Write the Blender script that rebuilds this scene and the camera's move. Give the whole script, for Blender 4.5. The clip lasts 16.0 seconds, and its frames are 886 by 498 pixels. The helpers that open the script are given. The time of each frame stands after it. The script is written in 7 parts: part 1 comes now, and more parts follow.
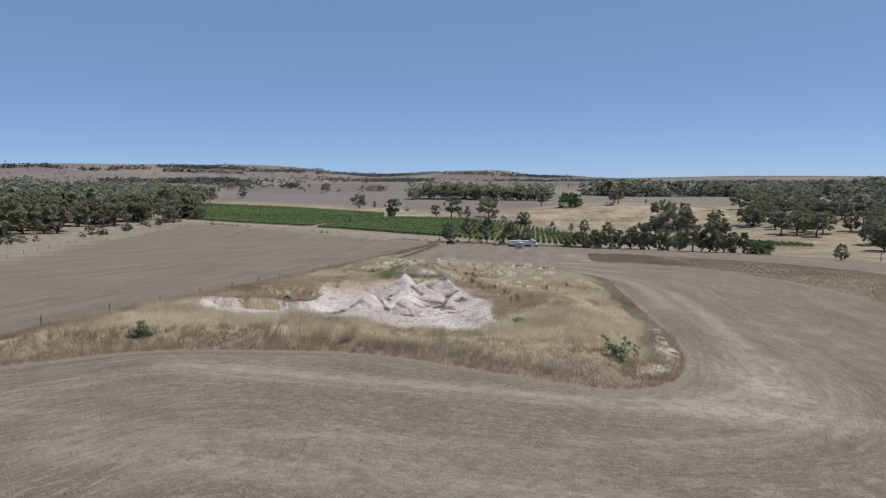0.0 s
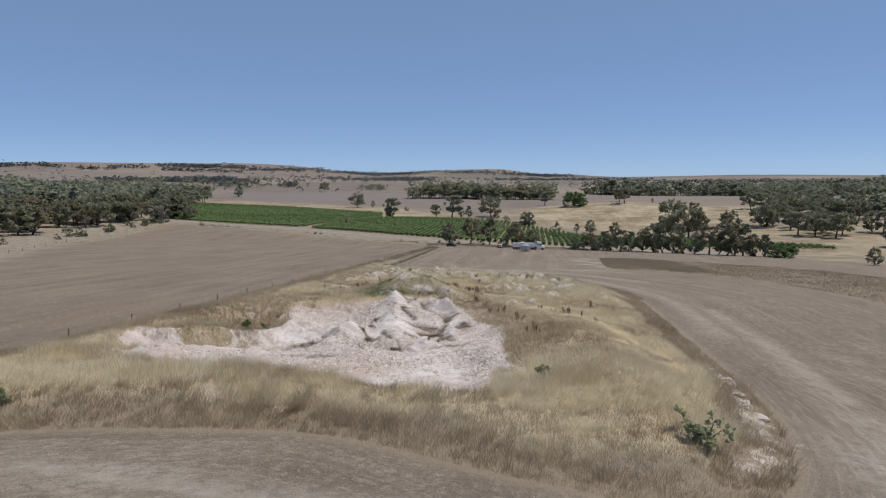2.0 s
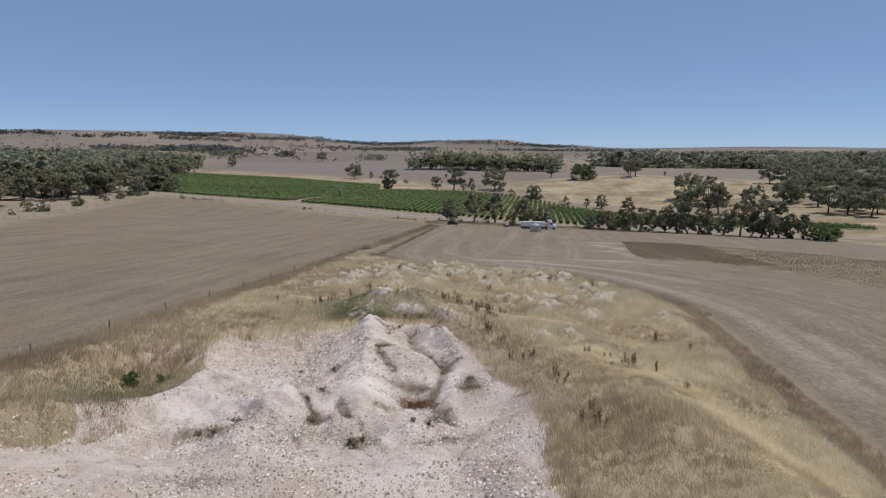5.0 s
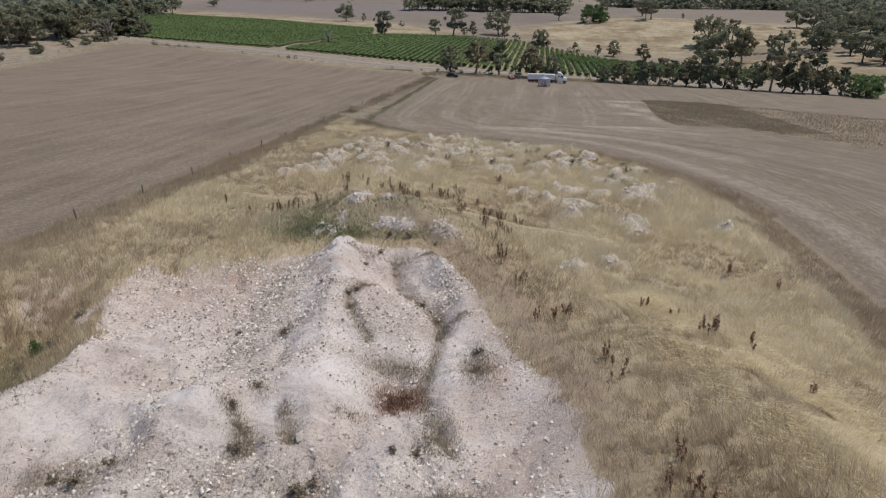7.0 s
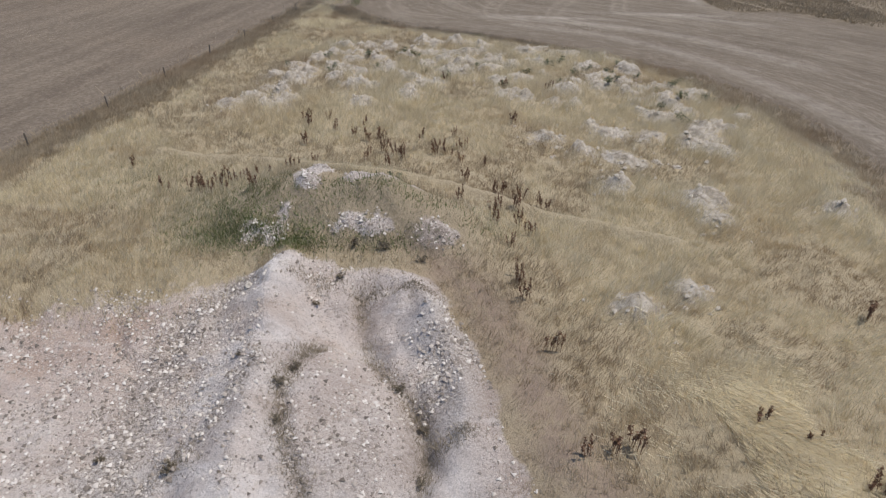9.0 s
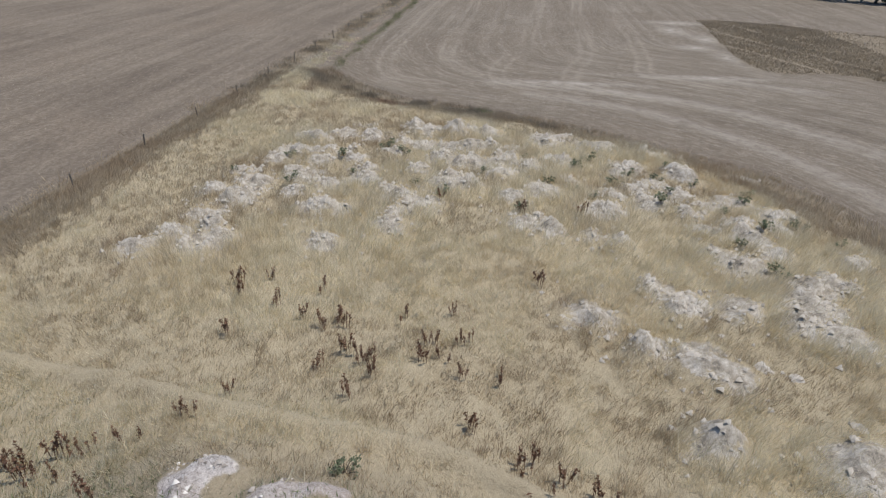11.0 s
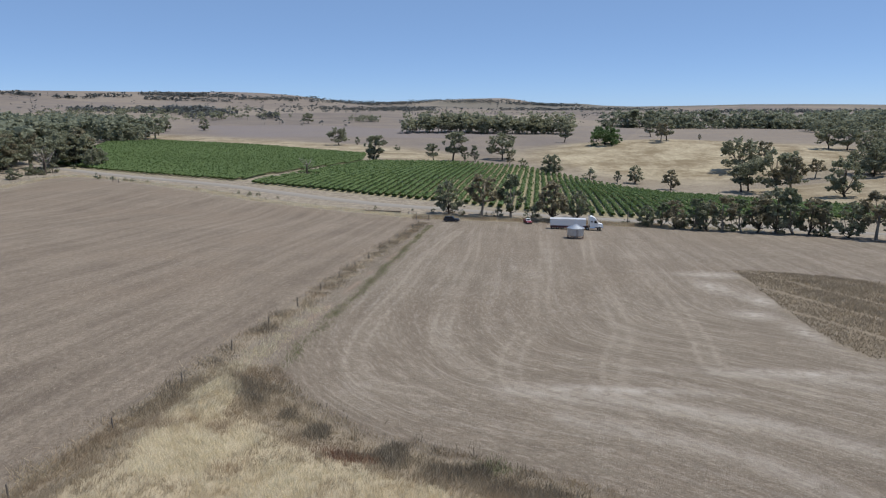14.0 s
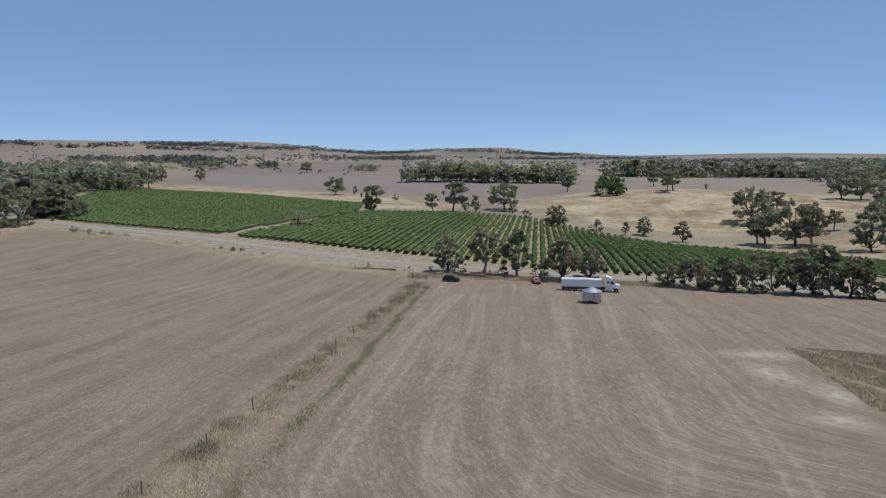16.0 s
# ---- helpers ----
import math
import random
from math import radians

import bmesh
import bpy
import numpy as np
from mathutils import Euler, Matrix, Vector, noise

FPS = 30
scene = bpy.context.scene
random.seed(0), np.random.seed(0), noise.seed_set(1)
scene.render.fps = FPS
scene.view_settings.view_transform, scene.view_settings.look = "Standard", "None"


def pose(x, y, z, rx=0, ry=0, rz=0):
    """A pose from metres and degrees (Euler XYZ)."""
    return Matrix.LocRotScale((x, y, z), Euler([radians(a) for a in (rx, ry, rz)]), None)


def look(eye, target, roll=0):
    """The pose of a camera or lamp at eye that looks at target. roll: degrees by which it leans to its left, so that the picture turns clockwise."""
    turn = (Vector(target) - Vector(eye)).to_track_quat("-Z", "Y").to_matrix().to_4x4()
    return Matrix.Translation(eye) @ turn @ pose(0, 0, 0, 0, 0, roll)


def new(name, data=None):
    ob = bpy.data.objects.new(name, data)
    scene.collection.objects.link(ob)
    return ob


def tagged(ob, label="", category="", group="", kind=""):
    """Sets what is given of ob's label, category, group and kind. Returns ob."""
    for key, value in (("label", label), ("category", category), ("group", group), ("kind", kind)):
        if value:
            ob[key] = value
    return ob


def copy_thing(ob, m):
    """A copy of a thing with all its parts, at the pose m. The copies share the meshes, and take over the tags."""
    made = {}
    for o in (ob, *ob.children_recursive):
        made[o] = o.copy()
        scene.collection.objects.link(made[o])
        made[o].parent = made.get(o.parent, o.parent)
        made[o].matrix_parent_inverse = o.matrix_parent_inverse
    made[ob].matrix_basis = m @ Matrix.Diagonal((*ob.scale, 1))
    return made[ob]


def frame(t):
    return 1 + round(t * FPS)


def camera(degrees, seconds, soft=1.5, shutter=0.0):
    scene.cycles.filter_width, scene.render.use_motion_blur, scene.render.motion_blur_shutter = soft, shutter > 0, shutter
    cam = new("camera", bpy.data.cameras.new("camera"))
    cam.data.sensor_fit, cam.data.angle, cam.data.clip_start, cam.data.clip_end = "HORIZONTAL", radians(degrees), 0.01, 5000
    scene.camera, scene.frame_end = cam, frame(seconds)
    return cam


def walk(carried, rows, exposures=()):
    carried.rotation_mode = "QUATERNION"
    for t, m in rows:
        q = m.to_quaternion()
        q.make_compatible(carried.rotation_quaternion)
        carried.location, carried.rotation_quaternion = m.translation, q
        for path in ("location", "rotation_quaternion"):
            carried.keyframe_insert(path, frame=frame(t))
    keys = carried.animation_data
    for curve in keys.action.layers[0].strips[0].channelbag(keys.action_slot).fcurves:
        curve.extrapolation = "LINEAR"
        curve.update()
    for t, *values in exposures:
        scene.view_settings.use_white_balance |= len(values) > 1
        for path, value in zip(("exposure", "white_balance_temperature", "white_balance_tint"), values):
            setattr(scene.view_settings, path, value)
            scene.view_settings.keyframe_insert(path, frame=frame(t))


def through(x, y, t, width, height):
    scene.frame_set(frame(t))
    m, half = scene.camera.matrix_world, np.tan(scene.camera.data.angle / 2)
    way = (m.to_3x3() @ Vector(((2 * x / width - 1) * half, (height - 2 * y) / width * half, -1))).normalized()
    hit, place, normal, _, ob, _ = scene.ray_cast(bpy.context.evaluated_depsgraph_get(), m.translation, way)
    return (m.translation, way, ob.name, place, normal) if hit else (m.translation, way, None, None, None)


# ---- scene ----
cam = camera(68.2, 16.0, soft=1.15)
PATH = [
    (0, (0.378, -0.126, 20.934), (0.338, 1.863, 20.723), -0.1),
    (0.5, (0.444, 4.589, 20.820), (0.403, 6.577, 20.608), -0.1),
    (1, (0.423, 9.430, 20.766), (0.381, 11.419, 20.553), -0.1),
    (1.5, (0.411, 14.145, 20.715), (0.369, 16.133, 20.501), -0.1),
    (2, (0.436, 18.884, 20.665), (0.393, 20.872, 20.451), -0.1),
    (2.5, (0.401, 23.564, 20.648), (0.357, 25.552, 20.431), -0.2),
    (3, (0.339, 28.298, 20.673), (0.296, 30.286, 20.456), -0.2),
    (3.5, (0.248, 33.064, 20.691), (0.206, 35.052, 20.473), -0.1),
    (3.7, (0.299, 34.994, 20.701), (0.255, 36.982, 20.483), -0.1),
    (5.8, (0.063, 55.809, 21.014), (0.019, 57.756, 20.560), 0.4),
    (6, (-0.006, 57.590, 21.079), (-0.048, 59.525, 20.575), 0.4),
    (6.5, (-0.070, 61.922, 21.269), (-0.110, 63.821, 20.643), 0.5),
    (7, (-0.089, 66.297, 21.424), (-0.127, 68.152, 20.678), 0.4),
    (7.5, (-0.081, 70.814, 21.507), (-0.117, 72.618, 20.644), 0.3),
    (8, (-0.034, 75.334, 21.622), (-0.068, 77.078, 20.643), 0.3),
    (8.2, (0.031, 77.134, 21.662), (-0.005, 78.852, 20.638), 0.3),
    (10.3, (0.065, 96.385, 21.787), (0.023, 98.047, 20.676), 0.2),
    (10.5, (0.037, 98.279, 21.783), (-0.006, 99.955, 20.693), 0.3),
    (11, (-0.075, 103.046, 21.755), (-0.118, 104.765, 20.734), 0.3),
    (11.5, (-0.159, 107.877, 21.704), (-0.200, 109.654, 20.786), 0.2),
    (12, (-0.157, 112.671, 21.696), (-0.198, 114.498, 20.885), 0.1),
    (12.5, (-0.120, 117.491, 21.630), (-0.163, 119.363, 20.926), 0.1),
    (13, (-0.050, 122.309, 21.664), (-0.097, 124.216, 21.065), -0.0),
    (13.5, (-0.123, 127.214, 21.743), (-0.169, 129.147, 21.232), -0.0),
    (14, (-0.099, 132.009, 21.855), (-0.146, 133.963, 21.434), -0.1),
    (14.5, (-0.365, 136.624, 21.924), (-0.411, 138.595, 21.586), -0.0),
    (15, (-0.465, 141.274, 21.912), (-0.510, 143.250, 21.607), -0.0),
    (15.5, (-0.434, 146.015, 21.863), (-0.480, 147.993, 21.572), -0.0),
    (16, (-0.255, 150.876, 21.884), (-0.303, 152.856, 21.606), -0.1),
]
walk(cam, [(t, look(eye, target, roll)) for t, eye, target, roll in PATH],
     exposures=[(0, -0.02, 6540, 10), (3.5, -0.1, 6800, 12), (6.5, -0.11, 6820, 12), (8, -0.16, 6720, 12), (10.5, 0.01, 6450, 10), (12, 0.08, 6280, 9), (13.5, 0.15, 6350, 9), (14.5, 0.08, 6430, 9), (16, 0.03, 6480, 9)])

# ---- daylight ----
SUN_UP, SUN_TURN = radians(66), radians(84)      # height of the sun; clockwise from straight ahead
world = bpy.data.worlds.new("sky")
scene.world = world
world.use_nodes = True
wn = world.node_tree
sky = wn.nodes.new("ShaderNodeTexSky")
sky.sky_type, sky.sun_disc = "NISHITA", False
sky.sun_elevation, sky.sun_rotation = SUN_UP, SUN_TURN
sky.altitude, sky.air_density, sky.dust_density, sky.ozone_density = 2000, 0.5, 0.7, 4.0
wn.nodes["Background"].inputs["Strength"].default_value = 0.13
even = wn.nodes.new("ShaderNodeMix")            # thin summer haze evens the sky out
even.data_type = "RGBA"
even.inputs[0].default_value = 0.55
even.inputs[7].default_value = (1.76, 2.86, 4.85, 1)
wn.links.new(sky.outputs[0], even.inputs[6])
wn.links.new(even.outputs[2], wn.nodes["Background"].inputs["Color"])

sun = new("sun", bpy.data.lights.new("sun", "SUN"))
sun.data.energy, sun.data.angle, sun.data.color = 3.8, radians(0.6), (1.0, 0.945, 0.865)
to_sun = Vector((math.sin(SUN_TURN) * math.cos(SUN_UP), math.cos(SUN_TURN) * math.cos(SUN_UP), math.sin(SUN_UP)))
sun.matrix_world = look(to_sun * 200, (0, 0, 0))


# ---- materials ----
class Mat:
    """A node material, built up node by node."""

    def __init__(self, name, rough=0.9, metal=0.0, spec=0.3):
        self.m = bpy.data.materials.new(name)
        self.m.use_nodes = True
        self.t = self.m.node_tree
        self.b = self.t.nodes["Principled BSDF"]
        self.b.inputs["Roughness"].default_value = rough
        self.b.inputs["Metallic"].default_value = metal
        self.b.inputs["Specular IOR Level"].default_value = spec

    def node(self, kind, **sets):
        n = self.t.nodes.new(kind)
        for k, v in sets.items():
            setattr(n, k, v)
        return n

    def link(self, a, b):
        self.t.links.new(a, b)

    def put(self, socket, value):
        if hasattr(value, "node"):
            self.link(value, socket)
        else:
            socket.default_value = value

    def attr(self, name):
        return self.node("ShaderNodeAttribute", attribute_name=name).outputs["Fac"]

    def where(self, scale=(1, 1, 1), turn=0.0):
        mp = self.node("ShaderNodeMapping")
        mp.inputs["Scale"].default_value = scale
        mp.inputs["Rotation"].default_value = (0, 0, turn)
        self.link(self.node("ShaderNodeNewGeometry").outputs["Position"], mp.inputs["Vector"])
        return mp.outputs[0]

    def noise(self, scale, detail=4.0, rough=0.6, vec=None, distort=0.0):
        n = self.node("ShaderNodeTexNoise")
        n.inputs["Scale"].default_value = scale
        n.inputs["Detail"].default_value = detail
        n.inputs["Roughness"].default_value = rough
        n.inputs["Distortion"].default_value = distort
        self.link(vec if vec is not None else self.where(), n.inputs["Vector"])
        return n.outputs["Fac"]

    def math(self, op, a, b=0.0):
        n = self.node("ShaderNodeMath", operation=op)
        self.put(n.inputs[0], a)
        self.put(n.inputs[1], b)
        return n.outputs[0]

    def span(self, v, lo, hi, to_lo=0.0, to_hi=1.0):
        n = self.node("ShaderNodeMapRange", interpolation_type="SMOOTHSTEP")
        self.put(n.inputs[0], v)
        for i, x in enumerate((lo, hi, to_lo, to_hi)):
            n.inputs[i + 1].default_value = x
        return n.outputs[0]

    def mix(self, f, a, b, blend="MIX"):
        n = self.node("ShaderNodeMix", data_type="RGBA", blend_type=blend)
        self.put(n.inputs[0], f)
        for s, v in ((n.inputs[6], a), (n.inputs[7], b)):
            self.put(s, v if hasattr(v, "node") else (*v, 1))
        return n.outputs[2]

    def ramp(self, f, *stops):
        n = self.node("ShaderNodeValToRGB")
        e = n.color_ramp.elements
        while len(e) < len(stops):
            e.new(0.5)
        for el, (at, col) in zip(e, stops):
            el.position, el.color = at, (*col, 1)
        self.link(f, n.inputs[0])
        return n.outputs[0]

    def color(self, c):
        self.put(self.b.inputs["Base Color"], c if hasattr(c, "node") else (*c, 1))
        return self

    def bump(self, h, strength=0.5, dist=0.05):
        n = self.node("ShaderNodeBump")
        n.inputs["Strength"].default_value = strength
        n.inputs["Distance"].default_value = dist
        self.link(h, n.inputs["Height"])
        self.link(n.outputs[0], self.b.inputs["Normal"])
        return self


def plain(name, col, rough=0.6, metal=0.0, vary=0.12, scale=3.0, spec=0.4):
    m = Mat(name, rough, metal, spec)
    n = m.noise(scale, 5)
    dark = tuple(c * (1 - vary) for c in col)
    m.color(m.mix(n, dark, tuple(min(1, c * (1 + vary)) for c in col)))
    m.bump(m.noise(scale * 12, 3), 0.15, 0.01)
    return m.m


def leafy(name, dark, light, through=0.25):
    """Leaves or blades: the colour varies from leaf to leaf, and a little light comes through."""
    m = Mat(name, 0.75, 0, 0.25)
    r = m.node("ShaderNodeNewGeometry").outputs["Random Per Island"]
    big = m.noise(0.35, 3)
    f = m.math("ADD", m.math("MULTIPLY", r, 0.5), m.math("MULTIPLY", m.span(big, 0.3, 0.7), 0.5))
    col = m.mix(f, dark, light)
    m.color(col)
    tr = m.node("ShaderNodeBsdfTranslucent")
    m.link(col, tr.inputs["Color"])
    mx = m.node("ShaderNodeMixShader")
    mx.inputs[0].default_value = through
    m.link(m.b.outputs[0], mx.inputs[1])
    m.link(tr.outputs[0], mx.inputs[2])
    m.link(mx.outputs[0], m.t.nodes["Material Output"].inputs["Surface"])
    return m.m


def dry_blades(name, dark, light, third, through):
    """Dry grass in three hues that change from patch to patch and from blade to blade."""
    m = Mat(name, 0.8, 0, 0.2)
    r = m.node("ShaderNodeNewGeometry").outputs["Random Per Island"]
    col = m.mix(m.math("ADD", m.math("MULTIPLY", r, 0.55), m.math("MULTIPLY", m.span(m.noise(0.5, 4), 0.3, 0.7), 0.45)), dark, light)
    col = m.mix(m.math("MULTIPLY", m.span(m.noise(0.13, 5, 0.65), 0.46, 0.64), 0.75), col, third)
    m.color(col)
    tr = m.node("ShaderNodeBsdfTranslucent")
    m.link(col, tr.inputs["Color"])
    mx = m.node("ShaderNodeMixShader")
    mx.inputs[0].default_value = through
    m.link(m.b.outputs[0], mx.inputs[1])
    m.link(tr.outputs[0], mx.inputs[2])
    m.link(mx.outputs[0], m.t.nodes["Material Output"].inputs["Surface"])
    return m.m


def bark(name, pale, dark):
    m = Mat(name, 0.85, 0, 0.2)
    n = m.noise(2.0, 5, vec=m.where((1, 1, 0.25)))
    m.color(m.ramp(n, (0.3, dark), (0.55, pale), (0.8, tuple(c * 1.15 for c in pale))))
    m.bump(m.noise(14, 4, vec=m.where((1, 1, 0.2))), 0.4, 0.04)
    return m.m


GUM_LEAF = leafy("gum_leaves", (0.215, 0.223, 0.148), (0.36, 0.363, 0.246), 0.42)
GUM_LEAF_BROWN = leafy("brownish_gum_leaves", (0.22, 0.2, 0.135), (0.36, 0.318, 0.212), 0.42)
# leaves of the farthest trees, with distance haze put into their blue-grey colour
FAR_LEAF = leafy("hazed_gum_leaves", (0.12, 0.132, 0.128), (0.215, 0.226, 0.215), 0.35)
WOOD_LEAF = leafy("dull_green_gum_leaves", (0.195, 0.212, 0.148), (0.305, 0.318, 0.224), 0.42)
GREEN_LEAF = leafy("bright_green_leaves", (0.085, 0.135, 0.055), (0.17, 0.245, 0.10), 0.4)
VINE_LEAF = leafy("vine_leaves", (0.09, 0.135, 0.045), (0.158, 0.222, 0.08), 0.4)
SHRUB_LEAF = leafy("grey_green_leaves", (0.115, 0.135, 0.08), (0.29, 0.31, 0.195), 0.35)
GOLD_GRASS = dry_blades("dry_golden_grass", (0.55, 0.472, 0.315), (0.88, 0.80, 0.60), (0.57, 0.465, 0.315), 0.45)
LODGED = leafy("flattened_pale_grass", (0.70, 0.61, 0.43), (0.93, 0.86, 0.67), 0.4)
BROWN_GRASS = dry_blades("dry_brown_grass", (0.33, 0.262, 0.178), (0.60, 0.50, 0.355), (0.36, 0.27, 0.18), 0.42)
GREEN_GRASS = leafy("green_weed_grass", (0.16, 0.17, 0.085), (0.33, 0.325, 0.18), 0.4)
GREEN_WEED = leafy("low_green_weeds", (0.115, 0.145, 0.06), (0.27, 0.30, 0.14), 0.35)
BUSH_LEAF = leafy("yellow_green_leaves", (0.15, 0.17, 0.09), (0.38, 0.40, 0.235), 0.35)
UNCUT = leafy("uncut_brown_grass", (0.235, 0.19, 0.135), (0.37, 0.307, 0.22), 0.45)
GULLY_WEED = leafy("grey_brown_gully_weeds", (0.24, 0.205, 0.155), (0.44, 0.385, 0.295), 0.4)
PIT_WEED = leafy("dry_pit_weeds", (0.15, 0.125, 0.092), (0.33, 0.28, 0.205), 0.3)
RUST_WEED = leafy("rusty_dead_weeds", (0.16, 0.08, 0.05), (0.33, 0.19, 0.125), 0.25)
STRAW = leafy("cut_straw", (0.22, 0.175, 0.122), (0.50, 0.43, 0.32), 0.3)
DOCK = leafy("dark_dry_seed_heads", (0.125, 0.066, 0.042), (0.27, 0.16, 0.10), 0.2)
BARK_PALE = bark("pale_gum_bark", (0.30, 0.26, 0.21), (0.10, 0.08, 0.06))
BARK_DARK = bark("dark_bark", (0.10, 0.08, 0.06), (0.035, 0.028, 0.022))
BARK_GREY = bark("bare_grey_wood", (0.34, 0.31, 0.28), (0.15, 0.13, 0.11))


def ground_material():
    m = Mat("ground", 0.95, 0, 0.15)
    fine = m.noise(3.0, 8, 0.7)
    grit = m.noise(18, 4, 0.7)
    mid = m.noise(0.35, 5, 0.6)
    big = m.noise(0.035, 4, 0.55)
    lane = m.attr("lane")
    # stubble: rows that follow the headland lanes, with wheel marks and patches of bare soil
    wob = m.math("ADD", lane, m.math("MULTIPLY", m.noise(0.12, 3), 0.9))
    row = m.node("ShaderNodeTexNoise", noise_dimensions="2D")
    comb = m.node("ShaderNodeCombineXYZ")
    m.link(m.math("MULTIPLY", wob, 0.42), comb.inputs[0])
    m.link(m.math("MULTIPLY", m.attr("along"), 0.045), comb.inputs[1])
    m.link(comb.outputs[0], row.inputs["Vector"])
    row.inputs["Scale"].default_value, row.inputs["Detail"].default_value = 1.0, 5
    row.inputs["Roughness"].default_value = 0.62
    rows = m.math("ADD", m.math("MULTIPLY", m.span(row.outputs["Fac"], 0.32, 0.68), 0.55), m.math("MULTIPLY", m.span(m.noise(0.11, 7, 0.7), 0.32, 0.68), 0.45))
    stub = m.mix(rows, (0.15, 0.113, 0.082), (0.345, 0.286, 0.219))
    stub = m.mix(m.span(big, 0.42, 0.66, 0, 0.5), stub, (0.24, 0.183, 0.132))
    stub = m.mix(m.span(m.math("MULTIPLY", mid, rows), 0.36, 0.52, 0, 0.55), stub, (0.36, 0.31, 0.26))
    # paired wheel tracks along the lanes
    ping = m.node("ShaderNodeMath", operation="PINGPONG")
    m.put(ping.inputs[0], m.math("ADD", lane, m.math("MULTIPLY", m.noise(0.05, 2), 2.5)))
    ping.inputs[1].default_value = 4.6
    wheel = m.math("MULTIPLY", m.span(m.math("ABSOLUTE", m.math("SUBTRACT", ping.outputs[0], 1.1)), 0.12, 0.5, 1, 0), m.span(m.noise(0.06, 5, 0.65), 0.42, 0.6))
    stub = m.mix(m.math("MULTIPLY", wheel, 0.42), stub, (0.40, 0.35, 0.29))
    furrow = m.math("MULTIPLY", m.span(m.math("ABSOLUTE", m.math("SUBTRACT", ping.outputs[0], 3.3)), 0.15, 0.7, 1, 0), m.span(m.noise(0.045, 5, 0.65), 0.46, 0.62))
    stub = m.mix(m.math("MULTIPLY", furrow, 0.36), stub, (0.165, 0.13, 0.095))
    stub = m.mix(m.span(m.noise(2.2, 9, 0.82), 0.38, 0.56, 0.7, 0), stub, (0.125, 0.103, 0.078))
    stub = m.mix(m.span(m.noise(11, 7, 0.8), 0.4, 0.56, 0.75, 0), stub, (0.115, 0.094, 0.072))
    stub = m.mix(m.span(m.noise(7, 8, 0.88), 0.5, 0.62, 0, 0.72), stub, (0.44, 0.388, 0.32))
    # drilled rows of cut stalks, broken up along their length
    drill = m.node("ShaderNodeTexNoise", noise_dimensions="2D")
    comb3 = m.node("ShaderNodeCombineXYZ")
    m.link(m.math("MULTIPLY", wob, 2.3), comb3.inputs[0])
    m.link(m.math("MULTIPLY", m.attr("along"), 1.1), comb3.inputs[1])
    m.link(comb3.outputs[0], drill.inputs["Vector"])
    drill.inputs["Scale"].default_value, drill.inputs["Detail"].default_value, drill.inputs["Roughness"].default_value = 1.0, 6, 0.72
    stub = m.mix(m.span(drill.outputs["Fac"], 0.36, 0.5, 0.38, 0), stub, (0.14, 0.108, 0.079))
    stub = m.mix(m.span(drill.outputs["Fac"], 0.52, 0.66, 0, 0.36), stub, (0.43, 0.37, 0.295))
    stub = m.mix(m.math("MULTIPLY", m.attr("track"), m.span(m.noise(1.3, 6, 0.8), 0.34, 0.62, 0.0, 0.7)), stub, (0.41, 0.354, 0.283))
    col = stub
    # bare pale marks where machines turned
    col = m.mix(m.math("MULTIPLY", m.attr("bare"), m.span(m.noise(0.8, 6, 0.7), 0.35, 0.6, 0.25, 0.95)), col, (0.50, 0.447, 0.385))
    # the second field beyond the fence, redder and more even
    streak = m.node("ShaderNodeTexNoise", noise_dimensions="2D")
    comb2 = m.node("ShaderNodeCombineXYZ")
    m.link(m.math("MULTIPLY", m.math("ADD", m.attr("across"), m.math("MULTIPLY", m.noise(0.03, 3), 3)), 0.34), comb2.inputs[0])
    m.link(m.math("MULTIPLY", m.attr("along"), 0.02), comb2.inputs[1])
    m.link(comb2.outputs[0], streak.inputs["Vector"])
    streak.inputs["Scale"].default_value, streak.inputs["Detail"].default_value, streak.inputs["Roughness"].default_value = 1.0, 6, 0.65
    left = m.mix(m.math("ADD", m.math("MULTIPLY", m.span(streak.outputs["Fac"], 0.3, 0.7), 0.6), m.math("MULTIPLY", m.span(m.noise(0.07, 7, 0.7), 0.32, 0.68), 0.4)), (0.15, 0.116, 0.088), (0.315, 0.256, 0.196))
    left = m.mix(m.span(big, 0.45, 0.7, 0, 0.5), left, (0.215, 0.16, 0.115))
    left = m.mix(m.span(fine, 0.36, 0.6, 0.65, 0), left, (0.13, 0.105, 0.078))
    left = m.mix(m.span(m.noise(5, 8, 0.86), 0.51, 0.64, 0, 0.5), left, (0.40, 0.345, 0.275))
    drill2 = m.node("ShaderNodeTexNoise", noise_dimensions="2D")
    comb4 = m.node("ShaderNodeCombineXYZ")
    m.link(m.math("MULTIPLY", m.math("ADD", m.attr("across"), m.math("MULTIPLY", m.noise(0.1, 3), 1.5)), 1.9), comb4.inputs[0])
    m.link(m.math("MULTIPLY", m.attr("along"), 0.9), comb4.inputs[1])
    m.link(comb4.outputs[0], drill2.inputs["Vector"])
    drill2.inputs["Scale"].default_value, drill2.inputs["Detail"].default_value, drill2.inputs["Roughness"].default_value = 1.0, 5, 0.7
    left = m.mix(m.span(drill2.outputs["Fac"], 0.36, 0.5, 0.3, 0), left, (0.125, 0.098, 0.072))
    left = m.mix(m.span(drill2.outputs["Fac"], 0.53, 0.68, 0, 0.28), left, (0.38, 0.325, 0.255))
    col = m.mix(m.attr("left_field"), col, left)
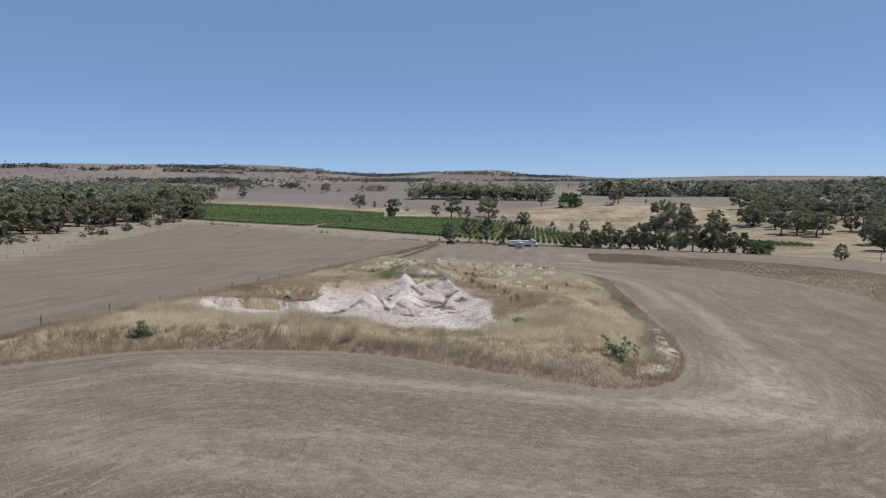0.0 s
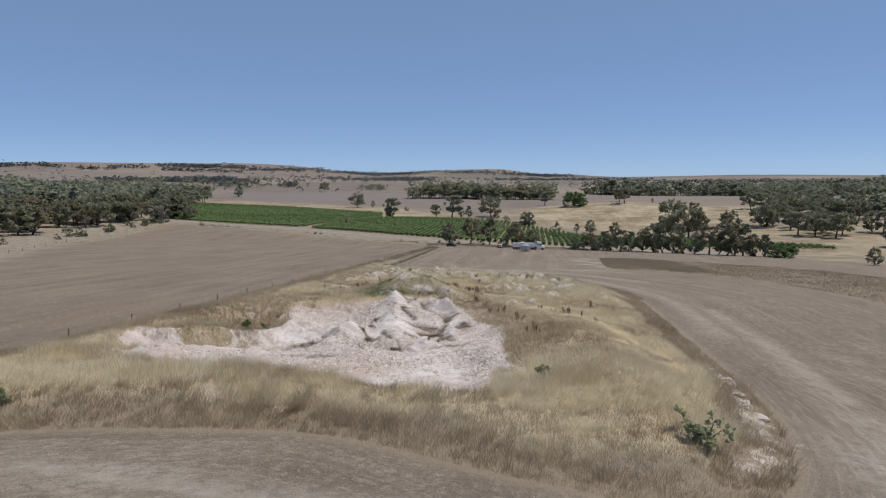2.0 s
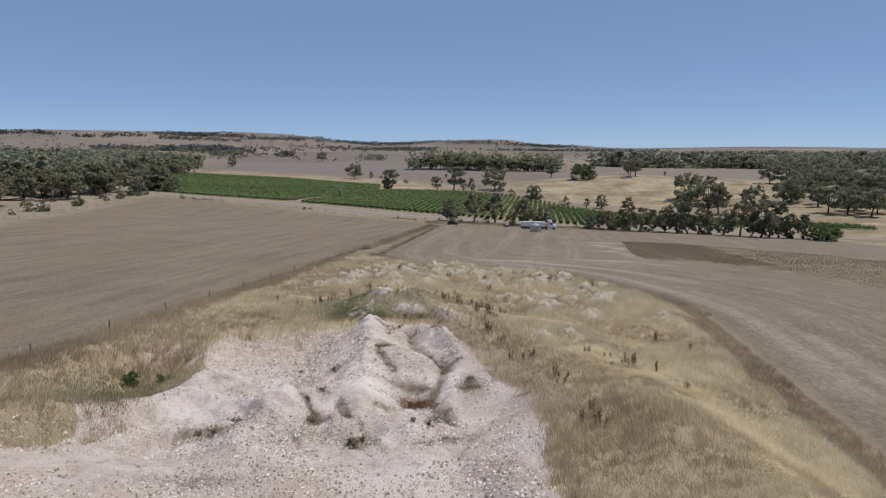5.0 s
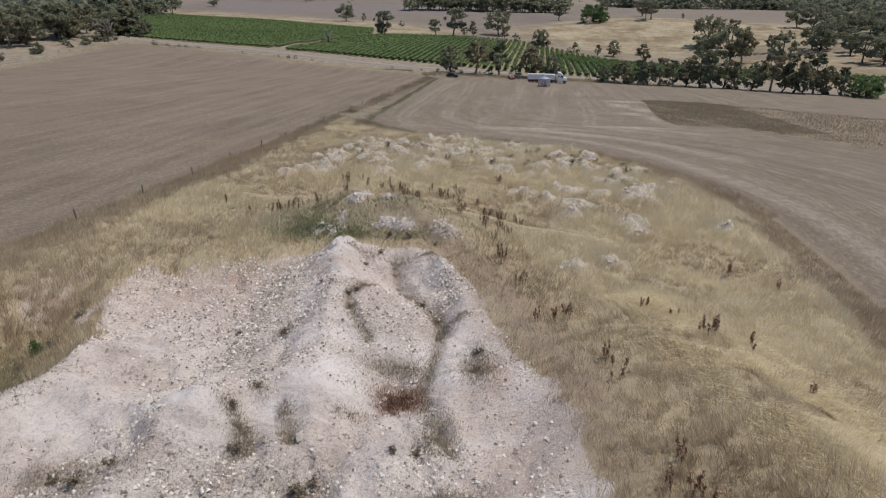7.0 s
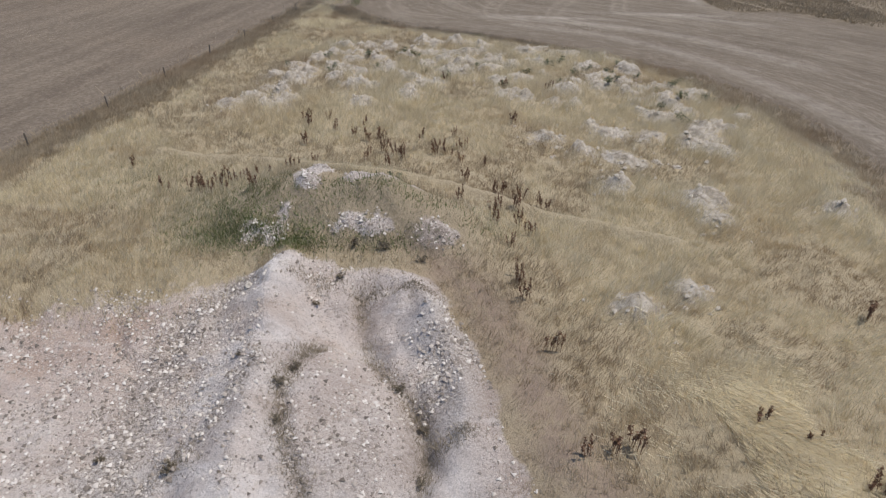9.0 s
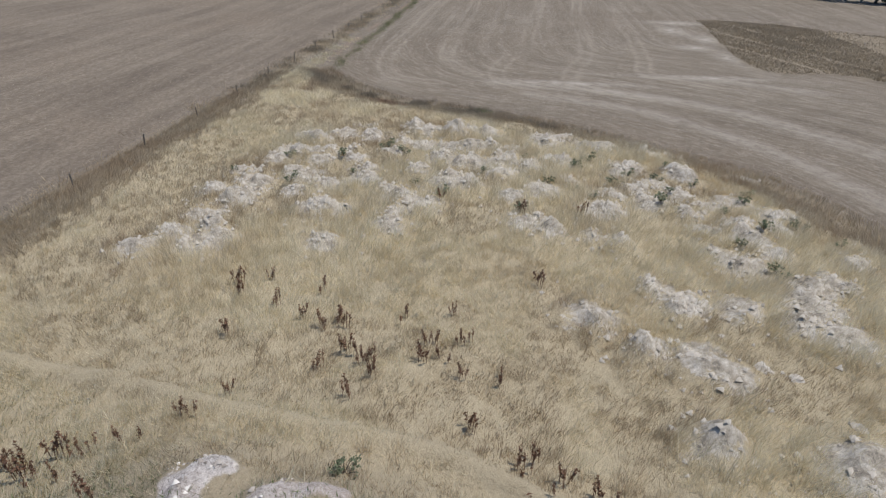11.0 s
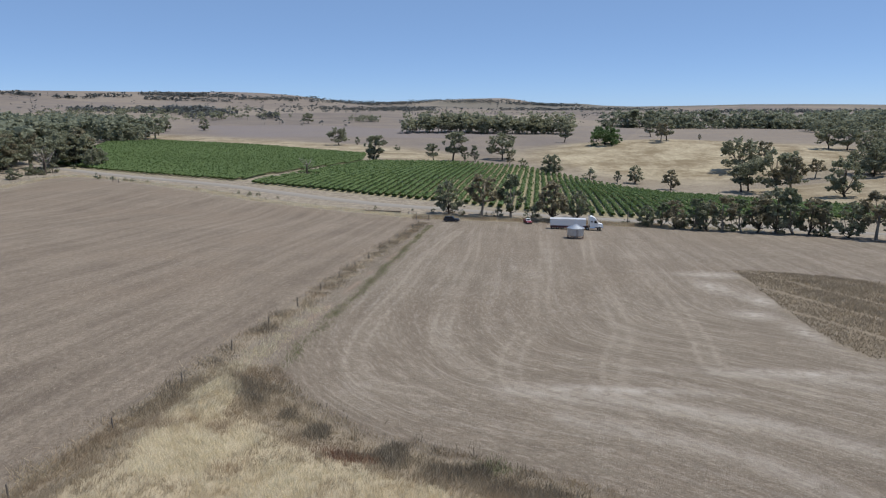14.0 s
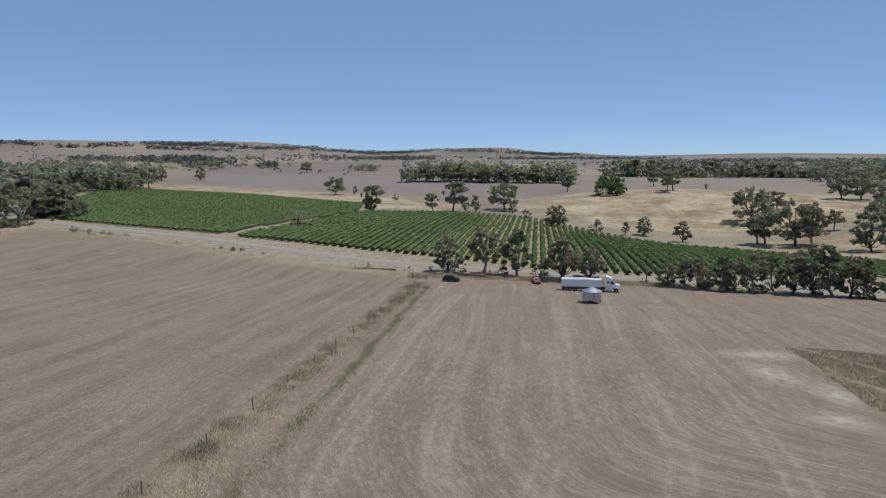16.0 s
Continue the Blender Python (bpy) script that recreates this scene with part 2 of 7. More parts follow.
    # dry grass and litter under the tall grass
    litter = m.mix(m.noise(5, 8, 0.75), (0.30, 0.24, 0.155), (0.58, 0.49, 0.34))
    col = m.mix(m.attr("grassy"), col, litter)
    brown = m.mix(fine, (0.205, 0.165, 0.118), (0.36, 0.295, 0.215))
    col = m.mix(m.attr("brown"), col, brown)
    col = m.mix(m.math("MULTIPLY", m.attr("red_track"), m.span(m.noise(0.9, 5, 0.7), 0.3, 0.6, 0.3, 0.9)), col, (0.30, 0.218, 0.16))
    # verge: pale dry grass beside road and wood
    verge = m.mix(m.span(m.noise(0.45, 8, 0.75), 0.32, 0.68), (0.18, 0.147, 0.109), (0.39, 0.337, 0.262))
    col = m.mix(m.attr("verge"), col, verge)
    # open paddocks far away
    cells = m.node("ShaderNodeTexVoronoi", voronoi_dimensions="2D")
    cells.inputs["Scale"].default_value = 0.0042
    m.link(m.where((1, 0.55, 1), 0.3), cells.inputs["Vector"])
    bw = m.node("ShaderNodeSeparateColor")
    m.link(cells.outputs["Color"], bw.inputs[0])
    pad = m.ramp(bw.outputs[0], (0.1, (0.165, 0.142, 0.13)), (0.45, (0.21, 0.178, 0.155)), (0.75, (0.285, 0.24, 0.19)), (0.95, (0.185, 0.16, 0.148)))
    pad = m.mix(m.span(m.noise(0.02, 6, 0.65), 0.35, 0.7, 0, 0.5), pad, (0.31, 0.255, 0.19))
    pad = m.mix(m.span(m.noise(0.3, 6, 0.8), 0.42, 0.6, 0.3, 0), pad, (0.15, 0.12, 0.095))
    pad = m.mix(m.math("MULTIPLY", m.attr("plough"), m.span(m.noise(0.05, 6, 0.7), 0.3, 0.65, 0.6, 0.95)), pad, (0.205, 0.178, 0.17))
    col = m.mix(m.attr("paddock"), col, pad)
    gold = m.mix(m.span(m.noise(0.045, 9, 0.75), 0.36, 0.64), (0.215, 0.165, 0.1), (0.50, 0.43, 0.30))
    gold = m.mix(m.span(m.noise(0.5, 6, 0.8), 0.42, 0.6, 0.45, 0), gold, (0.20, 0.155, 0.09))
    col = m.mix(m.attr("gold"), col, gold)
    vine = m.mix(fine, (0.21, 0.19, 0.11), (0.33, 0.29, 0.18))
    col = m.mix(m.attr("vine"), col, vine)
    # scrub patches; on the farthest hills this dull tone also paints in haze
    scrub_haze = m.mix(m.noise(0.03, 6, 0.7), (0.10, 0.105, 0.09), (0.2, 0.175, 0.14))
    col = m.mix(m.attr("scrub_haze"), col, scrub_haze)
    # the pit: pale pink clay with white and orange patches, grey gravel
    clay = m.ramp(m.noise(0.22, 6, 0.65), (0.3, (0.47, 0.385, 0.335)), (0.48, (0.63, 0.55, 0.505)), (0.68, (0.77, 0.715, 0.68)))
    clay = m.mix(m.span(m.noise(0.16, 5, 0.6, vec=m.where((1, 1.4, 1), 0.8)), 0.55, 0.72, 0, 0.4), clay, (0.52, 0.38, 0.28))
    clay = m.mix(m.span(m.noise(0.3, 6, 0.7, vec=m.where((0.45, 1.7, 1), 0.3)), 0.5, 0.66, 0, 0.7), clay, (0.80, 0.745, 0.715))
    clay = m.mix(m.span(m.noise(0.34, 6, 0.7, vec=m.where((0.5, 1.5, 1), -0.5)), 0.53, 0.68, 0, 0.6), clay, (0.45, 0.36, 0.305))
    clay = m.mix(m.math("MULTIPLY", m.attr("pink"), m.span(m.noise(0.6, 6, 0.7), 0.3, 0.6, 0.3, 1.0)), clay, (0.47, 0.325, 0.245))
    clay = m.mix(m.math("MULTIPLY", m.attr("white"), m.span(m.noise(0.8, 6, 0.7), 0.3, 0.55, 0.2, 0.85)), clay, (0.84, 0.805, 0.785))
    speck = m.math("MULTIPLY", m.span(m.noise(7, 6, 0.8), 0.4, 0.47, 0.75, 0), m.span(m.noise(0.5, 5, 0.7), 0.36, 0.6, 0.15, 1.0))
    clay = m.mix(m.math("MULTIPLY", speck, m.math("SUBTRACT", 1.0, m.math("MULTIPLY", m.attr("white"), 0.7))), clay, (0.23, 0.195, 0.17))
    clay = m.mix(m.span(m.noise(14, 4, 0.75), 0.56, 0.66, 0, 0.8), clay, (0.74, 0.70, 0.67))
    clay = m.mix(m.span(m.noise(1.1, 8, 0.75), 0.56, 0.7, 0, 0.5), clay, (0.36, 0.31, 0.275))
    grav = m.mix(m.span(m.noise(7, 6, 0.85), 0.42, 0.58), (0.17, 0.145, 0.125), (0.56, 0.51, 0.475))
    clay = m.mix(m.math("MULTIPLY", m.attr("gravel"), m.span(m.noise(1.3, 5, 0.7), 0.3, 0.6, 0.45, 0.95)), clay, grav)
    soil = m.math("ADD", m.attr("soil"), m.math("MULTIPLY", m.math("SUBTRACT", m.noise(0.9, 6, 0.7), 0.5), 0.9))
    col = m.mix(m.span(soil, 0.4, 0.6), col, clay)
    col = m.mix(m.math("MULTIPLY", m.attr("bank"), m.span(m.noise(0.8, 6, 0.7), 0.3, 0.6, 0.35, 1.0)), col, m.mix(fine, (0.20, 0.145, 0.105), (0.42, 0.33, 0.265)))
    pale = m.ramp(m.noise(1.6, 7, 0.75), (0.34, (0.21, 0.182, 0.148)), (0.49, (0.44, 0.387, 0.318)), (0.66, (0.685, 0.63, 0.555)))
    pf = m.math("ADD", m.attr("pale"), m.math("MULTIPLY", m.math("SUBTRACT", m.noise(1.0, 8, 0.8), 0.5), 2.6))
    col = m.mix(m.span(pf, 0.4, 0.62), col, pale)
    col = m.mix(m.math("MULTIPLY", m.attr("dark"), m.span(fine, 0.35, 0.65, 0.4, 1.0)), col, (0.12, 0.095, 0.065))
    col = m.mix(m.math("MULTIPLY", m.attr("rust"), m.span(m.noise(1.8, 5), 0.3, 0.55, 0.35, 0.9)), col, (0.20, 0.10, 0.062))
    col = m.mix(m.span(grit, 0.3, 0.7, 0.25, 0), col, (0.1, 0.085, 0.07))
    m.color(col)
    h = m.math("ADD", m.math("MULTIPLY", fine, 0.7), m.math("MULTIPLY", grit, 0.3))
    crumbs = m.math("MULTIPLY", m.math("ADD", m.attr("soil"), m.math("MULTIPLY", m.attr("pale"), 0.8)), m.math("ADD", m.noise(3.5, 7, 0.8), m.math("MULTIPLY", m.noise(1.2, 5, 0.7), 1.2)))
    h = m.math("ADD", h, m.math("MULTIPLY", m.noise(9, 5, 0.75), 0.3))
    m.bump(m.math("ADD", h, m.math("MULTIPLY", crumbs, 0.75)), 0.85, 0.14)
    return m.m


# ---- the plan: edges and spot features in metres ----
def rounded(points, closed=True, per=6):
    """A smooth line through the corners of a plan."""
    p = [np.array(q, float) for q in points]
    n, out = len(p), []
    for i in range(n if closed else n - 1):
        if closed:
            a, b, c, d = p[i - 1], p[i], p[(i + 1) % n], p[(i + 2) % n]
        else:
            a, b, c, d = p[max(i - 1, 0)], p[i], p[i + 1], p[min(i + 2, n - 1)]
        for k in range(per):
            t = k / per
            out.append(0.5 * (2 * b + (c - a) * t + (2 * a - 5 * b + 4 * c - d) * t * t + (3 * b - a - 3 * c + d) * t ** 3))
    if not closed:
        out.append(p[-1])
    return np.array(out)


def fence_x(y):
    return -34.9 + 0.1034 * (y - 84.5)


ISLAND = rounded([(-46, 36), (-38, 44), (-34.4, 47.9), (-31, 51.2), (-28.2, 53.9), (-24, 55.5), (-19, 56.2), (-10, 56.6), (-5, 55.3), (-1, 53.2), (3, 51.2), (7, 49.6), (10.8, 48.3), (13.7, 48.7), (16, 50.5),
                  (18.4, 53.8), (20.6, 58.8), (22.6, 65.2), (24.7, 75), (26.4, 86), (27.9, 102), (29.3, 116), (30.2, 130), (28.4, 142.5), (24.4, 153), (17.6, 160), (9.2, 166.8),
                  (0, 171), (-8.5, 175.6), (-14.5, 181.5), (-19.8, 190), (-22.5, 191), (-25.5, 176), (-30, 135), (-35.2, 90), (-41, 52)])
PIT = rounded([(-31, 77), (-29, 72.5), (-24, 69), (-17, 67.6), (-12, 66.2), (-8, 64.4), (-4, 63.4), (1, 63.2), (5.2, 64), (5.9, 69), (5.3, 77), (5.1, 88), (4.4, 94.4), (2.7, 99.4),
               (1.3, 104.6), (-0.8, 109.2), (-4.5, 110.4), (-8.2, 111), (-10.5, 109), (-14, 108.4), (-17.5, 108.4), (-21, 107.6), (-22, 103.4), (-20.4, 97), (-20.6, 92), (-22.2, 88.4), (-26, 84.8), (-30.5, 82)])
CROP = rounded([(43.5, 201), (55, 198), (66, 181), (72, 160), (76, 114), (82, 60), (130, 60), (124, 130), (114, 174), (103, 212), (79, 237), (53, 251), (50, 243)])
FIELD_EDGE = rounded([(-60, 0), (-102, 144), (-148, 270), (-169, 380), (-158, 404), (-98, 370), (-66, 349), (-30, 333), (-8, 326), (25, 325),
                      (60, 321), (95, 314), (130, 298), (150, 262), (165, 200), (190, 100), (200, 0), (200, -200), (-100, -200)], per=4)
VINE_A = [(-205, 452), (-168, 432), (-92, 400), (-60, 536), (-66, 600), (-150, 655), (-264, 706), (-278, 650)]
PLOUGHED = [(-330, 943), (-180, 985), (60, 905), (41, 835), (-63, 790), (-224, 776)]
VINE_B = [(-84, 393), (-6, 362), (24, 346), (56, 338), (90, 345), (160, 346), (188, 338), (182, 356), (132, 392), (112, 430), (82, 478), (42, 530), (-4, 545), (-56, 533)]


def inside_dist(poly, x, y):
    """Distance to the edge of a closed line, positive inside."""
    poly = np.asarray(poly, float)
    d = np.full(x.shape, 1e9)
    ins = np.zeros(x.shape, bool)
    for (ax, ay), (bx, by) in zip(poly, np.roll(poly, -1, 0)):
        ex, ey = bx - ax, by - ay
        t = np.clip(((x - ax) * ex + (y - ay) * ey) / (ex * ex + ey * ey + 1e-12), 0, 1)
        d = np.minimum(d, np.hypot(x - ax - t * ex, y - ay - t * ey))
        if ey:
            ins ^= ((ay > y) != (by > y)) & (x < ex * (y - ay) / ey + ax)
    return np.where(ins, d, -d)


def line_dist(line, x, y):
    d = np.full(x.shape, 1e9)
    for (ax, ay), (bx, by) in zip(line[:-1], line[1:]):
        ex, ey = bx - ax, by - ay
        t = np.clip(((x - ax) * ex + (y - ay) * ey) / (ex * ex + ey * ey + 1e-12), 0, 1)
        d = np.minimum(d, np.hypot(x - ax - t * ex, y - ay - t * ey))
    return d


def step(v, lo, hi):
    t = np.clip((v - lo) / (hi - lo), 0, 1)
    return t * t * (3 - 2 * t)


def lumps(x, y, size, seed):
    """Smooth value noise from -1 to 1."""
    x, y = x / size + 1000, y / size + 1000
    i, j = np.floor(x).astype(np.int64), np.floor(y).astype(np.int64)
    u, v = x - i, y - j
    u, v = u * u * (3 - 2 * u), v * v * (3 - 2 * v)

    def h(a, b):
        n = (a * 374761393 + b * 668265263 + seed * 974634541) & 0x7FFFFFFF
        n = ((n ^ (n >> 13)) * 1274126177) & 0x7FFFFFFF
        return ((n ^ (n >> 16)) & 0xFFFF) / 32767.5 - 1
    return (h(i, j) * (1 - u) + h(i + 1, j) * u) * (1 - v) + (h(i, j + 1) * (1 - u) + h(i + 1, j + 1) * u) * v


# spoil heaps on the far half of the rise
HEAPS_A = [(-8.7, 160.7), (-4.1, 160.3), (-10.4, 158), (-7.4, 157.2), (-11.8, 155.6), (-4.6, 156.5), (-9, 153.2), (-5.5, 152.3), (-13.9, 152.5),
           (-14.2, 150.3), (-6.9, 148.2), (-10.7, 149.8), (-3.1, 148.4), (1.3, 151.7), (-14.6, 145.1), (-12.1, 147), (-7.1, 146.4), (-9.3, 144.7),
           (-15.1, 142.4), (-11.5, 143.6), (4.4, 155.4), (7.5, 158.8), (8.2, 152.5), (5.7, 150.2), (8.2, 148.5), (12.6, 152.1), (12.4, 150), (10.4, 145.8)]
HEAPS_B = [(14.3, 147.7), (17.2, 150), (13.4, 144.5), (17.4, 144.5), (-16.2, 139.7), (-9.3, 141.1), (-4, 140.5), (9.9, 142.5), (12.1, 125.2), (11, 126.4),
           (8.9, 127.1), (6.7, 129.4), (14.5, 130.9), (11.6, 130.5), (17.6, 130), (18.8, 128.6), (19, 137.2), (10, 121), (15, 119.8), (20.9, 133.7),
           (-14.3, 136), (-18.4, 135), (-8, 135.7), (-4.3, 138.7), (22.6, 119), (8.2, 107.8), (11.1, 109.5), (15, 117.4), (0.5, 146), (21.5, 143)]
rng = np.random.default_rng(5)
more = [tuple(p) for p in rng.uniform((-17, 131), (24, 161), (90, 2))]
more = [(x, y) for x, y in more if not (-12 < x < 8 and y < 139) and y < 165 - 0.55 * abs(x - 2)]
HEAPS = [(x, y, r, h) for (x, y), r, h in zip(HEAPS_A + HEAPS_B + more, rng.uniform(0.95, 1.8, 160), rng.uniform(0.32, 0.66, 160))]
# ridges of the pit: plan line with heights over the field's slope, half width
RIDGES = [([(-8.7, 114.5, 3.3), (-8.1, 109, 2.65), (-7.7, 105, 1.9), (-7.3, 99, 1.15), (-6.9, 94, 0.75), (-6.4, 90.5, 0.2)], 2.3),
          ([(-4.5, 112.5, 2.5), (-2.4, 109.8, 2.2), (-0.8, 106.5, 2.0), (0.6, 102.6, 0.85), (0.1, 98, 0.3), (-0.4, 93.5, -0.15), (-0.2, 89.5, -0.55)], 1.75),
          ([(-6.9, 95, 0.75), (-10, 92.5, 0.6), (-11.9, 90, 1.05), (-12.8, 86, 0.35), (-12.2, 82.6, 0.3), (-9, 80, 0.1)], 1.7),
          ([(-15.8, 97, -0.2), (-19.8, 96.5, 0.35), (-20.6, 91.5, -0.25), (-23.5, 87, -0.3), (-28.5, 84.5, 0.5)], 1.6),
          ([(-11.9, 90, 1.0), (-14.6, 91.3, 0.0), (-17.5, 92.3, -0.15), (-20, 92, -0.1)], 1.3)]


# raised banks of the rise: plan line with added heights, half width
BANKS = [([(9, 58, 0.3), (12.5, 65, 1.5), (13.3, 70, 1.9), (13.8, 76, 1.5), (13, 90, 1.45), (11.5, 97, 1.0), (11.5, 104, 0.3)], 4.2),
         ([(-40, 50, 0.2), (-38, 60, 0.45), (-36.3, 69, 0.55), (-35, 84, 0.6), (-33.5, 100, 0.5), (-30, 125, 0.3), (-26, 160, 0)], 4.0),
         ([(20.6, 63, 0.35), (21.6, 67.5, 0.7), (22.2, 72, 0.85), (23, 77, 0.5)], 1.9),
         ([(-9.5, 115.6, 0.5), (-7.4, 115.2, 0.95), (-4.6, 114.6, 1.15), (-2.1, 114.2, 1.25), (0.8, 113.8, 0.6)], 2.0)]
TRACKS = [[(22, 300), (19.2, 274), (14.3, 239), (11.9, 223), (10.2, 209), (7, 202), (5, 193), (6, 186), (14, 181)], [(33, 300), (26.4, 262), (23.3, 240), (21.8, 224), (19.6, 207), (15.4, 194), (15, 186), (22, 180)],
          [(0, 300), (-4.7, 271), (-8.2, 231), (-10.3, 212), (-10.8, 197), (-8.8, 188), (-3, 185)], [(4.5, 300), (3, 265), (0.5, 235), (-1.5, 215), (-2, 200), (2, 190)], [(44, 300), (36, 262), (32.5, 240), (30.5, 222), (28, 205), (26, 194), (32, 188)],
          [(37.5, 96), (34.3, 79), (31.4, 66), (26.5, 54), (19, 46), (8, 43.5), (-6, 45), (-22, 49)], [(44, 96), (40, 74), (34, 56), (24, 41), (10, 34.6), (-8, 33), (-26, 36)], [(51, 99), (46, 74), (37, 50), (24, 33), (6, 26)]]
TURNS = [([(4.4, 186.4), (18.5, 183), (31, 175.5), (40, 160)], 1.7), ([(8.5, 180.5), (19.8, 174.5), (28.5, 163), (34, 146), (36, 125), (34, 100)], 1.4), ([(25, 193), (36, 191), (46, 186)], 1.4), ([(31.5, 66), (28, 53), (18, 47)], 3.0),
         ([(-20, 31), (-8, 29.5), (6, 28)], 2.0), ([(-22, 50.5), (-8, 47), (6, 44.6), (14, 44)], 1.4), ([(40, 120), (37, 92), (33, 72)], 1.2)]
# broken clay on the crest behind the pit: spots with half widths
CREST = [(-8, 115.2, 0.9, 1.7), (-7.3, 116.8, 0.8, 0.7), (-4.2, 115.4, 1.9, 0.8), (-2.5, 115.2, 0.9, 0.7), (-9.8, 112.3, 1.5, 1.0), (-4.6, 112.6, 2.0, 0.6), (-0.6, 112.3, 1.7, 0.8), (-8.4, 113.6, 0.9, 0.6)]


def crest_clay(x, y):
    zone = np.zeros_like(x)
    for cx, cy, rx, ry in CREST:
        zone = np.maximum(zone, np.exp(-((x - cx) / rx) ** 2 - ((y - cy) / ry) ** 2))
    return zone * np.clip(0.85 + 0.5 * lumps(x, y, 1.25, 96) + 0.5 * lumps(x, y, 0.55, 97), 0, 1.3)


SWATHE = [(10.6, 102.5), (12.6, 98.8), (14.2, 95.8), (15.2, 93), (15.9, 89.8), (16.6, 86), (17.6, 80), (18.2, 73)]
BUND = [(-20, 124.5), (-13.8, 123.2), (-8.9, 121.1), (-5, 120.2), (-1, 119.6), (0.6, 119), (2.8, 117.7), (5, 116.8), (8, 116), (12, 114.6)]
GULLY_L = [(-5.6, 105), (-6.2, 104.2), (-6.5, 102.2), (-6.2, 100.6), (-5.6, 99.2), (-4.8, 97.5)]
GULLY_R = [(-4.4, 108.6), (-4.0, 106.6), (-3.1, 104.4), (-2.0, 103.1), (-1.2, 101.8), (-0.9, 100.2), (-1.0, 97.8), (-1.4, 95.6), (-1.6, 93.6), (-0.8, 90.6), (-0.1, 88.8)]


def slope(x, y):
    """The field's even slope, and the wide country beyond it."""
    yy = np.clip(y, -20, 322)
    near = 5.0 - 0.063 * (yy - 66)
    far = np.interp(y, [322, 430, 550, 750, 870, 1250, 2000, 3100, 4000, 4900], [0, 0.5, -0.6, 0.4, 2.6, 1.6, 13, 25, 31, 36])
    z = near + far - 0.022 * np.clip(x, -300, 150) * np.exp(-np.maximum(0, y - 322) / 260)
    z = z - 0.06 * 5 * np.log1p(np.exp(np.clip((x - 3) / 5, -30, 7.4))) * (1 - step(y, 76, 136 + 0.5 * np.clip(x - 30, 0, 40))) * step(y, -40, 30)     # the ground falls away beside the near end of the rise
    for cx, cy, h, rx, ry in ((115, 480, -7.5, 80, 85), (160, 642, 9.5, 85, 75), (-85, 440, 1.6, 70, 90), (480, 610, 19, 170, 250), (-430, 430, 15, 170, 240), (-400, 1400, 22, 450, 480),
                              (-1750, 3000, 84, 800, 1200), (-900, 3300, 46, 480, 700), (60, 4350, 46, 300, 500), (330, 4300, 34, 180, 400), (-420, 4500, 36, 330, 600), (700, 4500, 25, 260, 500), (1900, 3600, 20, 800, 900)):
        z = z + h * np.exp(-((x - cx) / rx) ** 2 - ((y - cy) / ry) ** 2)
    return z + np.where(y > 340, 1.2 * lumps(x, y, 90, 3), 0) * np.clip((y - 340) / 200, 0, 1) + 6 * lumps(x, y, 420, 4) * np.clip((y - 900) / 900, 0, 1)


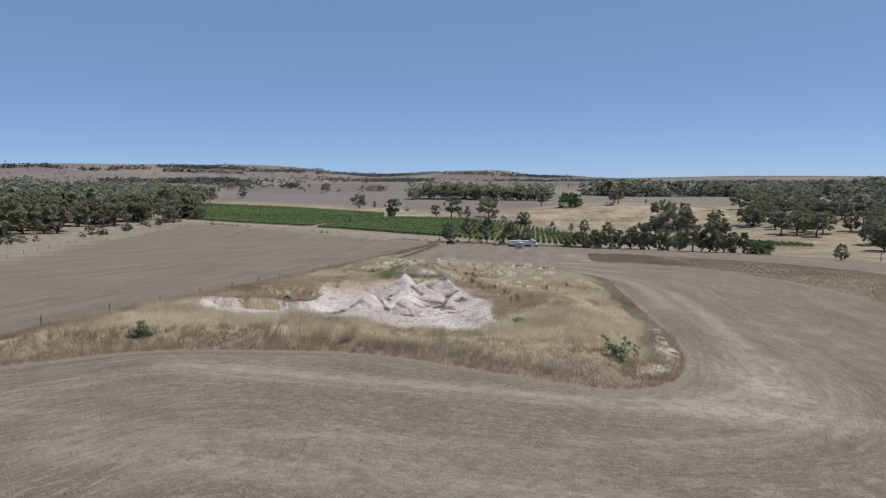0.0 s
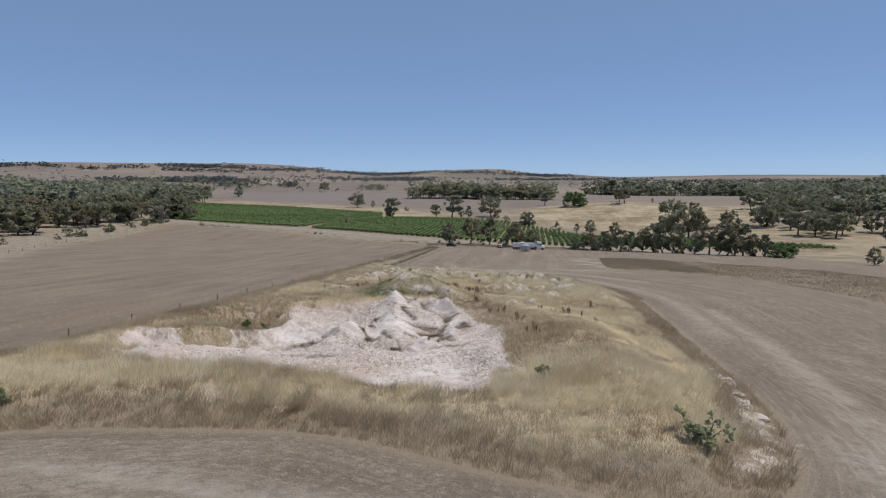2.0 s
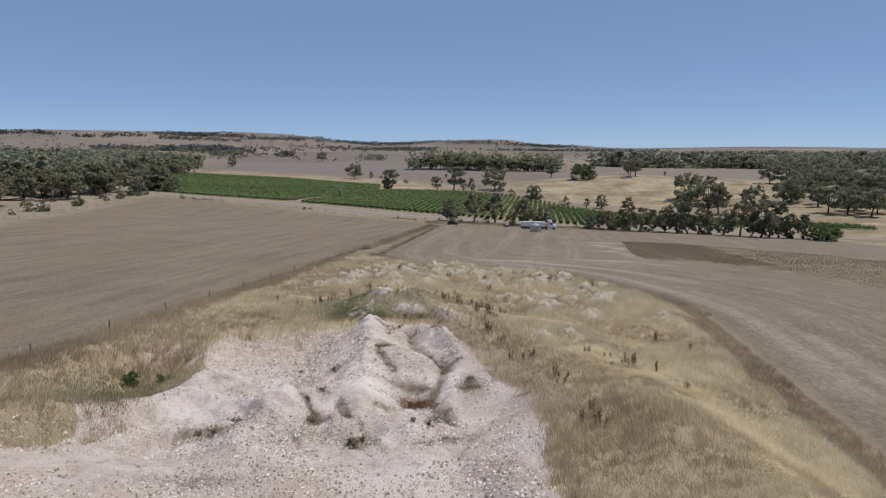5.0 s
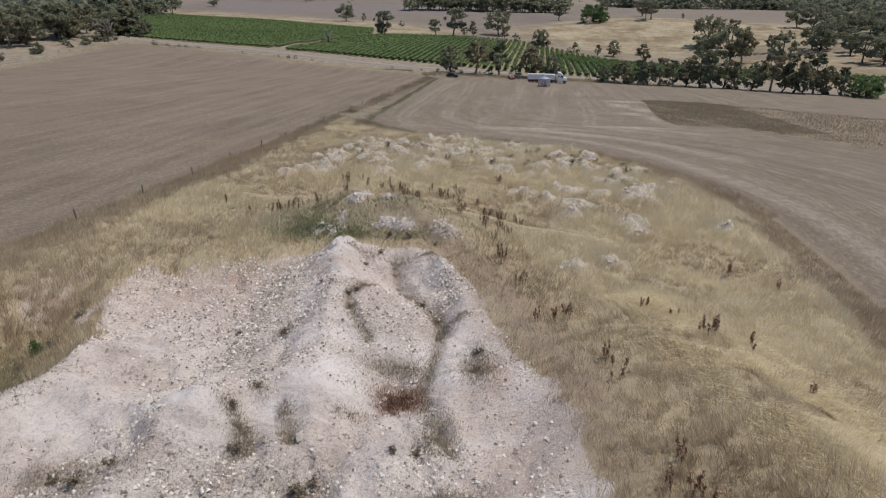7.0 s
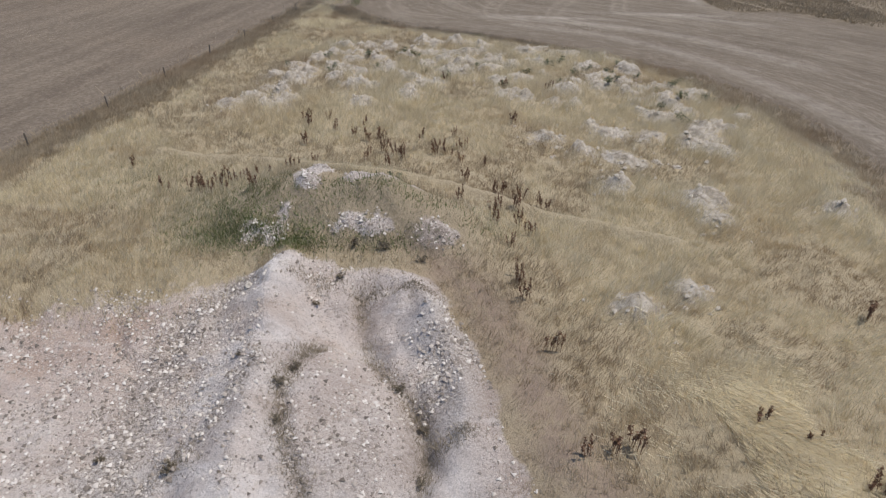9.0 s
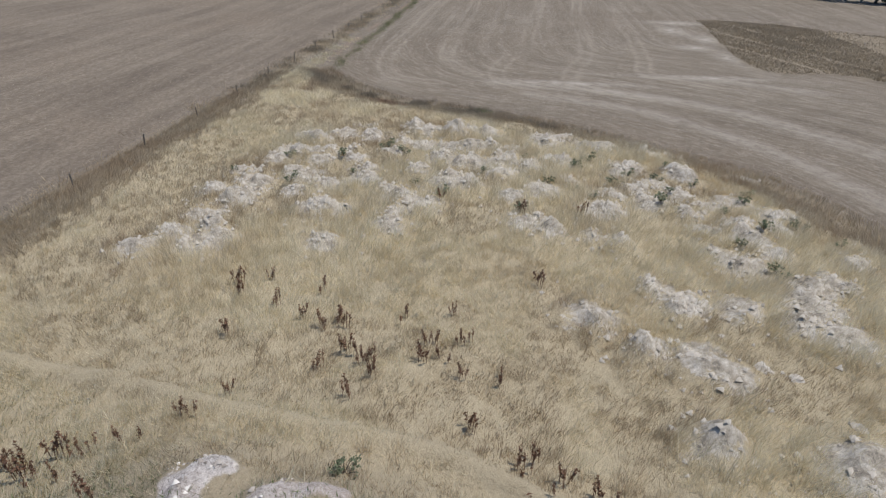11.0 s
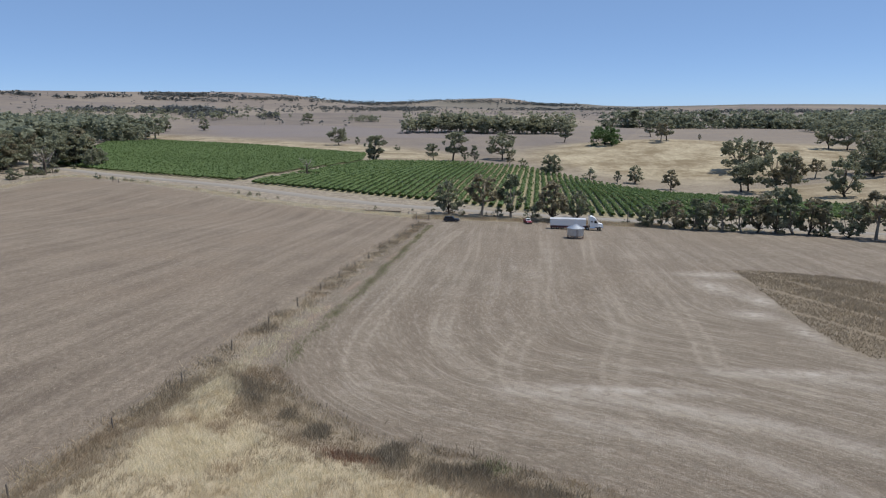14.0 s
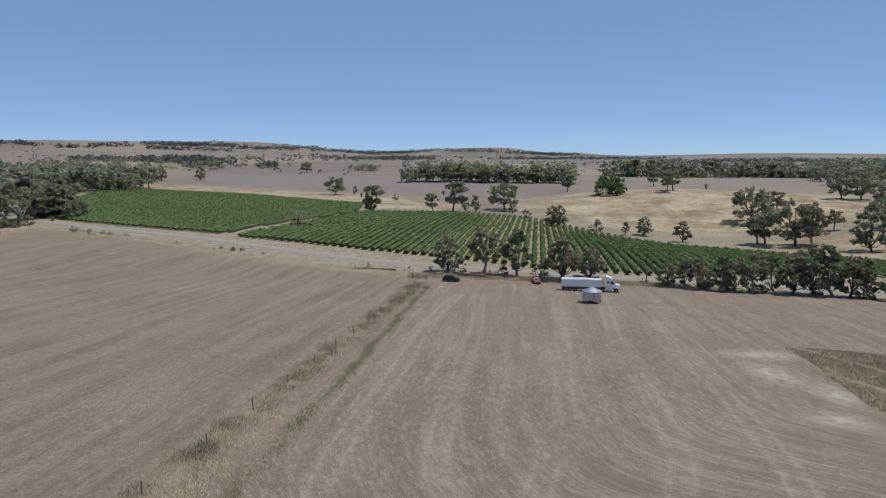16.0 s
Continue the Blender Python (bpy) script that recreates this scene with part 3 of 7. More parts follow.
def height(x, y):
    x, y = np.asarray(x, float), np.asarray(y, float)
    z = slope(x, y)
    isl, pit = inside_dist(ISLAND, x, y), inside_dist(PIT, x, y)
    plat = 1.15 * step(isl, -0.3, 5.5)
    plat += 2.0 * np.exp(-((x + 6.8) / 8.0) ** 2 - ((y - 116.2) / 4.6) ** 2) * step(isl, 0, 5)
    plat += 0.5 * np.exp(-((x + 5) / 14) ** 2 - ((y - 140) / 14) ** 2)
    plat += 0.55 * np.exp(-((x + 14) / 5) ** 2 - ((y - 63.5) / 2.2) ** 2) 
    for line, w in BANKS:
        best, top = np.full(x.shape, 1e9), np.zeros(x.shape)
        for (ax, ay, az), (bx, by, bz) in zip(line[:-1], line[1:]):
            ex, ey = bx - ax, by - ay
            t = np.clip(((x - ax) * ex + (y - ay) * ey) / (ex * ex + ey * ey), 0, 1)
            d = np.hypot(x - ax - t * ex, y - ay - t * ey)
            top = np.where(d < best, az + (bz - az) * t, top)
            best = np.minimum(best, d)
        plat += top * np.exp(-(best / w) ** 2)
    plat += (0.22 * lumps(x, y, 3.2, 11) + 0.1 * lumps(x, y, 1.3, 12)) * step(isl, 0, 3)
    plat -= 2.7 * np.exp(-((x + 23.6) / 4.2) ** 2 - ((y - 95.5) / 7.0) ** 2)
    plat += 0.5 * np.exp(-(line_dist(BUND, x, y) / 0.5) ** 2)
    plat += crest_clay(x, y) * (0.3 + 0.22 * lumps(x, y, 0.5, 98))
    knob = np.exp(-((x + 4.2) / 5) ** 2 - ((y - 114) / 3) ** 2)
    plat += knob * (0.34 * lumps(x, y, 1.7, 14) + 0.26 * lumps(x, y, 0.8, 15))
    craggy = 1 + 0.9 * lumps(x, y, 0.85, 9) + 0.5 * lumps(x, y, 0.45, 10)
    spoil = np.zeros_like(plat)
    for hx, hy, r, h in HEAPS:
        near = (np.abs(x - hx) < 2.6 * r) & (np.abs(y - hy) < 2.6 * r)
        if near.any():
            spoil[near] = np.maximum(spoil[near], h * np.exp(-(((x[near] - hx) ** 2 + (y[near] - hy) ** 2) / (r * r)) ** 1.3) * craggy[near])
    plat += spoil
    floor = -0.45 - 0.75 * step(y, 77, 86) * step(-x, 0, 7) * (1 - step(y, 93, 100)) - 0.6 * step(-x, 14, 21) * step(y, 82, 92) + (0.45 + 0.7 * step(-x, 9, 12)) * step(y, 100, 110.5)
    floor = floor - 0.35 * np.exp(-((x + 14.5) / 4) ** 2 - ((y - 101.5) / 4) ** 2)
    floor = floor + 1.35 * np.exp(-((x + 26) / 6.5) ** 2 - ((y - 75) / 6.5) ** 2) - 0.5 * np.exp(-((x - 3) / 2.2) ** 2 - ((y - 93) / 6) ** 2)
    for line, w in RIDGES:
        best, top = np.full(x.shape, 1e9), np.zeros(x.shape)
        for (ax, ay, az), (bx, by, bz) in zip(line[:-1], line[1:]):
            ex, ey = bx - ax, by - ay
            t = np.clip(((x - ax) * ex + (y - ay) * ey) / (ex * ex + ey * ey), 0, 1)
            d = np.hypot(x - ax - t * ex, y - ay - t * ey)
            top = np.where(d < best, az + (bz - az) * t, top)
            best = np.minimum(best, d)
        rise = top - floor
        floor = floor + np.maximum(rise, 0) * np.exp(-(best / w) ** 1.4)
    dome = ((x + 3.75 + 0.12 * (y - 100)) / 2.35) ** 2 + ((y - 99.9) / 3.95) ** 2
    floor += (1.02 + 0.1 * (y - 100)) * np.exp(-dome ** 1.8)
    for hx, hy, d, r in ((-6.3, 86.3, 0.6, 1.1), (-2.7, 93.8, 0.55, 1.7), (-14.7, 86.3, 0.25, 2.2), (1.2, 96, 0.25, 1.6), (-1.2, 86.6, 0.15, 1.0)):
        floor -= d * np.exp(-((x - hx) ** 2 + (y - hy) ** 2) / (r * r))
    for line, deep in ((GULLY_L, 0.16), (GULLY_R, 0.3), ([(-9.8, 91), (-9.3, 90), (-8.4, 88.2)], 0.25), ([(-14.5, 91), (-14.1, 89.2)], 0.2), ([(-7.2, 91), (-7.2, 90.2), (-6.8, 88.6)], 0.2)):
        floor -= deep * np.exp(-(line_dist(line, x, y) / 0.4) ** 2)
    # small broken edges: the ground drops across each line and climbs back slowly behind it
    for ax, ay, bx, by, h in ((-10.0, 86.0, -7.2, 87.3, 0.42), (-7.4, 87.6, -5.6, 88.4, 0.3), (-8.6, 85.0, -5.4, 84.2, 0.3), (-4.4, 88.2, -2.4, 87.4, 0.25), (-15.2, 88.8, -12.4, 88.6, 0.3), (-20, 89.2, -16.2, 89.6, 0.25),
                              (-11.6, 89.0, -9.6, 89.4, 0.3), (-1.4, 106.8, -0.2, 105.6, 0.35), (-5.6, 107.4, -4.0, 107.8, 0.3), (-9.6, 106.6, -7.6, 107.6, 0.3), (0.4, 103.6, 1.4, 102.6, 0.3), (-1.2, 90.6, 0.8, 90.2, 0.2)):
        lx, ly = bx - ax, by - ay
        n = math.hypot(lx, ly)
        t = ((x - ax) * lx + (y - ay) * ly) / n
        s = ((y - ay) * lx - (x - ax) * ly) / n + 0.35 * lumps(x, y, 0.9, 27)
        floor += h * step(s, -0.12, 0.16) * np.exp(-np.maximum(s, 0) / 1.3) * step(t, -0.5, 0.4) * step(n - t, -0.5, 0.4)
    sleek = np.clip(np.exp(-dome ** 2) + np.exp(-((x + 6.3) / 2.2) ** 2 - ((y - 93.6) / 1.9) ** 2), 0, 1)
    rough = (0.7 + 0.45 * step(y, 80, 86) + 0.35 * step(y, 102, 106)) * (1 - 0.6 * sleek)
    floor += rough * (0.16 * lumps(x, y, 2.6, 21) - 0.12 * np.abs(lumps(x, y, 1.5, 24)) + 0.12 * lumps(x, y, 0.85, 22) + 0.1 * lumps(x, y, 0.48, 23))
    craggy_zone = np.exp(-((x + 0.2) / 1.5) ** 2 - ((y - 104) / 5) ** 2) + 0.7 * np.exp(-((x + 6) / 5) ** 2 - ((y - 107.5) / 2) ** 2) + np.exp(-((x + 9) / 5) ** 2 - ((y - 87) / 3.5) ** 2) + np.exp(-((x + 17) / 5) ** 2 - ((y - 91) / 2.5) ** 2)
    floor += craggy_zone * (0.3 * lumps(x, y, 1.1, 28) + 0.16 * lumps(x, y, 0.55, 29))
    floor -= 0.18 * np.exp(-(lumps(x * 0.8 + y * 0.25, y * 0.6, 3.2, 26) / 0.09) ** 2) * rough
    wide = 1 + 1.9 * step(x, -3, 2) * (1 - step(y, 101, 106)) + 1.6 * step(-x, 9, 13) * step(y, 100, 104)
    m = step((pit + 0.8 * lumps(x, y, 2.6, 25)) / wide, -0.6, 1.9)
    crop = step(inside_dist(CROP, x, y), -0.3, 0.8)
    return z + plat * (1 - m) + floor * m + 0.3 * crop * (y < 330)


# ---- the ground ----
def spread(near, far, first, grow):
    out, s = [near], first
    while abs(out[-1] - far) > s and (far - out[-1]) * (far - near) > 0:
        out.append(out[-1] + (s if far > near else -s))
        s *= grow
    return out + [far]


gx = np.array(spread(-42, -3400, 0.7, 1.09)[:0:-1] + list(np.arange(-42, -32, 0.4)) + list(np.arange(-32, -22, 0.3)) + list(np.arange(-22, 4.6, 0.21)) + list(np.arange(4.6, 7, 0.3)) + list(np.arange(7, 31.6, 0.36)) + spread(31.8, 3400, 0.7, 1.09))
gy = np.array(spread(38, -400, 0.6, 1.15)[:0:-1] + list(np.arange(38, 63, 0.4)) + list(np.arange(63, 82, 0.33)) + list(np.arange(82, 112, 0.23)) + list(np.arange(112, 118, 0.28)) + list(np.arange(118, 192, 0.38)) + spread(192.2, 330, 0.6, 1.012) + spread(332, 4950, 2.2, 1.035))
GX, GY = np.meshgrid(gx, gy)
GZ = height(GX, GY)


def grid_mesh(name, X, Y, Z):
    ny, nx = X.shape
    me = bpy.data.meshes.new(name)
    i = np.arange(ny * nx).reshape(ny, nx)
    q = np.stack([i[:-1, :-1], i[:-1, 1:], i[1:, 1:], i[1:, :-1]], -1).reshape(-1)
    me.vertices.add(ny * nx)
    me.vertices.foreach_set("co", np.stack([X, Y, Z], -1).reshape(-1))
    me.loops.add(len(q))
    me.loops.foreach_set("vertex_index", q.astype(np.int32))
    me.polygons.add(len(q) // 4)
    me.polygons.foreach_set("loop_start", np.arange(0, len(q), 4, dtype=np.int32))
    me.polygons.foreach_set("use_smooth", np.ones(len(q) // 4, bool))
    me.update(calc_edges=True)
    return me


ground_mesh = grid_mesh("ground", GX, GY, GZ)
isl, pit = inside_dist(ISLAND, GX, GY), inside_dist(PIT, GX, GY)
pit_rag = pit + (1.1 + 1.3 * step(-GX, 18, 24)) * lumps(GX, GY, 4.2, 84) + (0.6 + 0.9 * step(-GX, 18, 24)) * lumps(GX, GY, 1.5, 85)


def from_grid(values, x, y):
    """A value of the ground's grid between its points."""
    x, y = np.asarray(x, float), np.asarray(y, float)
    i = np.clip(np.searchsorted(gx, x) - 1, 0, len(gx) - 2)
    j = np.clip(np.searchsorted(gy, y) - 1, 0, len(gy) - 2)
    u = np.clip((x - gx[i]) / (gx[i + 1] - gx[i]), 0, 1)
    v = np.clip((y - gy[j]) / (gy[j + 1] - gy[j]), 0, 1)
    return (values[j, i] * (1 - u) + values[j, i + 1] * u) * (1 - v) + (values[j + 1, i] * (1 - u) + values[j + 1, i + 1] * u) * v


def surface(x, y):
    return from_grid(GZ, x, y)


crop_in, field_in = inside_dist(CROP, GX, GY), inside_dist(FIELD_EDGE, GX, GY)
fence_d = np.where(GY < 322, np.abs(GX - fence_x(GY)), 1e3)
fd = np.where(GX > fence_x(GY), np.minimum(fence_d, 200), 200)
lane = -4 * np.log(np.exp(-np.clip(-isl, -5, 250) / 4) + np.exp(-fd / 4) + 1e-28)
along = np.arctan2(GX - 0, GY - 110) * 60 + GY * 0.6
ridge_w = np.exp(-((GX + 7) / 9) ** 2 - ((GY - 114.5) / 3.5) ** 2)
masks = {
    "lane": lane, "along": along, "across": GX - fence_x(GY),
    "left_field": step(fence_x(GY) - GX, 0, 2) * step(field_in, -2, 1) * step(-isl, 0, 2),
    "grassy": step(isl + 1.2 * lumps(GX, GY, 3, 83), 1.5, 4.5) * (1 - ridge_w * 0.4),
    "brown": np.maximum(np.maximum(step(isl, -2.0, -0.4) * (1 - step(isl, 2.0, 4.5)), 0.75 * step(-fence_d, -1.7, -0.5) * (GY < 316)), step(crop_in, -0.4, 0.6) * (GY < 330)),
    "verge": 0.9 * (1 - step(field_in + 1.5 * lumps(GX, GY, 8, 81), -1.5, 1.5)) * (1 - step(GY, 455, 520)) * (GX < 140) * (GY > -50),
    "paddock": step(GY, 470, 540),
    "plough": step(inside_dist(PLOUGHED, GX, GY), -6, 6),
    "gold": np.clip(np.exp(-(((GX - 160) / 120) ** 2 + ((GY - 590) / 95) ** 2) ** 2) * 1.4, 0, 1) + (GX > 140) * (1 - step(field_in, -1.5, 0.5)) * (GY < 470) * 0.8
        + 0.95 * np.exp(-(line_dist([(-300, 765), (-262, 742), (-95, 668), (-45, 604), (-30, 580)], GX, GY) / 40) ** 4),
    "vine": np.maximum(step(inside_dist(VINE_A, GX, GY), -2, 1), step(inside_dist(VINE_B, GX, GY), -2, 1)) * 0.85,
    # patchy scrub, then far hills from about 3300 m with haze as colour
    "scrub_haze": np.maximum(step(lumps(GX, GY, 600, 31) + GX / 2500 * (GY > 900), 0.35, 0.6) * step(GY, 1500, 2300) * 0.7, step(GY + 300 * lumps(GX, GY, 400, 32), 3300, 3700) * step(lumps(GX, GY, 260, 33), -0.4, 0.1) * 0.85),
    "soil": np.maximum(step(pit_rag / (1 + 1.6 * step(GY, 100, 105) * step(-GX, 9, 13)), -1.0, 1.4), 0.62 * np.exp(-((GX + 25) / 3.4) ** 2 - ((GY - 102.5) / 5.5) ** 2)),
    "gravel": np.exp(-(line_dist([(-9.8, 108.6), (-11.6, 106.2), (-12.2, 103), (-11.9, 99.3), (-12.2, 96.6)], GX, GY) / 1.0) ** 2) + np.exp(-(line_dist([(-7.6, 103.2), (-8.6, 100.5), (-9.8, 98.9), (-11.6, 97.4)], GX, GY) / 0.45) ** 2)
        + 0.8 * np.exp(-((GX - 2.6) / 1.6) ** 2 - ((GY - 76) / 7) ** 2) + 0.8 * np.exp(-((GX + 0.2) / 1.2) ** 2 - ((GY - 104) / 4) ** 2)
        + 0.55 * crest_clay(GX, GY) + 0.7 * np.exp(-((GX + 10) / 2.5) ** 2 - ((GY - 86) / 3) ** 2) + 0.5 * np.exp(-((GX + 3.4) / 1.6) ** 2 - ((GY - 99) / 2.5) ** 2),
    "bank": np.exp(-((pit + 1.2) / 1.6) ** 2) * step(GX, -4, 0) * step(GY, 82, 90), "white": np.exp(-((GX + 6.3) / 2.1) ** 2 - ((GY - 93.6) / 1.7) ** 2) + 0.9 * np.exp(-((GX + 12.3) / 2.0) ** 2 - ((GY - 90.6) / 1.1) ** 2) + 0.9 * np.exp(-((GX + 8.3) / 1.3) ** 2 - ((GY - 91.3) / 0.9) ** 2)
        + 0.6 * np.exp(-((GX + 18) / 2.4) ** 2 - ((GY - 90.4) / 1.3) ** 2) + 0.2 * np.exp(-((GX + 23) / 4) ** 2 - ((GY - 78.5) / 2.2) ** 2) + 0.5 * np.exp(-((GX - 0.2) / 0.8) ** 2 - ((GY - 100) / 6) ** 2)
        + 0.6 * np.exp(-((GX + 3.2) / 3) ** 2 - ((GY - 74) / 2.5) ** 2) + 0.7 * np.exp(-((GX + 8.4) / 1.0) ** 2 - ((GY - 108.5) / 2.2) ** 2) + 0.5 * np.exp(-((GX + 0.6) / 1.2) ** 2 - ((GY - 106.8) / 1.2) ** 2),
    "pink": 0.6 * np.exp(-((GX + 23) / 6) ** 2 - ((GY - 76) / 5) ** 2) + 0.95 * np.exp(-((GX + 8) / 4.5) ** 2 - ((GY - 74.5) / 3.5) ** 2) + 0.8 * np.exp(-((GX - 2.2) / 0.7) ** 2 - ((GY - 94.6) / 1.8) ** 2) + 0.5 * np.exp(-((GX + 18) / 5) ** 2 - ((GY - 104) / 4) ** 2)
        + 0.6 * np.exp(-((GX + 25) / 3) ** 2 - ((GY - 102) / 5) ** 2) + 0.3 * np.exp(-((GX - 2) / 2) ** 2 - ((GY - 86) / 7) ** 2) + 0.5 * np.exp(-((GX + 14) / 2.5) ** 2 - ((GY - 106.5) / 1.6) ** 2),
    "red_track": 0.75 * np.exp(-((GX - fence_x(GY) - 3.9 - 0.5 * lumps(GX, GY, 7, 99)) / 0.5) ** 2) * step(GY, 192, 206) * (GY < 308) * step(lumps(GX, GY, 5, 79), -0.7, 0.3),
    "pale": np.zeros_like(GX), "track": np.zeros_like(GX), "dark": np.zeros_like(GX), "rust": np.zeros_like(GX), "bare": np.zeros_like(GX),
}
for hx, hy, r, h in HEAPS:
    i0, i1 = np.searchsorted(gx, (hx - 4, hx + 4))
    j0, j1 = np.searchsorted(gy, (hy - 4, hy + 4))
    w = np.exp(-((GX[j0:j1, i0:i1] - hx) ** 2 + (GY[j0:j1, i0:i1] - hy) ** 2) / (1.0 * r) ** 2)
    masks["pale"][j0:j1, i0:i1] = np.maximum(masks["pale"][j0:j1, i0:i1], w * (1.0 if hx > 9 and hy < 133 else 0.9))
masks["soil"] = np.maximum(masks["soil"], crest_clay(GX, GY))
for hx, hy, r in ((-16, 60.5, 1.8), (-11, 59.5, 1.3), (21.5, 66, 1.5), (20.3, 59.6, 1.8), (22.2, 72, 1.8), (18.4, 55.5, 1.8), (20.8, 62.5, 1.5), (16.5, 53.5, 1.2), (14.4, 55.6, 1.0), (-1.8, 59.3, 0.9), (-18, 62.8, 1.6)):
    masks["pale"] = np.maximum(masks["pale"], (0.78 if hx > 15 else 0.55) * np.exp(-((GX - hx) ** 2 + (GY - hy) ** 2) / r ** 2))
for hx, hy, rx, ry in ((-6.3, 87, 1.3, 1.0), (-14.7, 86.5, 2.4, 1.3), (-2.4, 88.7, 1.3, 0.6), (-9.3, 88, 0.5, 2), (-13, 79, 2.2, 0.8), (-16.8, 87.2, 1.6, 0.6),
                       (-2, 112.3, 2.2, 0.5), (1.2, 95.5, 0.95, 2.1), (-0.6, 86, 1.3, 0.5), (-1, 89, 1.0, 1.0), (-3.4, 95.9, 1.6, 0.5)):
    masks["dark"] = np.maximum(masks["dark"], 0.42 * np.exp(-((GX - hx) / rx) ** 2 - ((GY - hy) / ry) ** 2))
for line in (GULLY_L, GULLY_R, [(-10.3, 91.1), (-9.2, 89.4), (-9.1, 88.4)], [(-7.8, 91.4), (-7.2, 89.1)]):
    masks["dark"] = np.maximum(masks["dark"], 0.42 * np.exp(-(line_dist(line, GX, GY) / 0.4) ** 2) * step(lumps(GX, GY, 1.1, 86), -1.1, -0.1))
masks["rust"] = np.exp(-((GX + 2.75) / 1.25) ** 4 - ((GY - 93.3) / 1.5) ** 4)
for hx, hy, rx, ry in ((41, 235, 2.2, 6), (44.5, 226, 2.4, 4.5), (39.5, 217, 3, 2.5), (42.3, 208.5, 1.6, 4), (33, 193, 9, 1.2), (14, 187, 8, 1.2), (45, 246, 6, 2.5), (20, 44, 9, 3), (26, 52, 3.5, 9)):
    masks["bare"] = np.maximum(masks["bare"], 0.8 * np.exp(-((GX - hx) / rx) ** 2 - ((GY - hy) / ry) ** 2))
# wheel tracks between the road and the headland, and the turning bands round the rise
for line in TRACKS:
    d = line_dist(rounded(line, False), GX, GY)
    masks["track"] = np.maximum(masks["track"], (0.75 * np.exp(-((d - 0.95) / 0.34) ** 2) + 0.2 * np.exp(-(d / 1.5) ** 2)) * (0.35 + 0.65 * step(lumps(GX, GY, 14, 94) + 0.5 * lumps(GX, GY, 3, 95), -0.9, 0.7)))
for line, w in TURNS:
    masks["bare"] = np.maximum(masks["bare"], 0.42 * np.exp(-(line_dist(rounded(line, False), GX, GY) / w) ** 2))
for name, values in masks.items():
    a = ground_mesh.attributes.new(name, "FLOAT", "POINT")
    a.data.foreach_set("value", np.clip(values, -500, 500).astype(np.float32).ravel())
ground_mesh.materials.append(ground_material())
ground = tagged(new("ground", ground_mesh), "harvested sloping field with a clay pit and dry paddocks beyond", "ground", kind="structure")


# ---- helpers for things ----
def mesh_from(name, verts, faces, material=None, smooth=False):
    me = bpy.data.meshes.new(name)
    me.from_pydata([tuple(v) for v in verts], [], faces)
    me.update()
    if smooth:
        me.polygons.foreach_set("use_smooth", np.ones(len(me.polygons), bool))
    if material:
        me.materials.append(material)
    return me


def triangles(name, co, material):
    """A mesh of loose triangles from an array of corners (n, 3, 3)."""
    n = len(co)
    me = bpy.data.meshes.new(name)
    me.vertices.add(n * 3)
    me.vertices.foreach_set("co", np.ascontiguousarray(co, dtype=np.float32).reshape(-1))
    me.loops.add(n * 3)
    me.loops.foreach_set("vertex_index", np.arange(n * 3, dtype=np.int32))
    me.polygons.add(n)
    me.polygons.foreach_set("loop_start", np.arange(0, n * 3, 3, dtype=np.int32))
    me.update(calc_edges=True)
    me.materials.append(material)
    return me


def part(name, mesh, material, parent, label=""):
    """One mesh object under a thing or a part."""
    if isinstance(mesh, bmesh.types.BMesh):
        me = bpy.data.meshes.new(name)
        mesh.to_mesh(me)
        mesh.free()
        mesh = me
    if material and not mesh.materials:
        mesh.materials.append(material)
    ob = new(name, mesh)
    ob.parent = parent
    if label:
        ob["label"] = label
    return ob


def thing(name, label, category, m, group="", kind=""):
    ob = tagged(new(name), label, category, group, kind)
    ob.matrix_basis = m
    return ob


def at(x, y, turn=0.0, sx=1.0, sz=None, sink=0.0):
    """A pose that stands on the ground."""
    z = float(surface(x, y)) - sink
    return Matrix.Translation((x, y, z)) @ Matrix.Rotation(turn, 4, "Z") @ Matrix.Diagonal((sx, sx, sz or sx, 1))


def tube(path, radii, sides=7):
    """Corners and faces of a bent, tapered tube."""
    v, f = [], []
    for k, (p, r) in enumerate(zip(path, radii)):
        p = Vector(p)
        d = (Vector(path[min(k + 1, len(path) - 1)]) - Vector(path[max(k - 1, 0)])).normalized()
        s = d.orthogonal().normalized() if abs(d.z) < 0.9 else Vector((1, 0, 0)) - d * d.x
        s.normalize()
        u = d.cross(s)
        for i in range(sides):
            a = 2 * math.pi * i / sides
            v.append(p + (s * math.cos(a) + u * math.sin(a)) * r)
        if k:
            b = (k - 1) * sides
            f += [(b + i, b + (i + 1) % sides, b + sides + (i + 1) % sides, b + sides + i) for i in range(sides)]
    f.append(tuple(range(len(v) - sides, len(v))))
    return v, f


def joined(pieces):
    v, f = [], []
    for pv, pf in pieces:
        o = len(v)
        v += list(pv)
        f += [tuple(i + o for i in q) for q in pf]
    return v, f


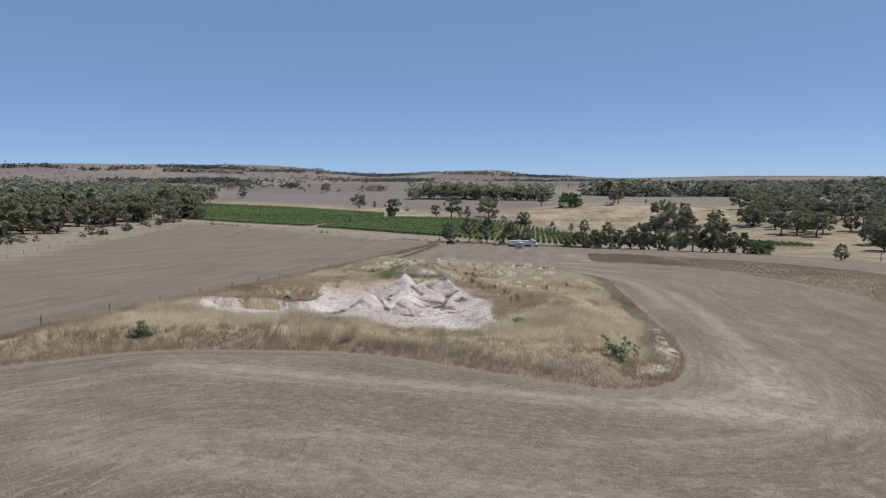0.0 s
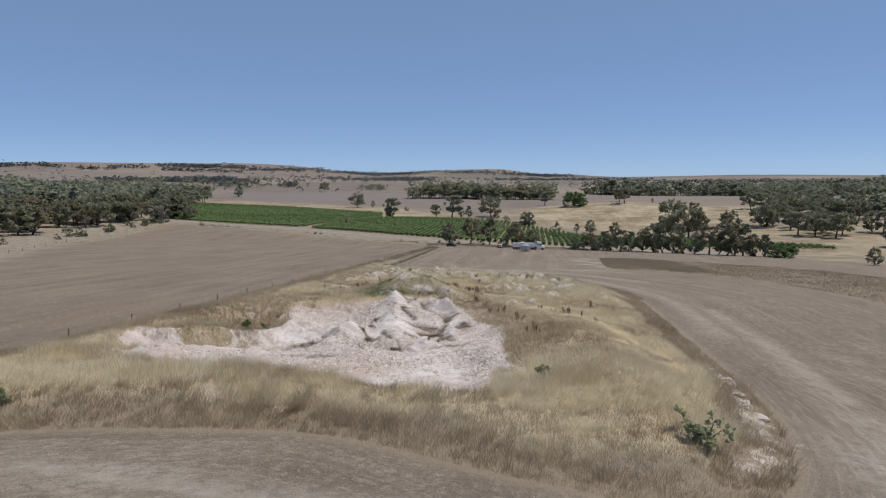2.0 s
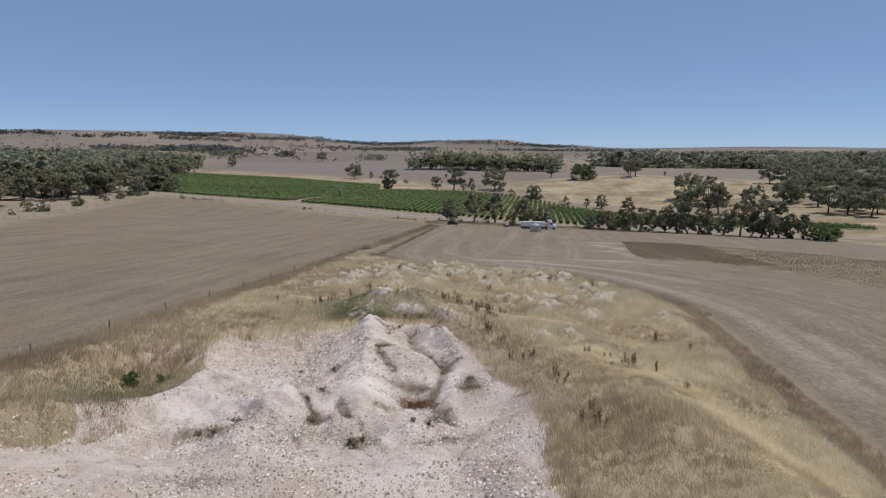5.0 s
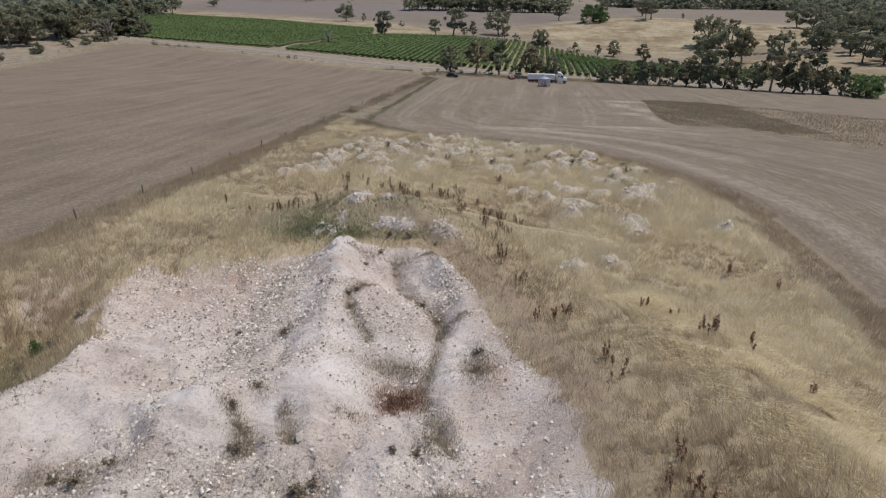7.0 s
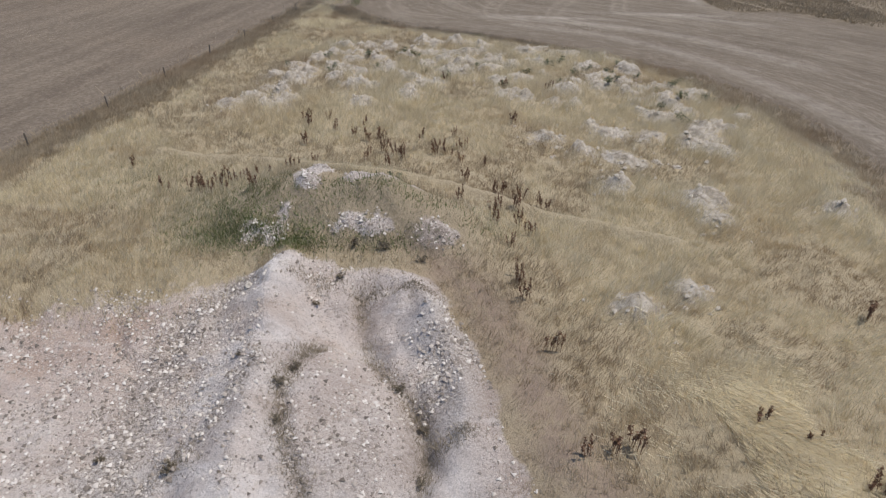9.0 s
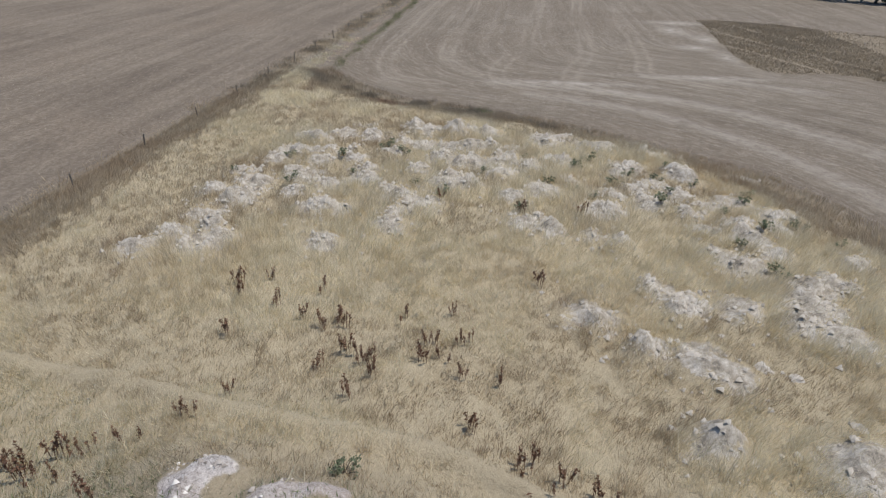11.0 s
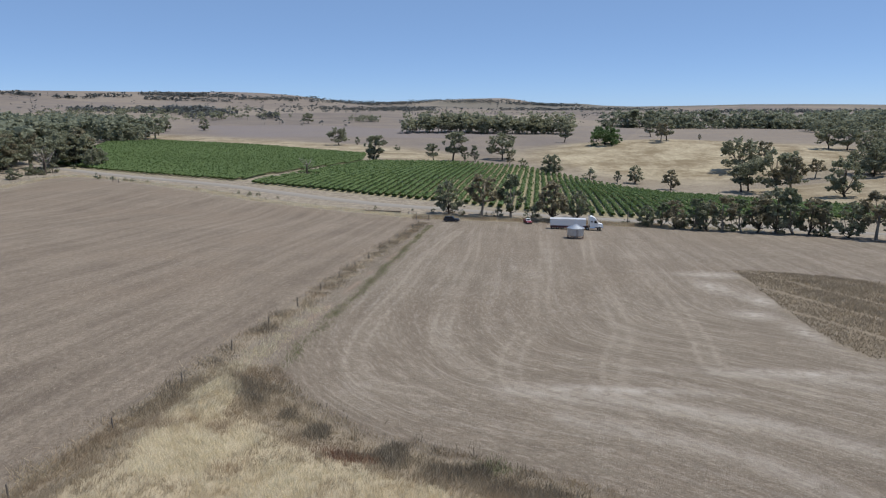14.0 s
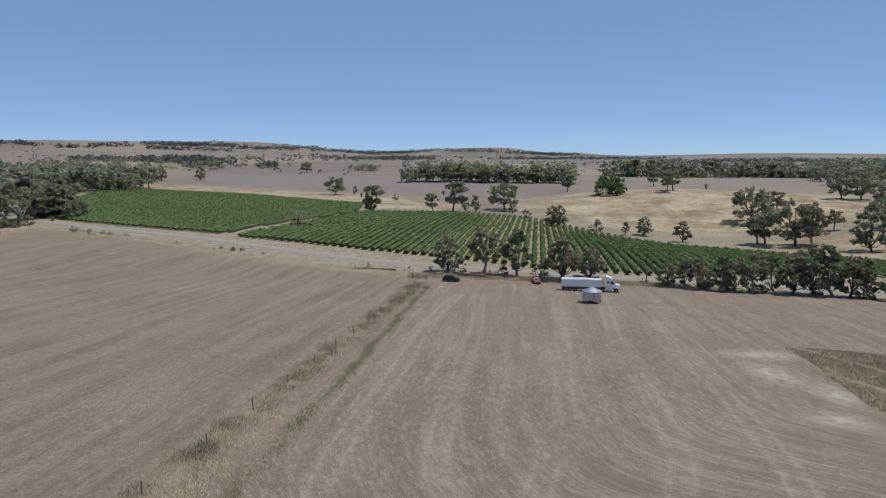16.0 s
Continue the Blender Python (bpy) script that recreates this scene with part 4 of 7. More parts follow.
def leaf_cloud(r, centres, radii, count, size, flat=0.75):
    """Triangular leaf sprays filling round clumps, denser towards the outside."""
    centres, radii = np.array(centres, float), np.array(radii, float)
    pick = r.choice(len(centres), count, p=radii ** 2 / (radii ** 2).sum())
    d = r.normal(size=(count, 3))
    d /= np.linalg.norm(d, axis=1)[:, None]
    rad = radii[pick] * r.uniform(0.55, 1.08, count) ** 0.6
    p = centres[pick] + d * rad[:, None] * np.array([1, 1, flat])
    # leaves gather in sprays, with gaps between them
    lead = (np.arange(count) // 11) * 11
    pull = 0.26 * radii[pick[lead]]
    p = p[lead] + r.normal(0, 1, (count, 3)) * pull[:, None] * np.array([1, 1, 0.6])
    a = r.normal(size=(count, 3)) * (1, 1, 0.5)
    a /= np.linalg.norm(a, axis=1)[:, None]
    b = np.cross(a, r.normal(size=(count, 3)) + (0, 0, 0.9))
    b /= np.linalg.norm(b, axis=1)[:, None]
    s = size * r.uniform(0.6, 1.3, count)[:, None]
    return np.stack([p - a * s, p + a * s * 0.7 + b * s * 0.8, p + a * s * 0.5 - b * s * 0.9], 1)


# ---- trees ----
def gum_tree(seed, h, wide, clumps, leaves, size, stem=0.35, leaf=None, wood=None, name="gum_tree", label="", bare=0.0):
    """An open-crowned tree h metres high: bent trunk, limbs, and clumps of leaves at their ends."""
    r = np.random.default_rng(seed)
    top = thing(name, label, "tree", Matrix.Translation((0, 0, -500)))
    lean = r.uniform(-0.12, 0.12, 2) * h
    fork = stem * h
    tr = 0.022 * h + 0.05
    trunk = tube([(0, 0, -0.6), (lean[0] * 0.2, lean[1] * 0.2, fork * 0.5), (lean[0] * 0.5, lean[1] * 0.5, fork), (lean[0] * 0.8, lean[1] * 0.8, h * 0.72)],
                 [tr * 1.35, tr, tr * 0.85, tr * 0.3])
    part("trunk", mesh_from("trunk", *trunk, wood or BARK_DARK, True), None, top)
    cs, rs = [], []
    for k in range(int(clumps * 1.4)):
        a = 2.4 * k + r.uniform(-0.5, 0.5)
        up = r.uniform(0.0, 1.0)
        out = wide * (0.35 + 0.65 * r.uniform(0.2, 1) ** 0.7) * math.sin(math.pi * min(0.95, 0.28 + 0.62 * up))
        c = np.array([lean[0] * 0.6 + out * math.cos(a), lean[1] * 0.6 + out * math.sin(a), fork + (h - fork) * (0.04 + 0.82 * up)])
        big = wide * r.uniform(0.16, 0.29)
        cs.append(c)
        rs.append(big * 0.8)
        for _ in range(5):
            d = r.normal(size=3) * (1, 1, 0.55)
            cs.append(c + d / np.linalg.norm(d) * big * r.uniform(0.7, 1.25))
            rs.append(big * r.uniform(0.3, 0.55))
        if k % 3 == 0 or bare:
            s = np.array([lean[0] * 0.5, lean[1] * 0.5, fork * r.uniform(0.75, 1.15)])
            mid = s * 0.45 + c * 0.55 + np.array([0, 0, -0.06 * h])
            k_ = 1.0 + 0.6 * bare
            part("limb", mesh_from("limb", *tube([s, mid, c], [tr * 0.5 * k_, tr * 0.32 * k_, tr * 0.12 * k_], 5), wood or BARK_DARK, True), None, top)
    if leaves:
        part("crown", triangles("crown", leaf_cloud(r, cs, rs, leaves, size), leaf or GUM_LEAF), None, top)
    return top


KINDS = {
    "open": lambda: gum_tree(101, 12, 4.6, 18, 5390, 0.29, 0.30, GUM_LEAF, BARK_DARK),
    "open_b": lambda: gum_tree(102, 12, 4.3, 16, 4812, 0.29, 0.32, GUM_LEAF_BROWN, BARK_PALE),
    "wide": lambda: gum_tree(103, 12, 6.2, 24, 6545, 0.32, 0.22, GUM_LEAF, BARK_DARK),
    "dense": lambda: gum_tree(104, 10, 3.6, 24, 6160, 0.25, 0.08, GUM_LEAF, BARK_DARK),
    "dense_b": lambda: gum_tree(105, 10, 3.4, 22, 5775, 0.25, 0.10, GUM_LEAF_BROWN, BARK_DARK),
    "slim": lambda: gum_tree(106, 10, 2.5, 18, 4620, 0.24, 0.12, SHRUB_LEAF, BARK_PALE),
    "round": lambda: gum_tree(107, 8, 6.6, 30, 8400, 0.3, 0.03, GREEN_LEAF, BARK_DARK),
    "bush": lambda: gum_tree(108, 4, 2.4, 10, 1732, 0.18, 0.05, SHRUB_LEAF, BARK_DARK, "bush"),
    "bush_b": lambda: gum_tree(109, 4, 2.2, 9, 1732, 0.18, 0.05, GUM_LEAF, BARK_DARK, "bush"),
}
BASE = {"open": 12, "open_b": 12, "wide": 12, "dense": 10, "dense_b": 10, "slim": 10, "round": 8, "bush": 4, "bush_b": 4}
made_kinds = {}
rt = random.Random(3)


def plant(kind, x, y, h, label, group="", category="tree"):
    s = h / BASE[kind]
    m = at(x, y, rt.uniform(0, 6.28), 1.0, sink=0.1)
    if kind not in made_kinds:
        ob = made_kinds[kind] = KINDS[kind]()
        ob.matrix_basis = m @ Matrix.Diagonal((s, s, s, 1))
    else:
        base = made_kinds[kind]
        k = s / base.scale[0]
        ob = copy_thing(base, m @ Matrix.Diagonal((k, k, k, 1)))
    if "group" in ob:
        del ob["group"]
    return tagged(ob, label, category, group)


# trees beside the truck and along the road
for kind, x, y, h, label in [
        ("dense", -3, 335, 10, "dark gum tree with low branches beside the road"), ("open_b", 7, 333, 12.5, "tall open gum tree with a pale trunk by the road"),
        ("slim", 16, 331.5, 12.6, "tall slim gum tree with grey-green leaves by the road"), ("dense_b", 28, 330, 11.5, "brownish gum tree behind the parked truck"),
        ("dense", 37, 334, 8.2, "low dark gum tree behind the truck cab"), ("bush_b", 22.5, 331, 4.2, "dark roadside bush behind the red car"), ("bush_b", 12, 333, 3, "small dark bush under the roadside trees")]:
    plant(kind, x, y, h * 1.15, label, "trees by the truck", "bush" if "bush" in kind else "tree")
row_kinds = ["dense", "slim", "dense_b", "slim", "dense", "open_b", "slim", "dense_b"]
for i, (x, y, h) in enumerate([(55, 324, 6.2), (59, 322, 7.3), (63, 320.5, 8.2), (67, 319, 9.2), (71, 318, 8.6), (75, 317, 10.2), (80, 316, 9.2), (84, 315.5, 10.5), (89, 314.5, 12.5),
                               (93, 313, 12.8), (96.5, 312, 10.2), (101, 311, 9.5), (105, 308, 9.5), (110, 304, 13), (113, 302, 10), (116, 300, 14), (119, 299, 9), (122, 298, 13.5), (126, 297, 9.5),
                               (130, 296, 9.5)]):
    plant(row_kinds[i % 8], x, y, h * 1.1, ["dark green gum tree in the roadside row", "brownish gum tree in the roadside row", "slim grey-green gum tree in the roadside row"][{"dense": 0, "dense_b": 1, "open_b": 1, "slim": 2}[row_kinds[i % 8]]], "roadside row of trees")
for i in range(16):
    x = rt.uniform(52, 132)
    plant(["bush_b", "bush"][i % 2], x, np.interp(x, [52, 90, 110, 132], [325, 314.5, 304, 296]) + rt.uniform(-1.5, 2), rt.uniform(2, 4), "low dark shrub under the roadside row", "shrubs under the row", "bush")
plant("round", 135, 289, 6.6, "dense round dark green bush at the end of the tree row", "roadside row of trees", "bush")
plant("dense", 145, 247, 6.8, "lone dark gum tree standing on dry grass")

# trees behind the vineyard
for kind, x, y, h in [("dense", 50, 506, 10.5), ("dense", 55, 507, 11), ("bush_b", 73, 500, 6.4), ("slim", 87, 494, 6.8), ("dense", 98, 496, 9.6), ("dense_b", 111, 476, 10.2),
                      ("wide", 166, 526, 19), ("open_b", 189, 545, 14), ("open", 141, 461, 13), ("open", 145, 462, 14), ("wide", 151, 446, 19.5), ("open_b", 154, 438, 17), ("open_b", 190, 486, 10.5),
                      ("dense", 165, 414, 16.5), ("wide", 259, 601, 14.5), ("wide", 268, 595, 15), ("dense", -53, 541, 9), ("open", -53, 540, 15.8), ("bush", -47, 640, 4), ("open", -16, 551, 11),
                      ("open", -4, 554, 18.5), ("slim", 4, 552, 9.3), ("slim", 11, 556, 10)]:
    plant(kind, x, y, h * 1.12, {"dense": "dark gum tree on the far side of the vineyard", "bush": "low bush on dry paddock", "bush_b": "dark bush behind the vineyard", "slim": "slim grey-green gum tree behind the vineyard",
                          "dense_b": "brownish gum tree behind the vineyard", "wide": "broad spreading gum tree on dry grass", "open": "open-crowned gum tree behind the vineyard", "open_b": "tall pale-trunked gum tree on dry grass"}[kind],
          "trees behind the vineyard", "bush" if "bush" in kind else "tree")
for kind, x, y, h in [("wide", 29, 571, 18.5), ("open_b", 31, 536, 8.2), ("bush_b", 39, 533, 6), ("open", 95, 730, 17), ("round", 110, 633, 14), ("open", 203, 840, 17.5), ("open_b", 150, 628, 16), ("open", 158, 640, 17.5),
                      ("slim", 192, 665, 5.2), ("wide", -102, 692, 16), ("slim", -87, 695, 8), ("wide", -203, 1026, 15), ("dense", -318, 846, 16), ("dense", -282, 860, 15),
                      ("dense", -174, 440, 9.5), ("wide", -178, 452, 9), ("bush", -150, 401, 2.6), ("bush", -143, 399, 1.6), ("bush", -136, 396, 1.6)]:
    plant(kind, x, y, h, {"wide": "broad gum tree on open paddock", "open_b": "thin gum tree on dry grass", "bush_b": "dark bush on dry grass", "open": "open-crowned gum tree on a paddock", "round": "dense bright green rounded tree on a dry rise",
                          "slim": "small slim gum tree on a paddock", "dense": "dark gum tree at the edge of the paddock", "bush": "small grey-green bush beside the road"}[kind],
          "scattered paddock trees", "bush" if "bush" in kind else "tree")
# front of the wood beyond the harvested field
for i in range(52):
    f = i / 51
    x, y = (np.interp(f, [0, 0.25, 0.6, 1], [-158, -188, -197, -180]) - rt.uniform(0, 26), np.interp(f, [0, 0.25, 0.6, 1], [196, 280, 385, 462]) + rt.uniform(-5, 5))
    plant(["wide", "open", "dense", "open_b", "wide", "dense_b"][i % 6], x, y, rt.uniform(13, 20), ["broad gum tree at the edge of a wood", "open gum tree at the edge of a wood", "dark gum tree at the edge of a wood", "pale-trunked gum tree at the edge of a wood"][[0, 1, 2, 3, 0, 2][i % 6]], "edge of the wood")
for i in range(26):
    x = rt.uniform(-150, 60)
    plant(["bush", "bush_b"][i % 2], x, np.interp(x, [-150, -98, -66, -30, 0, 60], [405, 377, 357, 340, 335, 327]) + rt.uniform(-2.5, 4), rt.uniform(0.7, 1.8), "small dry grey-green shrub on the roadside verge", "verge shrubs", "bush")
for i in range(30):
    f = rt.random()
    plant(["bush", "bush_b"][i % 2], np.interp(f, [0, 0.25, 0.6, 1], [-140, -164, -178, -170]) - rt.uniform(0, 9), np.interp(f, [0, 0.25, 0.6, 1], [190, 280, 385, 455]), rt.uniform(2.2, 5.5), "rounded grey-green bush in front of the wood", "bushes before the wood", "bush")
# slope with scattered trees beyond the far end of the tree row
for i in range(58):
    x, y = rt.uniform(203, 335), rt.uniform(300, 560)
    if x < 190 + max(0, y - 430) * 0.35:
        x += 60
    plant(["wide", "dense", "open", "wide"][i % 4], x, y, rt.uniform(13, 19), ["broad gum tree on a stony slope", "dark gum tree on a stony slope", "open gum tree on a stony slope", "broad gum tree on a stony slope"][i % 4], "trees on the stony slope")

# the bare dead tree between the two vine blocks
dead = thing("dead_tree", "leafless grey dead tree between two vine blocks", "tree", at(-70, 432))
part("trunk", mesh_from("trunk", *tube([(0, 0, -0.5), (0.1, 0, 1.6), (0.25, 0.1, 3.4), (0.3, 0.2, 5.2)], [0.52, 0.42, 0.36, 0.24], 9), BARK_DARK, True), None, dead)
rd = random.Random(12)
for k in range(8):
    a, up = 2.4 * k, rd.uniform(0.45, 1.15)
    foot = Vector((0.25, 0.12, 3.0 + 0.28 * k))
    elbow = foot + Vector((math.cos(a) * 1.5, math.sin(a) * 1.5, 0.9 * up))
    tip = elbow + Vector((math.cos(a + 0.4) * 2.0, math.sin(a + 0.4) * 2.0, 3.0 * up))
    limb = part("limb", mesh_from("limb", *tube([foot, elbow, tip], [0.17, 0.12, 0.035], 6), BARK_GREY, True), None, dead)
    for j in range(4):
        s = elbow.lerp(tip, 0.1 + 0.25 * j)
        e = s + Vector((rd.uniform(-1.3, 1.3), rd.uniform(-1.3, 1.3), rd.uniform(0.5, 1.6)))
        part("twig", mesh_from("twig", *tube([s, s.lerp(e, 0.5) + Vector((0, 0, 0.12)), e], [0.06, 0.04, 0.015], 4), BARK_GREY), None, limb)
tagged(copy_thing(dead, at(-178, 410, 1.1, 1.35)), "leafless pale dead tree in front of the wood", "tree")


def forest(name, label, spots, leaves, size, leaf=None, low=0.25):
    """A far wood as one object: stems, and leaf sprays in loose clumps."""
    r = np.random.default_rng(len(spots))
    clouds = []
    for k in range(6):
        n = 9
        cs = [(math.cos(2.4 * j) * r.uniform(0.1, 0.34), math.sin(2.4 * j) * r.uniform(0.1, 0.34), r.uniform(low, 0.86)) for j in range(n)]
        clouds.append(leaf_cloud(r, cs, r.uniform(0.13, 0.2, n), leaves, size, 0.8))
    spots = np.array(spots)
    zs = surface(spots[:, 0], spots[:, 1])
    out = []
    for k, ((x, y, h), z) in enumerate(zip(spots, zs)):
        a = r.uniform(0, 6.28)
        c, s = math.cos(a), math.sin(a)
        w = h * r.uniform(0.9, 1.4)
        p = clouds[k % 6] @ np.array([[c, s, 0], [-s, c, 0], [0, 0, 1]])
        out.append(p * (w, w, h) + (x, y, z))
        t = h * 0.022
        for u in ((1, 0), (0, 1)):
            b = np.array([[-t * u[0], -t * u[1], -0.5], [t * u[0], t * u[1], -0.5], [0, 0, h * 0.6]])
            out.append((b + (x, y, z))[None])
    me = triangles(name, np.concatenate(out), leaf or GUM_LEAF)
    return tagged(new(name, me), label, "wood", kind="stuff")


def scatter(poly, n, lo, hi, seed, keep=None):
    r = np.random.default_rng(seed)
    p = np.array(poly, float)
    out = []
    while len(out) < n:
        q = r.uniform(p.min(0), p.max(0), (n * 2, 2))
        ok = inside_dist(p, q[:, 0], q[:, 1]) > 0
        if keep is not None:
            ok &= keep(q[:, 0], q[:, 1])
        out += [(x, y, h) for (x, y), h in zip(q[ok], r.uniform(lo, hi, ok.sum()))]
    return out[:n]


forest("wood", "dense grey-green gum wood beside the harvested field", scatter([(-185, 190), (-218, 290), (-222, 400), (-212, 445), (-245, 480), (-345, 705), (-300, 745), (-420, 790), (-560, 560), (-420, 250), (-230, 120)], 1000, 15, 25, 41, lambda x, y: lumps(x, y, 26, 7) > -0.75)
       + scatter([(-272, 640), (-264, 715), (-290, 765), (-430, 770), (-400, 600), (-300, 560)], 120, 18, 26, 55), 300, 0.06, WOOD_LEAF, 0.1)
forest("tree_belt", "dark belt of gum trees across open paddocks", scatter([(-60, 845), (127, 885), (130, 920), (-60, 885)], 95, 13, 25, 42, lambda x, y: lumps(x, y, 22, 9) > -0.45), 330, 0.055, GUM_LEAF, 0.2)
forest("tree_belt", "long dark belt of gum trees on the plain", scatter([(225, 1150), (480, 1180), (760, 1150), (1100, 1160), (1100, 1270), (480, 1280), (225, 1225)], 600, 20, 33, 43), 130, 0.075, WOOD_LEAF, 0.08)
forest("wood", "scattered gum wood covering a stony rise", scatter([(250, 300), (292, 420), (325, 560), (350, 800), (420, 960), (1000, 1000), (900, 400), (420, 230)], 900, 14, 23, 44, lambda x, y: lumps(x, y, 40, 6) > -0.6), 210, 0.066, WOOD_LEAF, 0.14)
forest("tree_belt", "short dark belt of trees on a far paddock", scatter([(-158, 1080), (-118, 1098), (-118, 1130), (-158, 1115)], 24, 8, 12, 45), 160, 0.06)
forest("tree_belt", "broken rows of trees on the far slopes", scatter([(-620, 960), (-240, 1100), (-250, 1140), (-640, 1010)], 70, 9, 15, 46) + scatter([(-900, 1500), (-420, 1500), (-420, 1540), (-900, 1560)], 80, 10, 15, 47)
       + scatter([(-700, 1180), (-420, 1220), (-430, 1260), (-700, 1230)], 50, 9, 14, 54), 120, 0.07)
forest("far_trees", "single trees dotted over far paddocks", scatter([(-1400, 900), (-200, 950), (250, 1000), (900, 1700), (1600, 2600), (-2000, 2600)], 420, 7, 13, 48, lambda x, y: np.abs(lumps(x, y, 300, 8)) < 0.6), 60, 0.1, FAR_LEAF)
def strip(n, wide, seed, *line):
    """Trees strung out along a plan line."""
    r = np.random.default_rng(seed)
    p = np.array(line, float)
    d = np.concatenate([[0], np.cumsum(np.hypot(*np.diff(p, axis=0).T))])
    s_ = r.uniform(0, d[-1], n)
    s_ = s_[lumps(s_, s_ * 0 + seed, 60, seed) > -0.55]
    return [(np.interp(t, d, p[:, 0]) + r.normal(0, wide), np.interp(t, d, p[:, 1]) + r.normal(0, wide), h) for t, h in zip(s_, r.uniform(9, 16, len(s_)))]


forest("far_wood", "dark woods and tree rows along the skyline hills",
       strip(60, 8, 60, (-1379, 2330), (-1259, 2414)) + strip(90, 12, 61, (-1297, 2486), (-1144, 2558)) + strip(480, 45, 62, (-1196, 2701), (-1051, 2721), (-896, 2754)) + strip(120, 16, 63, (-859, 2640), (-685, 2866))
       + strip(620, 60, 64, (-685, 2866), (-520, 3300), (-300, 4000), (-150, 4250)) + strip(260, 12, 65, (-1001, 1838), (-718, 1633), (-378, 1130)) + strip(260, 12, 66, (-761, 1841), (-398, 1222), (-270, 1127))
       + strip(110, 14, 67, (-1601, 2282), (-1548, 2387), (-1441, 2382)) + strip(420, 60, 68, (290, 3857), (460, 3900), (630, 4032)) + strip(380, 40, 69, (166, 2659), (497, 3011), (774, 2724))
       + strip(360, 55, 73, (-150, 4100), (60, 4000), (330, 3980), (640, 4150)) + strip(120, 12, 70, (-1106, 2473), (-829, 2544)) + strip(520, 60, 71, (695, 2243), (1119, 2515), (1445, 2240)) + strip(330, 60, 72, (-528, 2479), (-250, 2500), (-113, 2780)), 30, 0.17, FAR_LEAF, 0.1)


# ---- road, vineyard ----
ROAD = rounded([(-420, 545), (-260, 470), (-160, 419), (-98, 389), (-66, 371), (-30, 353), (-6, 346), (24, 338), (60, 331), (95, 326), (130, 316), (165, 300), (220, 270), (330, 230)], False, 10)


def ribbon(name, line, half, lift, material, label):
    v, f = [], []
    n = len(line)
    for i, p in enumerate(line):
        d = line[min(i + 1, n - 1)] - line[max(i - 1, 0)]
        d /= np.hypot(*d)
        s = np.array([-d[1], d[0]])
        for k, w in enumerate((-half - 0.5, -half, 0, half, half + 0.5)):
            q = p + s * w
            v.append((q[0], q[1], float(surface(q[0], q[1])) + (lift + (0.08 if k == 2 else 0.0) if 0 < k < 4 else -0.3)))
    for i in range(n - 1):
        f += [(i * 5 + k, i * 5 + k + 1, i * 5 + k + 6, i * 5 + k + 5) for k in range(4)]
    return tagged(new(name, mesh_from(name, v, f, material, True)), label, "road", kind="structure")


def road_material():
    m = Mat("worn_asphalt", 0.9, 0, 0.2)
    c = m.mix(m.noise(0.4, 6, 0.7), (0.215, 0.195, 0.168), (0.31, 0.278, 0.238))
    m.color(m.mix(m.noise(20, 3), c, (0.25, 0.226, 0.196)))
    m.bump(m.noise(40, 3), 0.3, 0.01)
    return m.m


ribbon("road", ROAD, 2.8, 0.12, road_material(), "worn pale dusty country road past the vineyard")

VINE_DIR = np.array([0.12, 1.0]) / math.hypot(0.12, 1.0)
VINE_SIDE = np.array([VINE_DIR[1], -VINE_DIR[0]])


def vine_row(a, b, seed, poly_label):
    r = np.random.default_rng(seed)
    length = np.hypot(*(b - a))
    n = max(3, int(length / 2.4))
    t = np.linspace(0, 1, n)
    p = a + (b - a) * t[:, None]
    z = surface(p[:, 0], p[:, 1])
    w = float(np.interp(a[0], [-5, 35], [0.8, 0.56])) * r.uniform(0.75, 1.2, n)
    h = 1.42 * r.uniform(0.8, 1.12, n)
    o = np.array([VINE_SIDE[0], VINE_SIDE[1]])
    ring = []
    for dx, dz in ((-1, 0.42), (-1.15, 0.75), (-0.4, 1.0), (0.5, 0.98), (1.15, 0.72), (1, 0.42)):
        ring.append(np.concatenate([p + o * (w * dx)[:, None], (z + h * dz)[:, None]], 1))
    ring = np.stack(ring, 1)
    q0, q1 = ring[:-1], ring[1:]
    tri = []
    for k in range(6):
        j = (k + 1) % 6
        tri += [np.stack([q0[:, k], q1[:, k], q1[:, j]], 1), np.stack([q0[:, k], q1[:, j], q0[:, j]], 1)]
    m = int(length * 6)
    s = r.uniform(0, length, m)
    side = r.normal(0, 0.5, m)
    c = np.stack([a[0] + VINE_DIR[0] * s + o[0] * side, a[1] + VINE_DIR[1] * s + o[1] * side, np.interp(s / length, t, z) + r.uniform(0.45, 1.75, m)], 1)
    d1, d2 = r.normal(0, 0.26, (m, 3)), r.normal(0, 0.26, (m, 3))
    top = thing("vine_row", poly_label, "vine row", Matrix.Identity(4), "vine rows")
    part("canopy", triangles("canopy", np.concatenate(tri), VINE_LEAF), None, top)
    part("foliage", triangles("foliage", np.stack([c - d1, c + d1, c + d2], 1), VINE_LEAF), None, top)
    return top


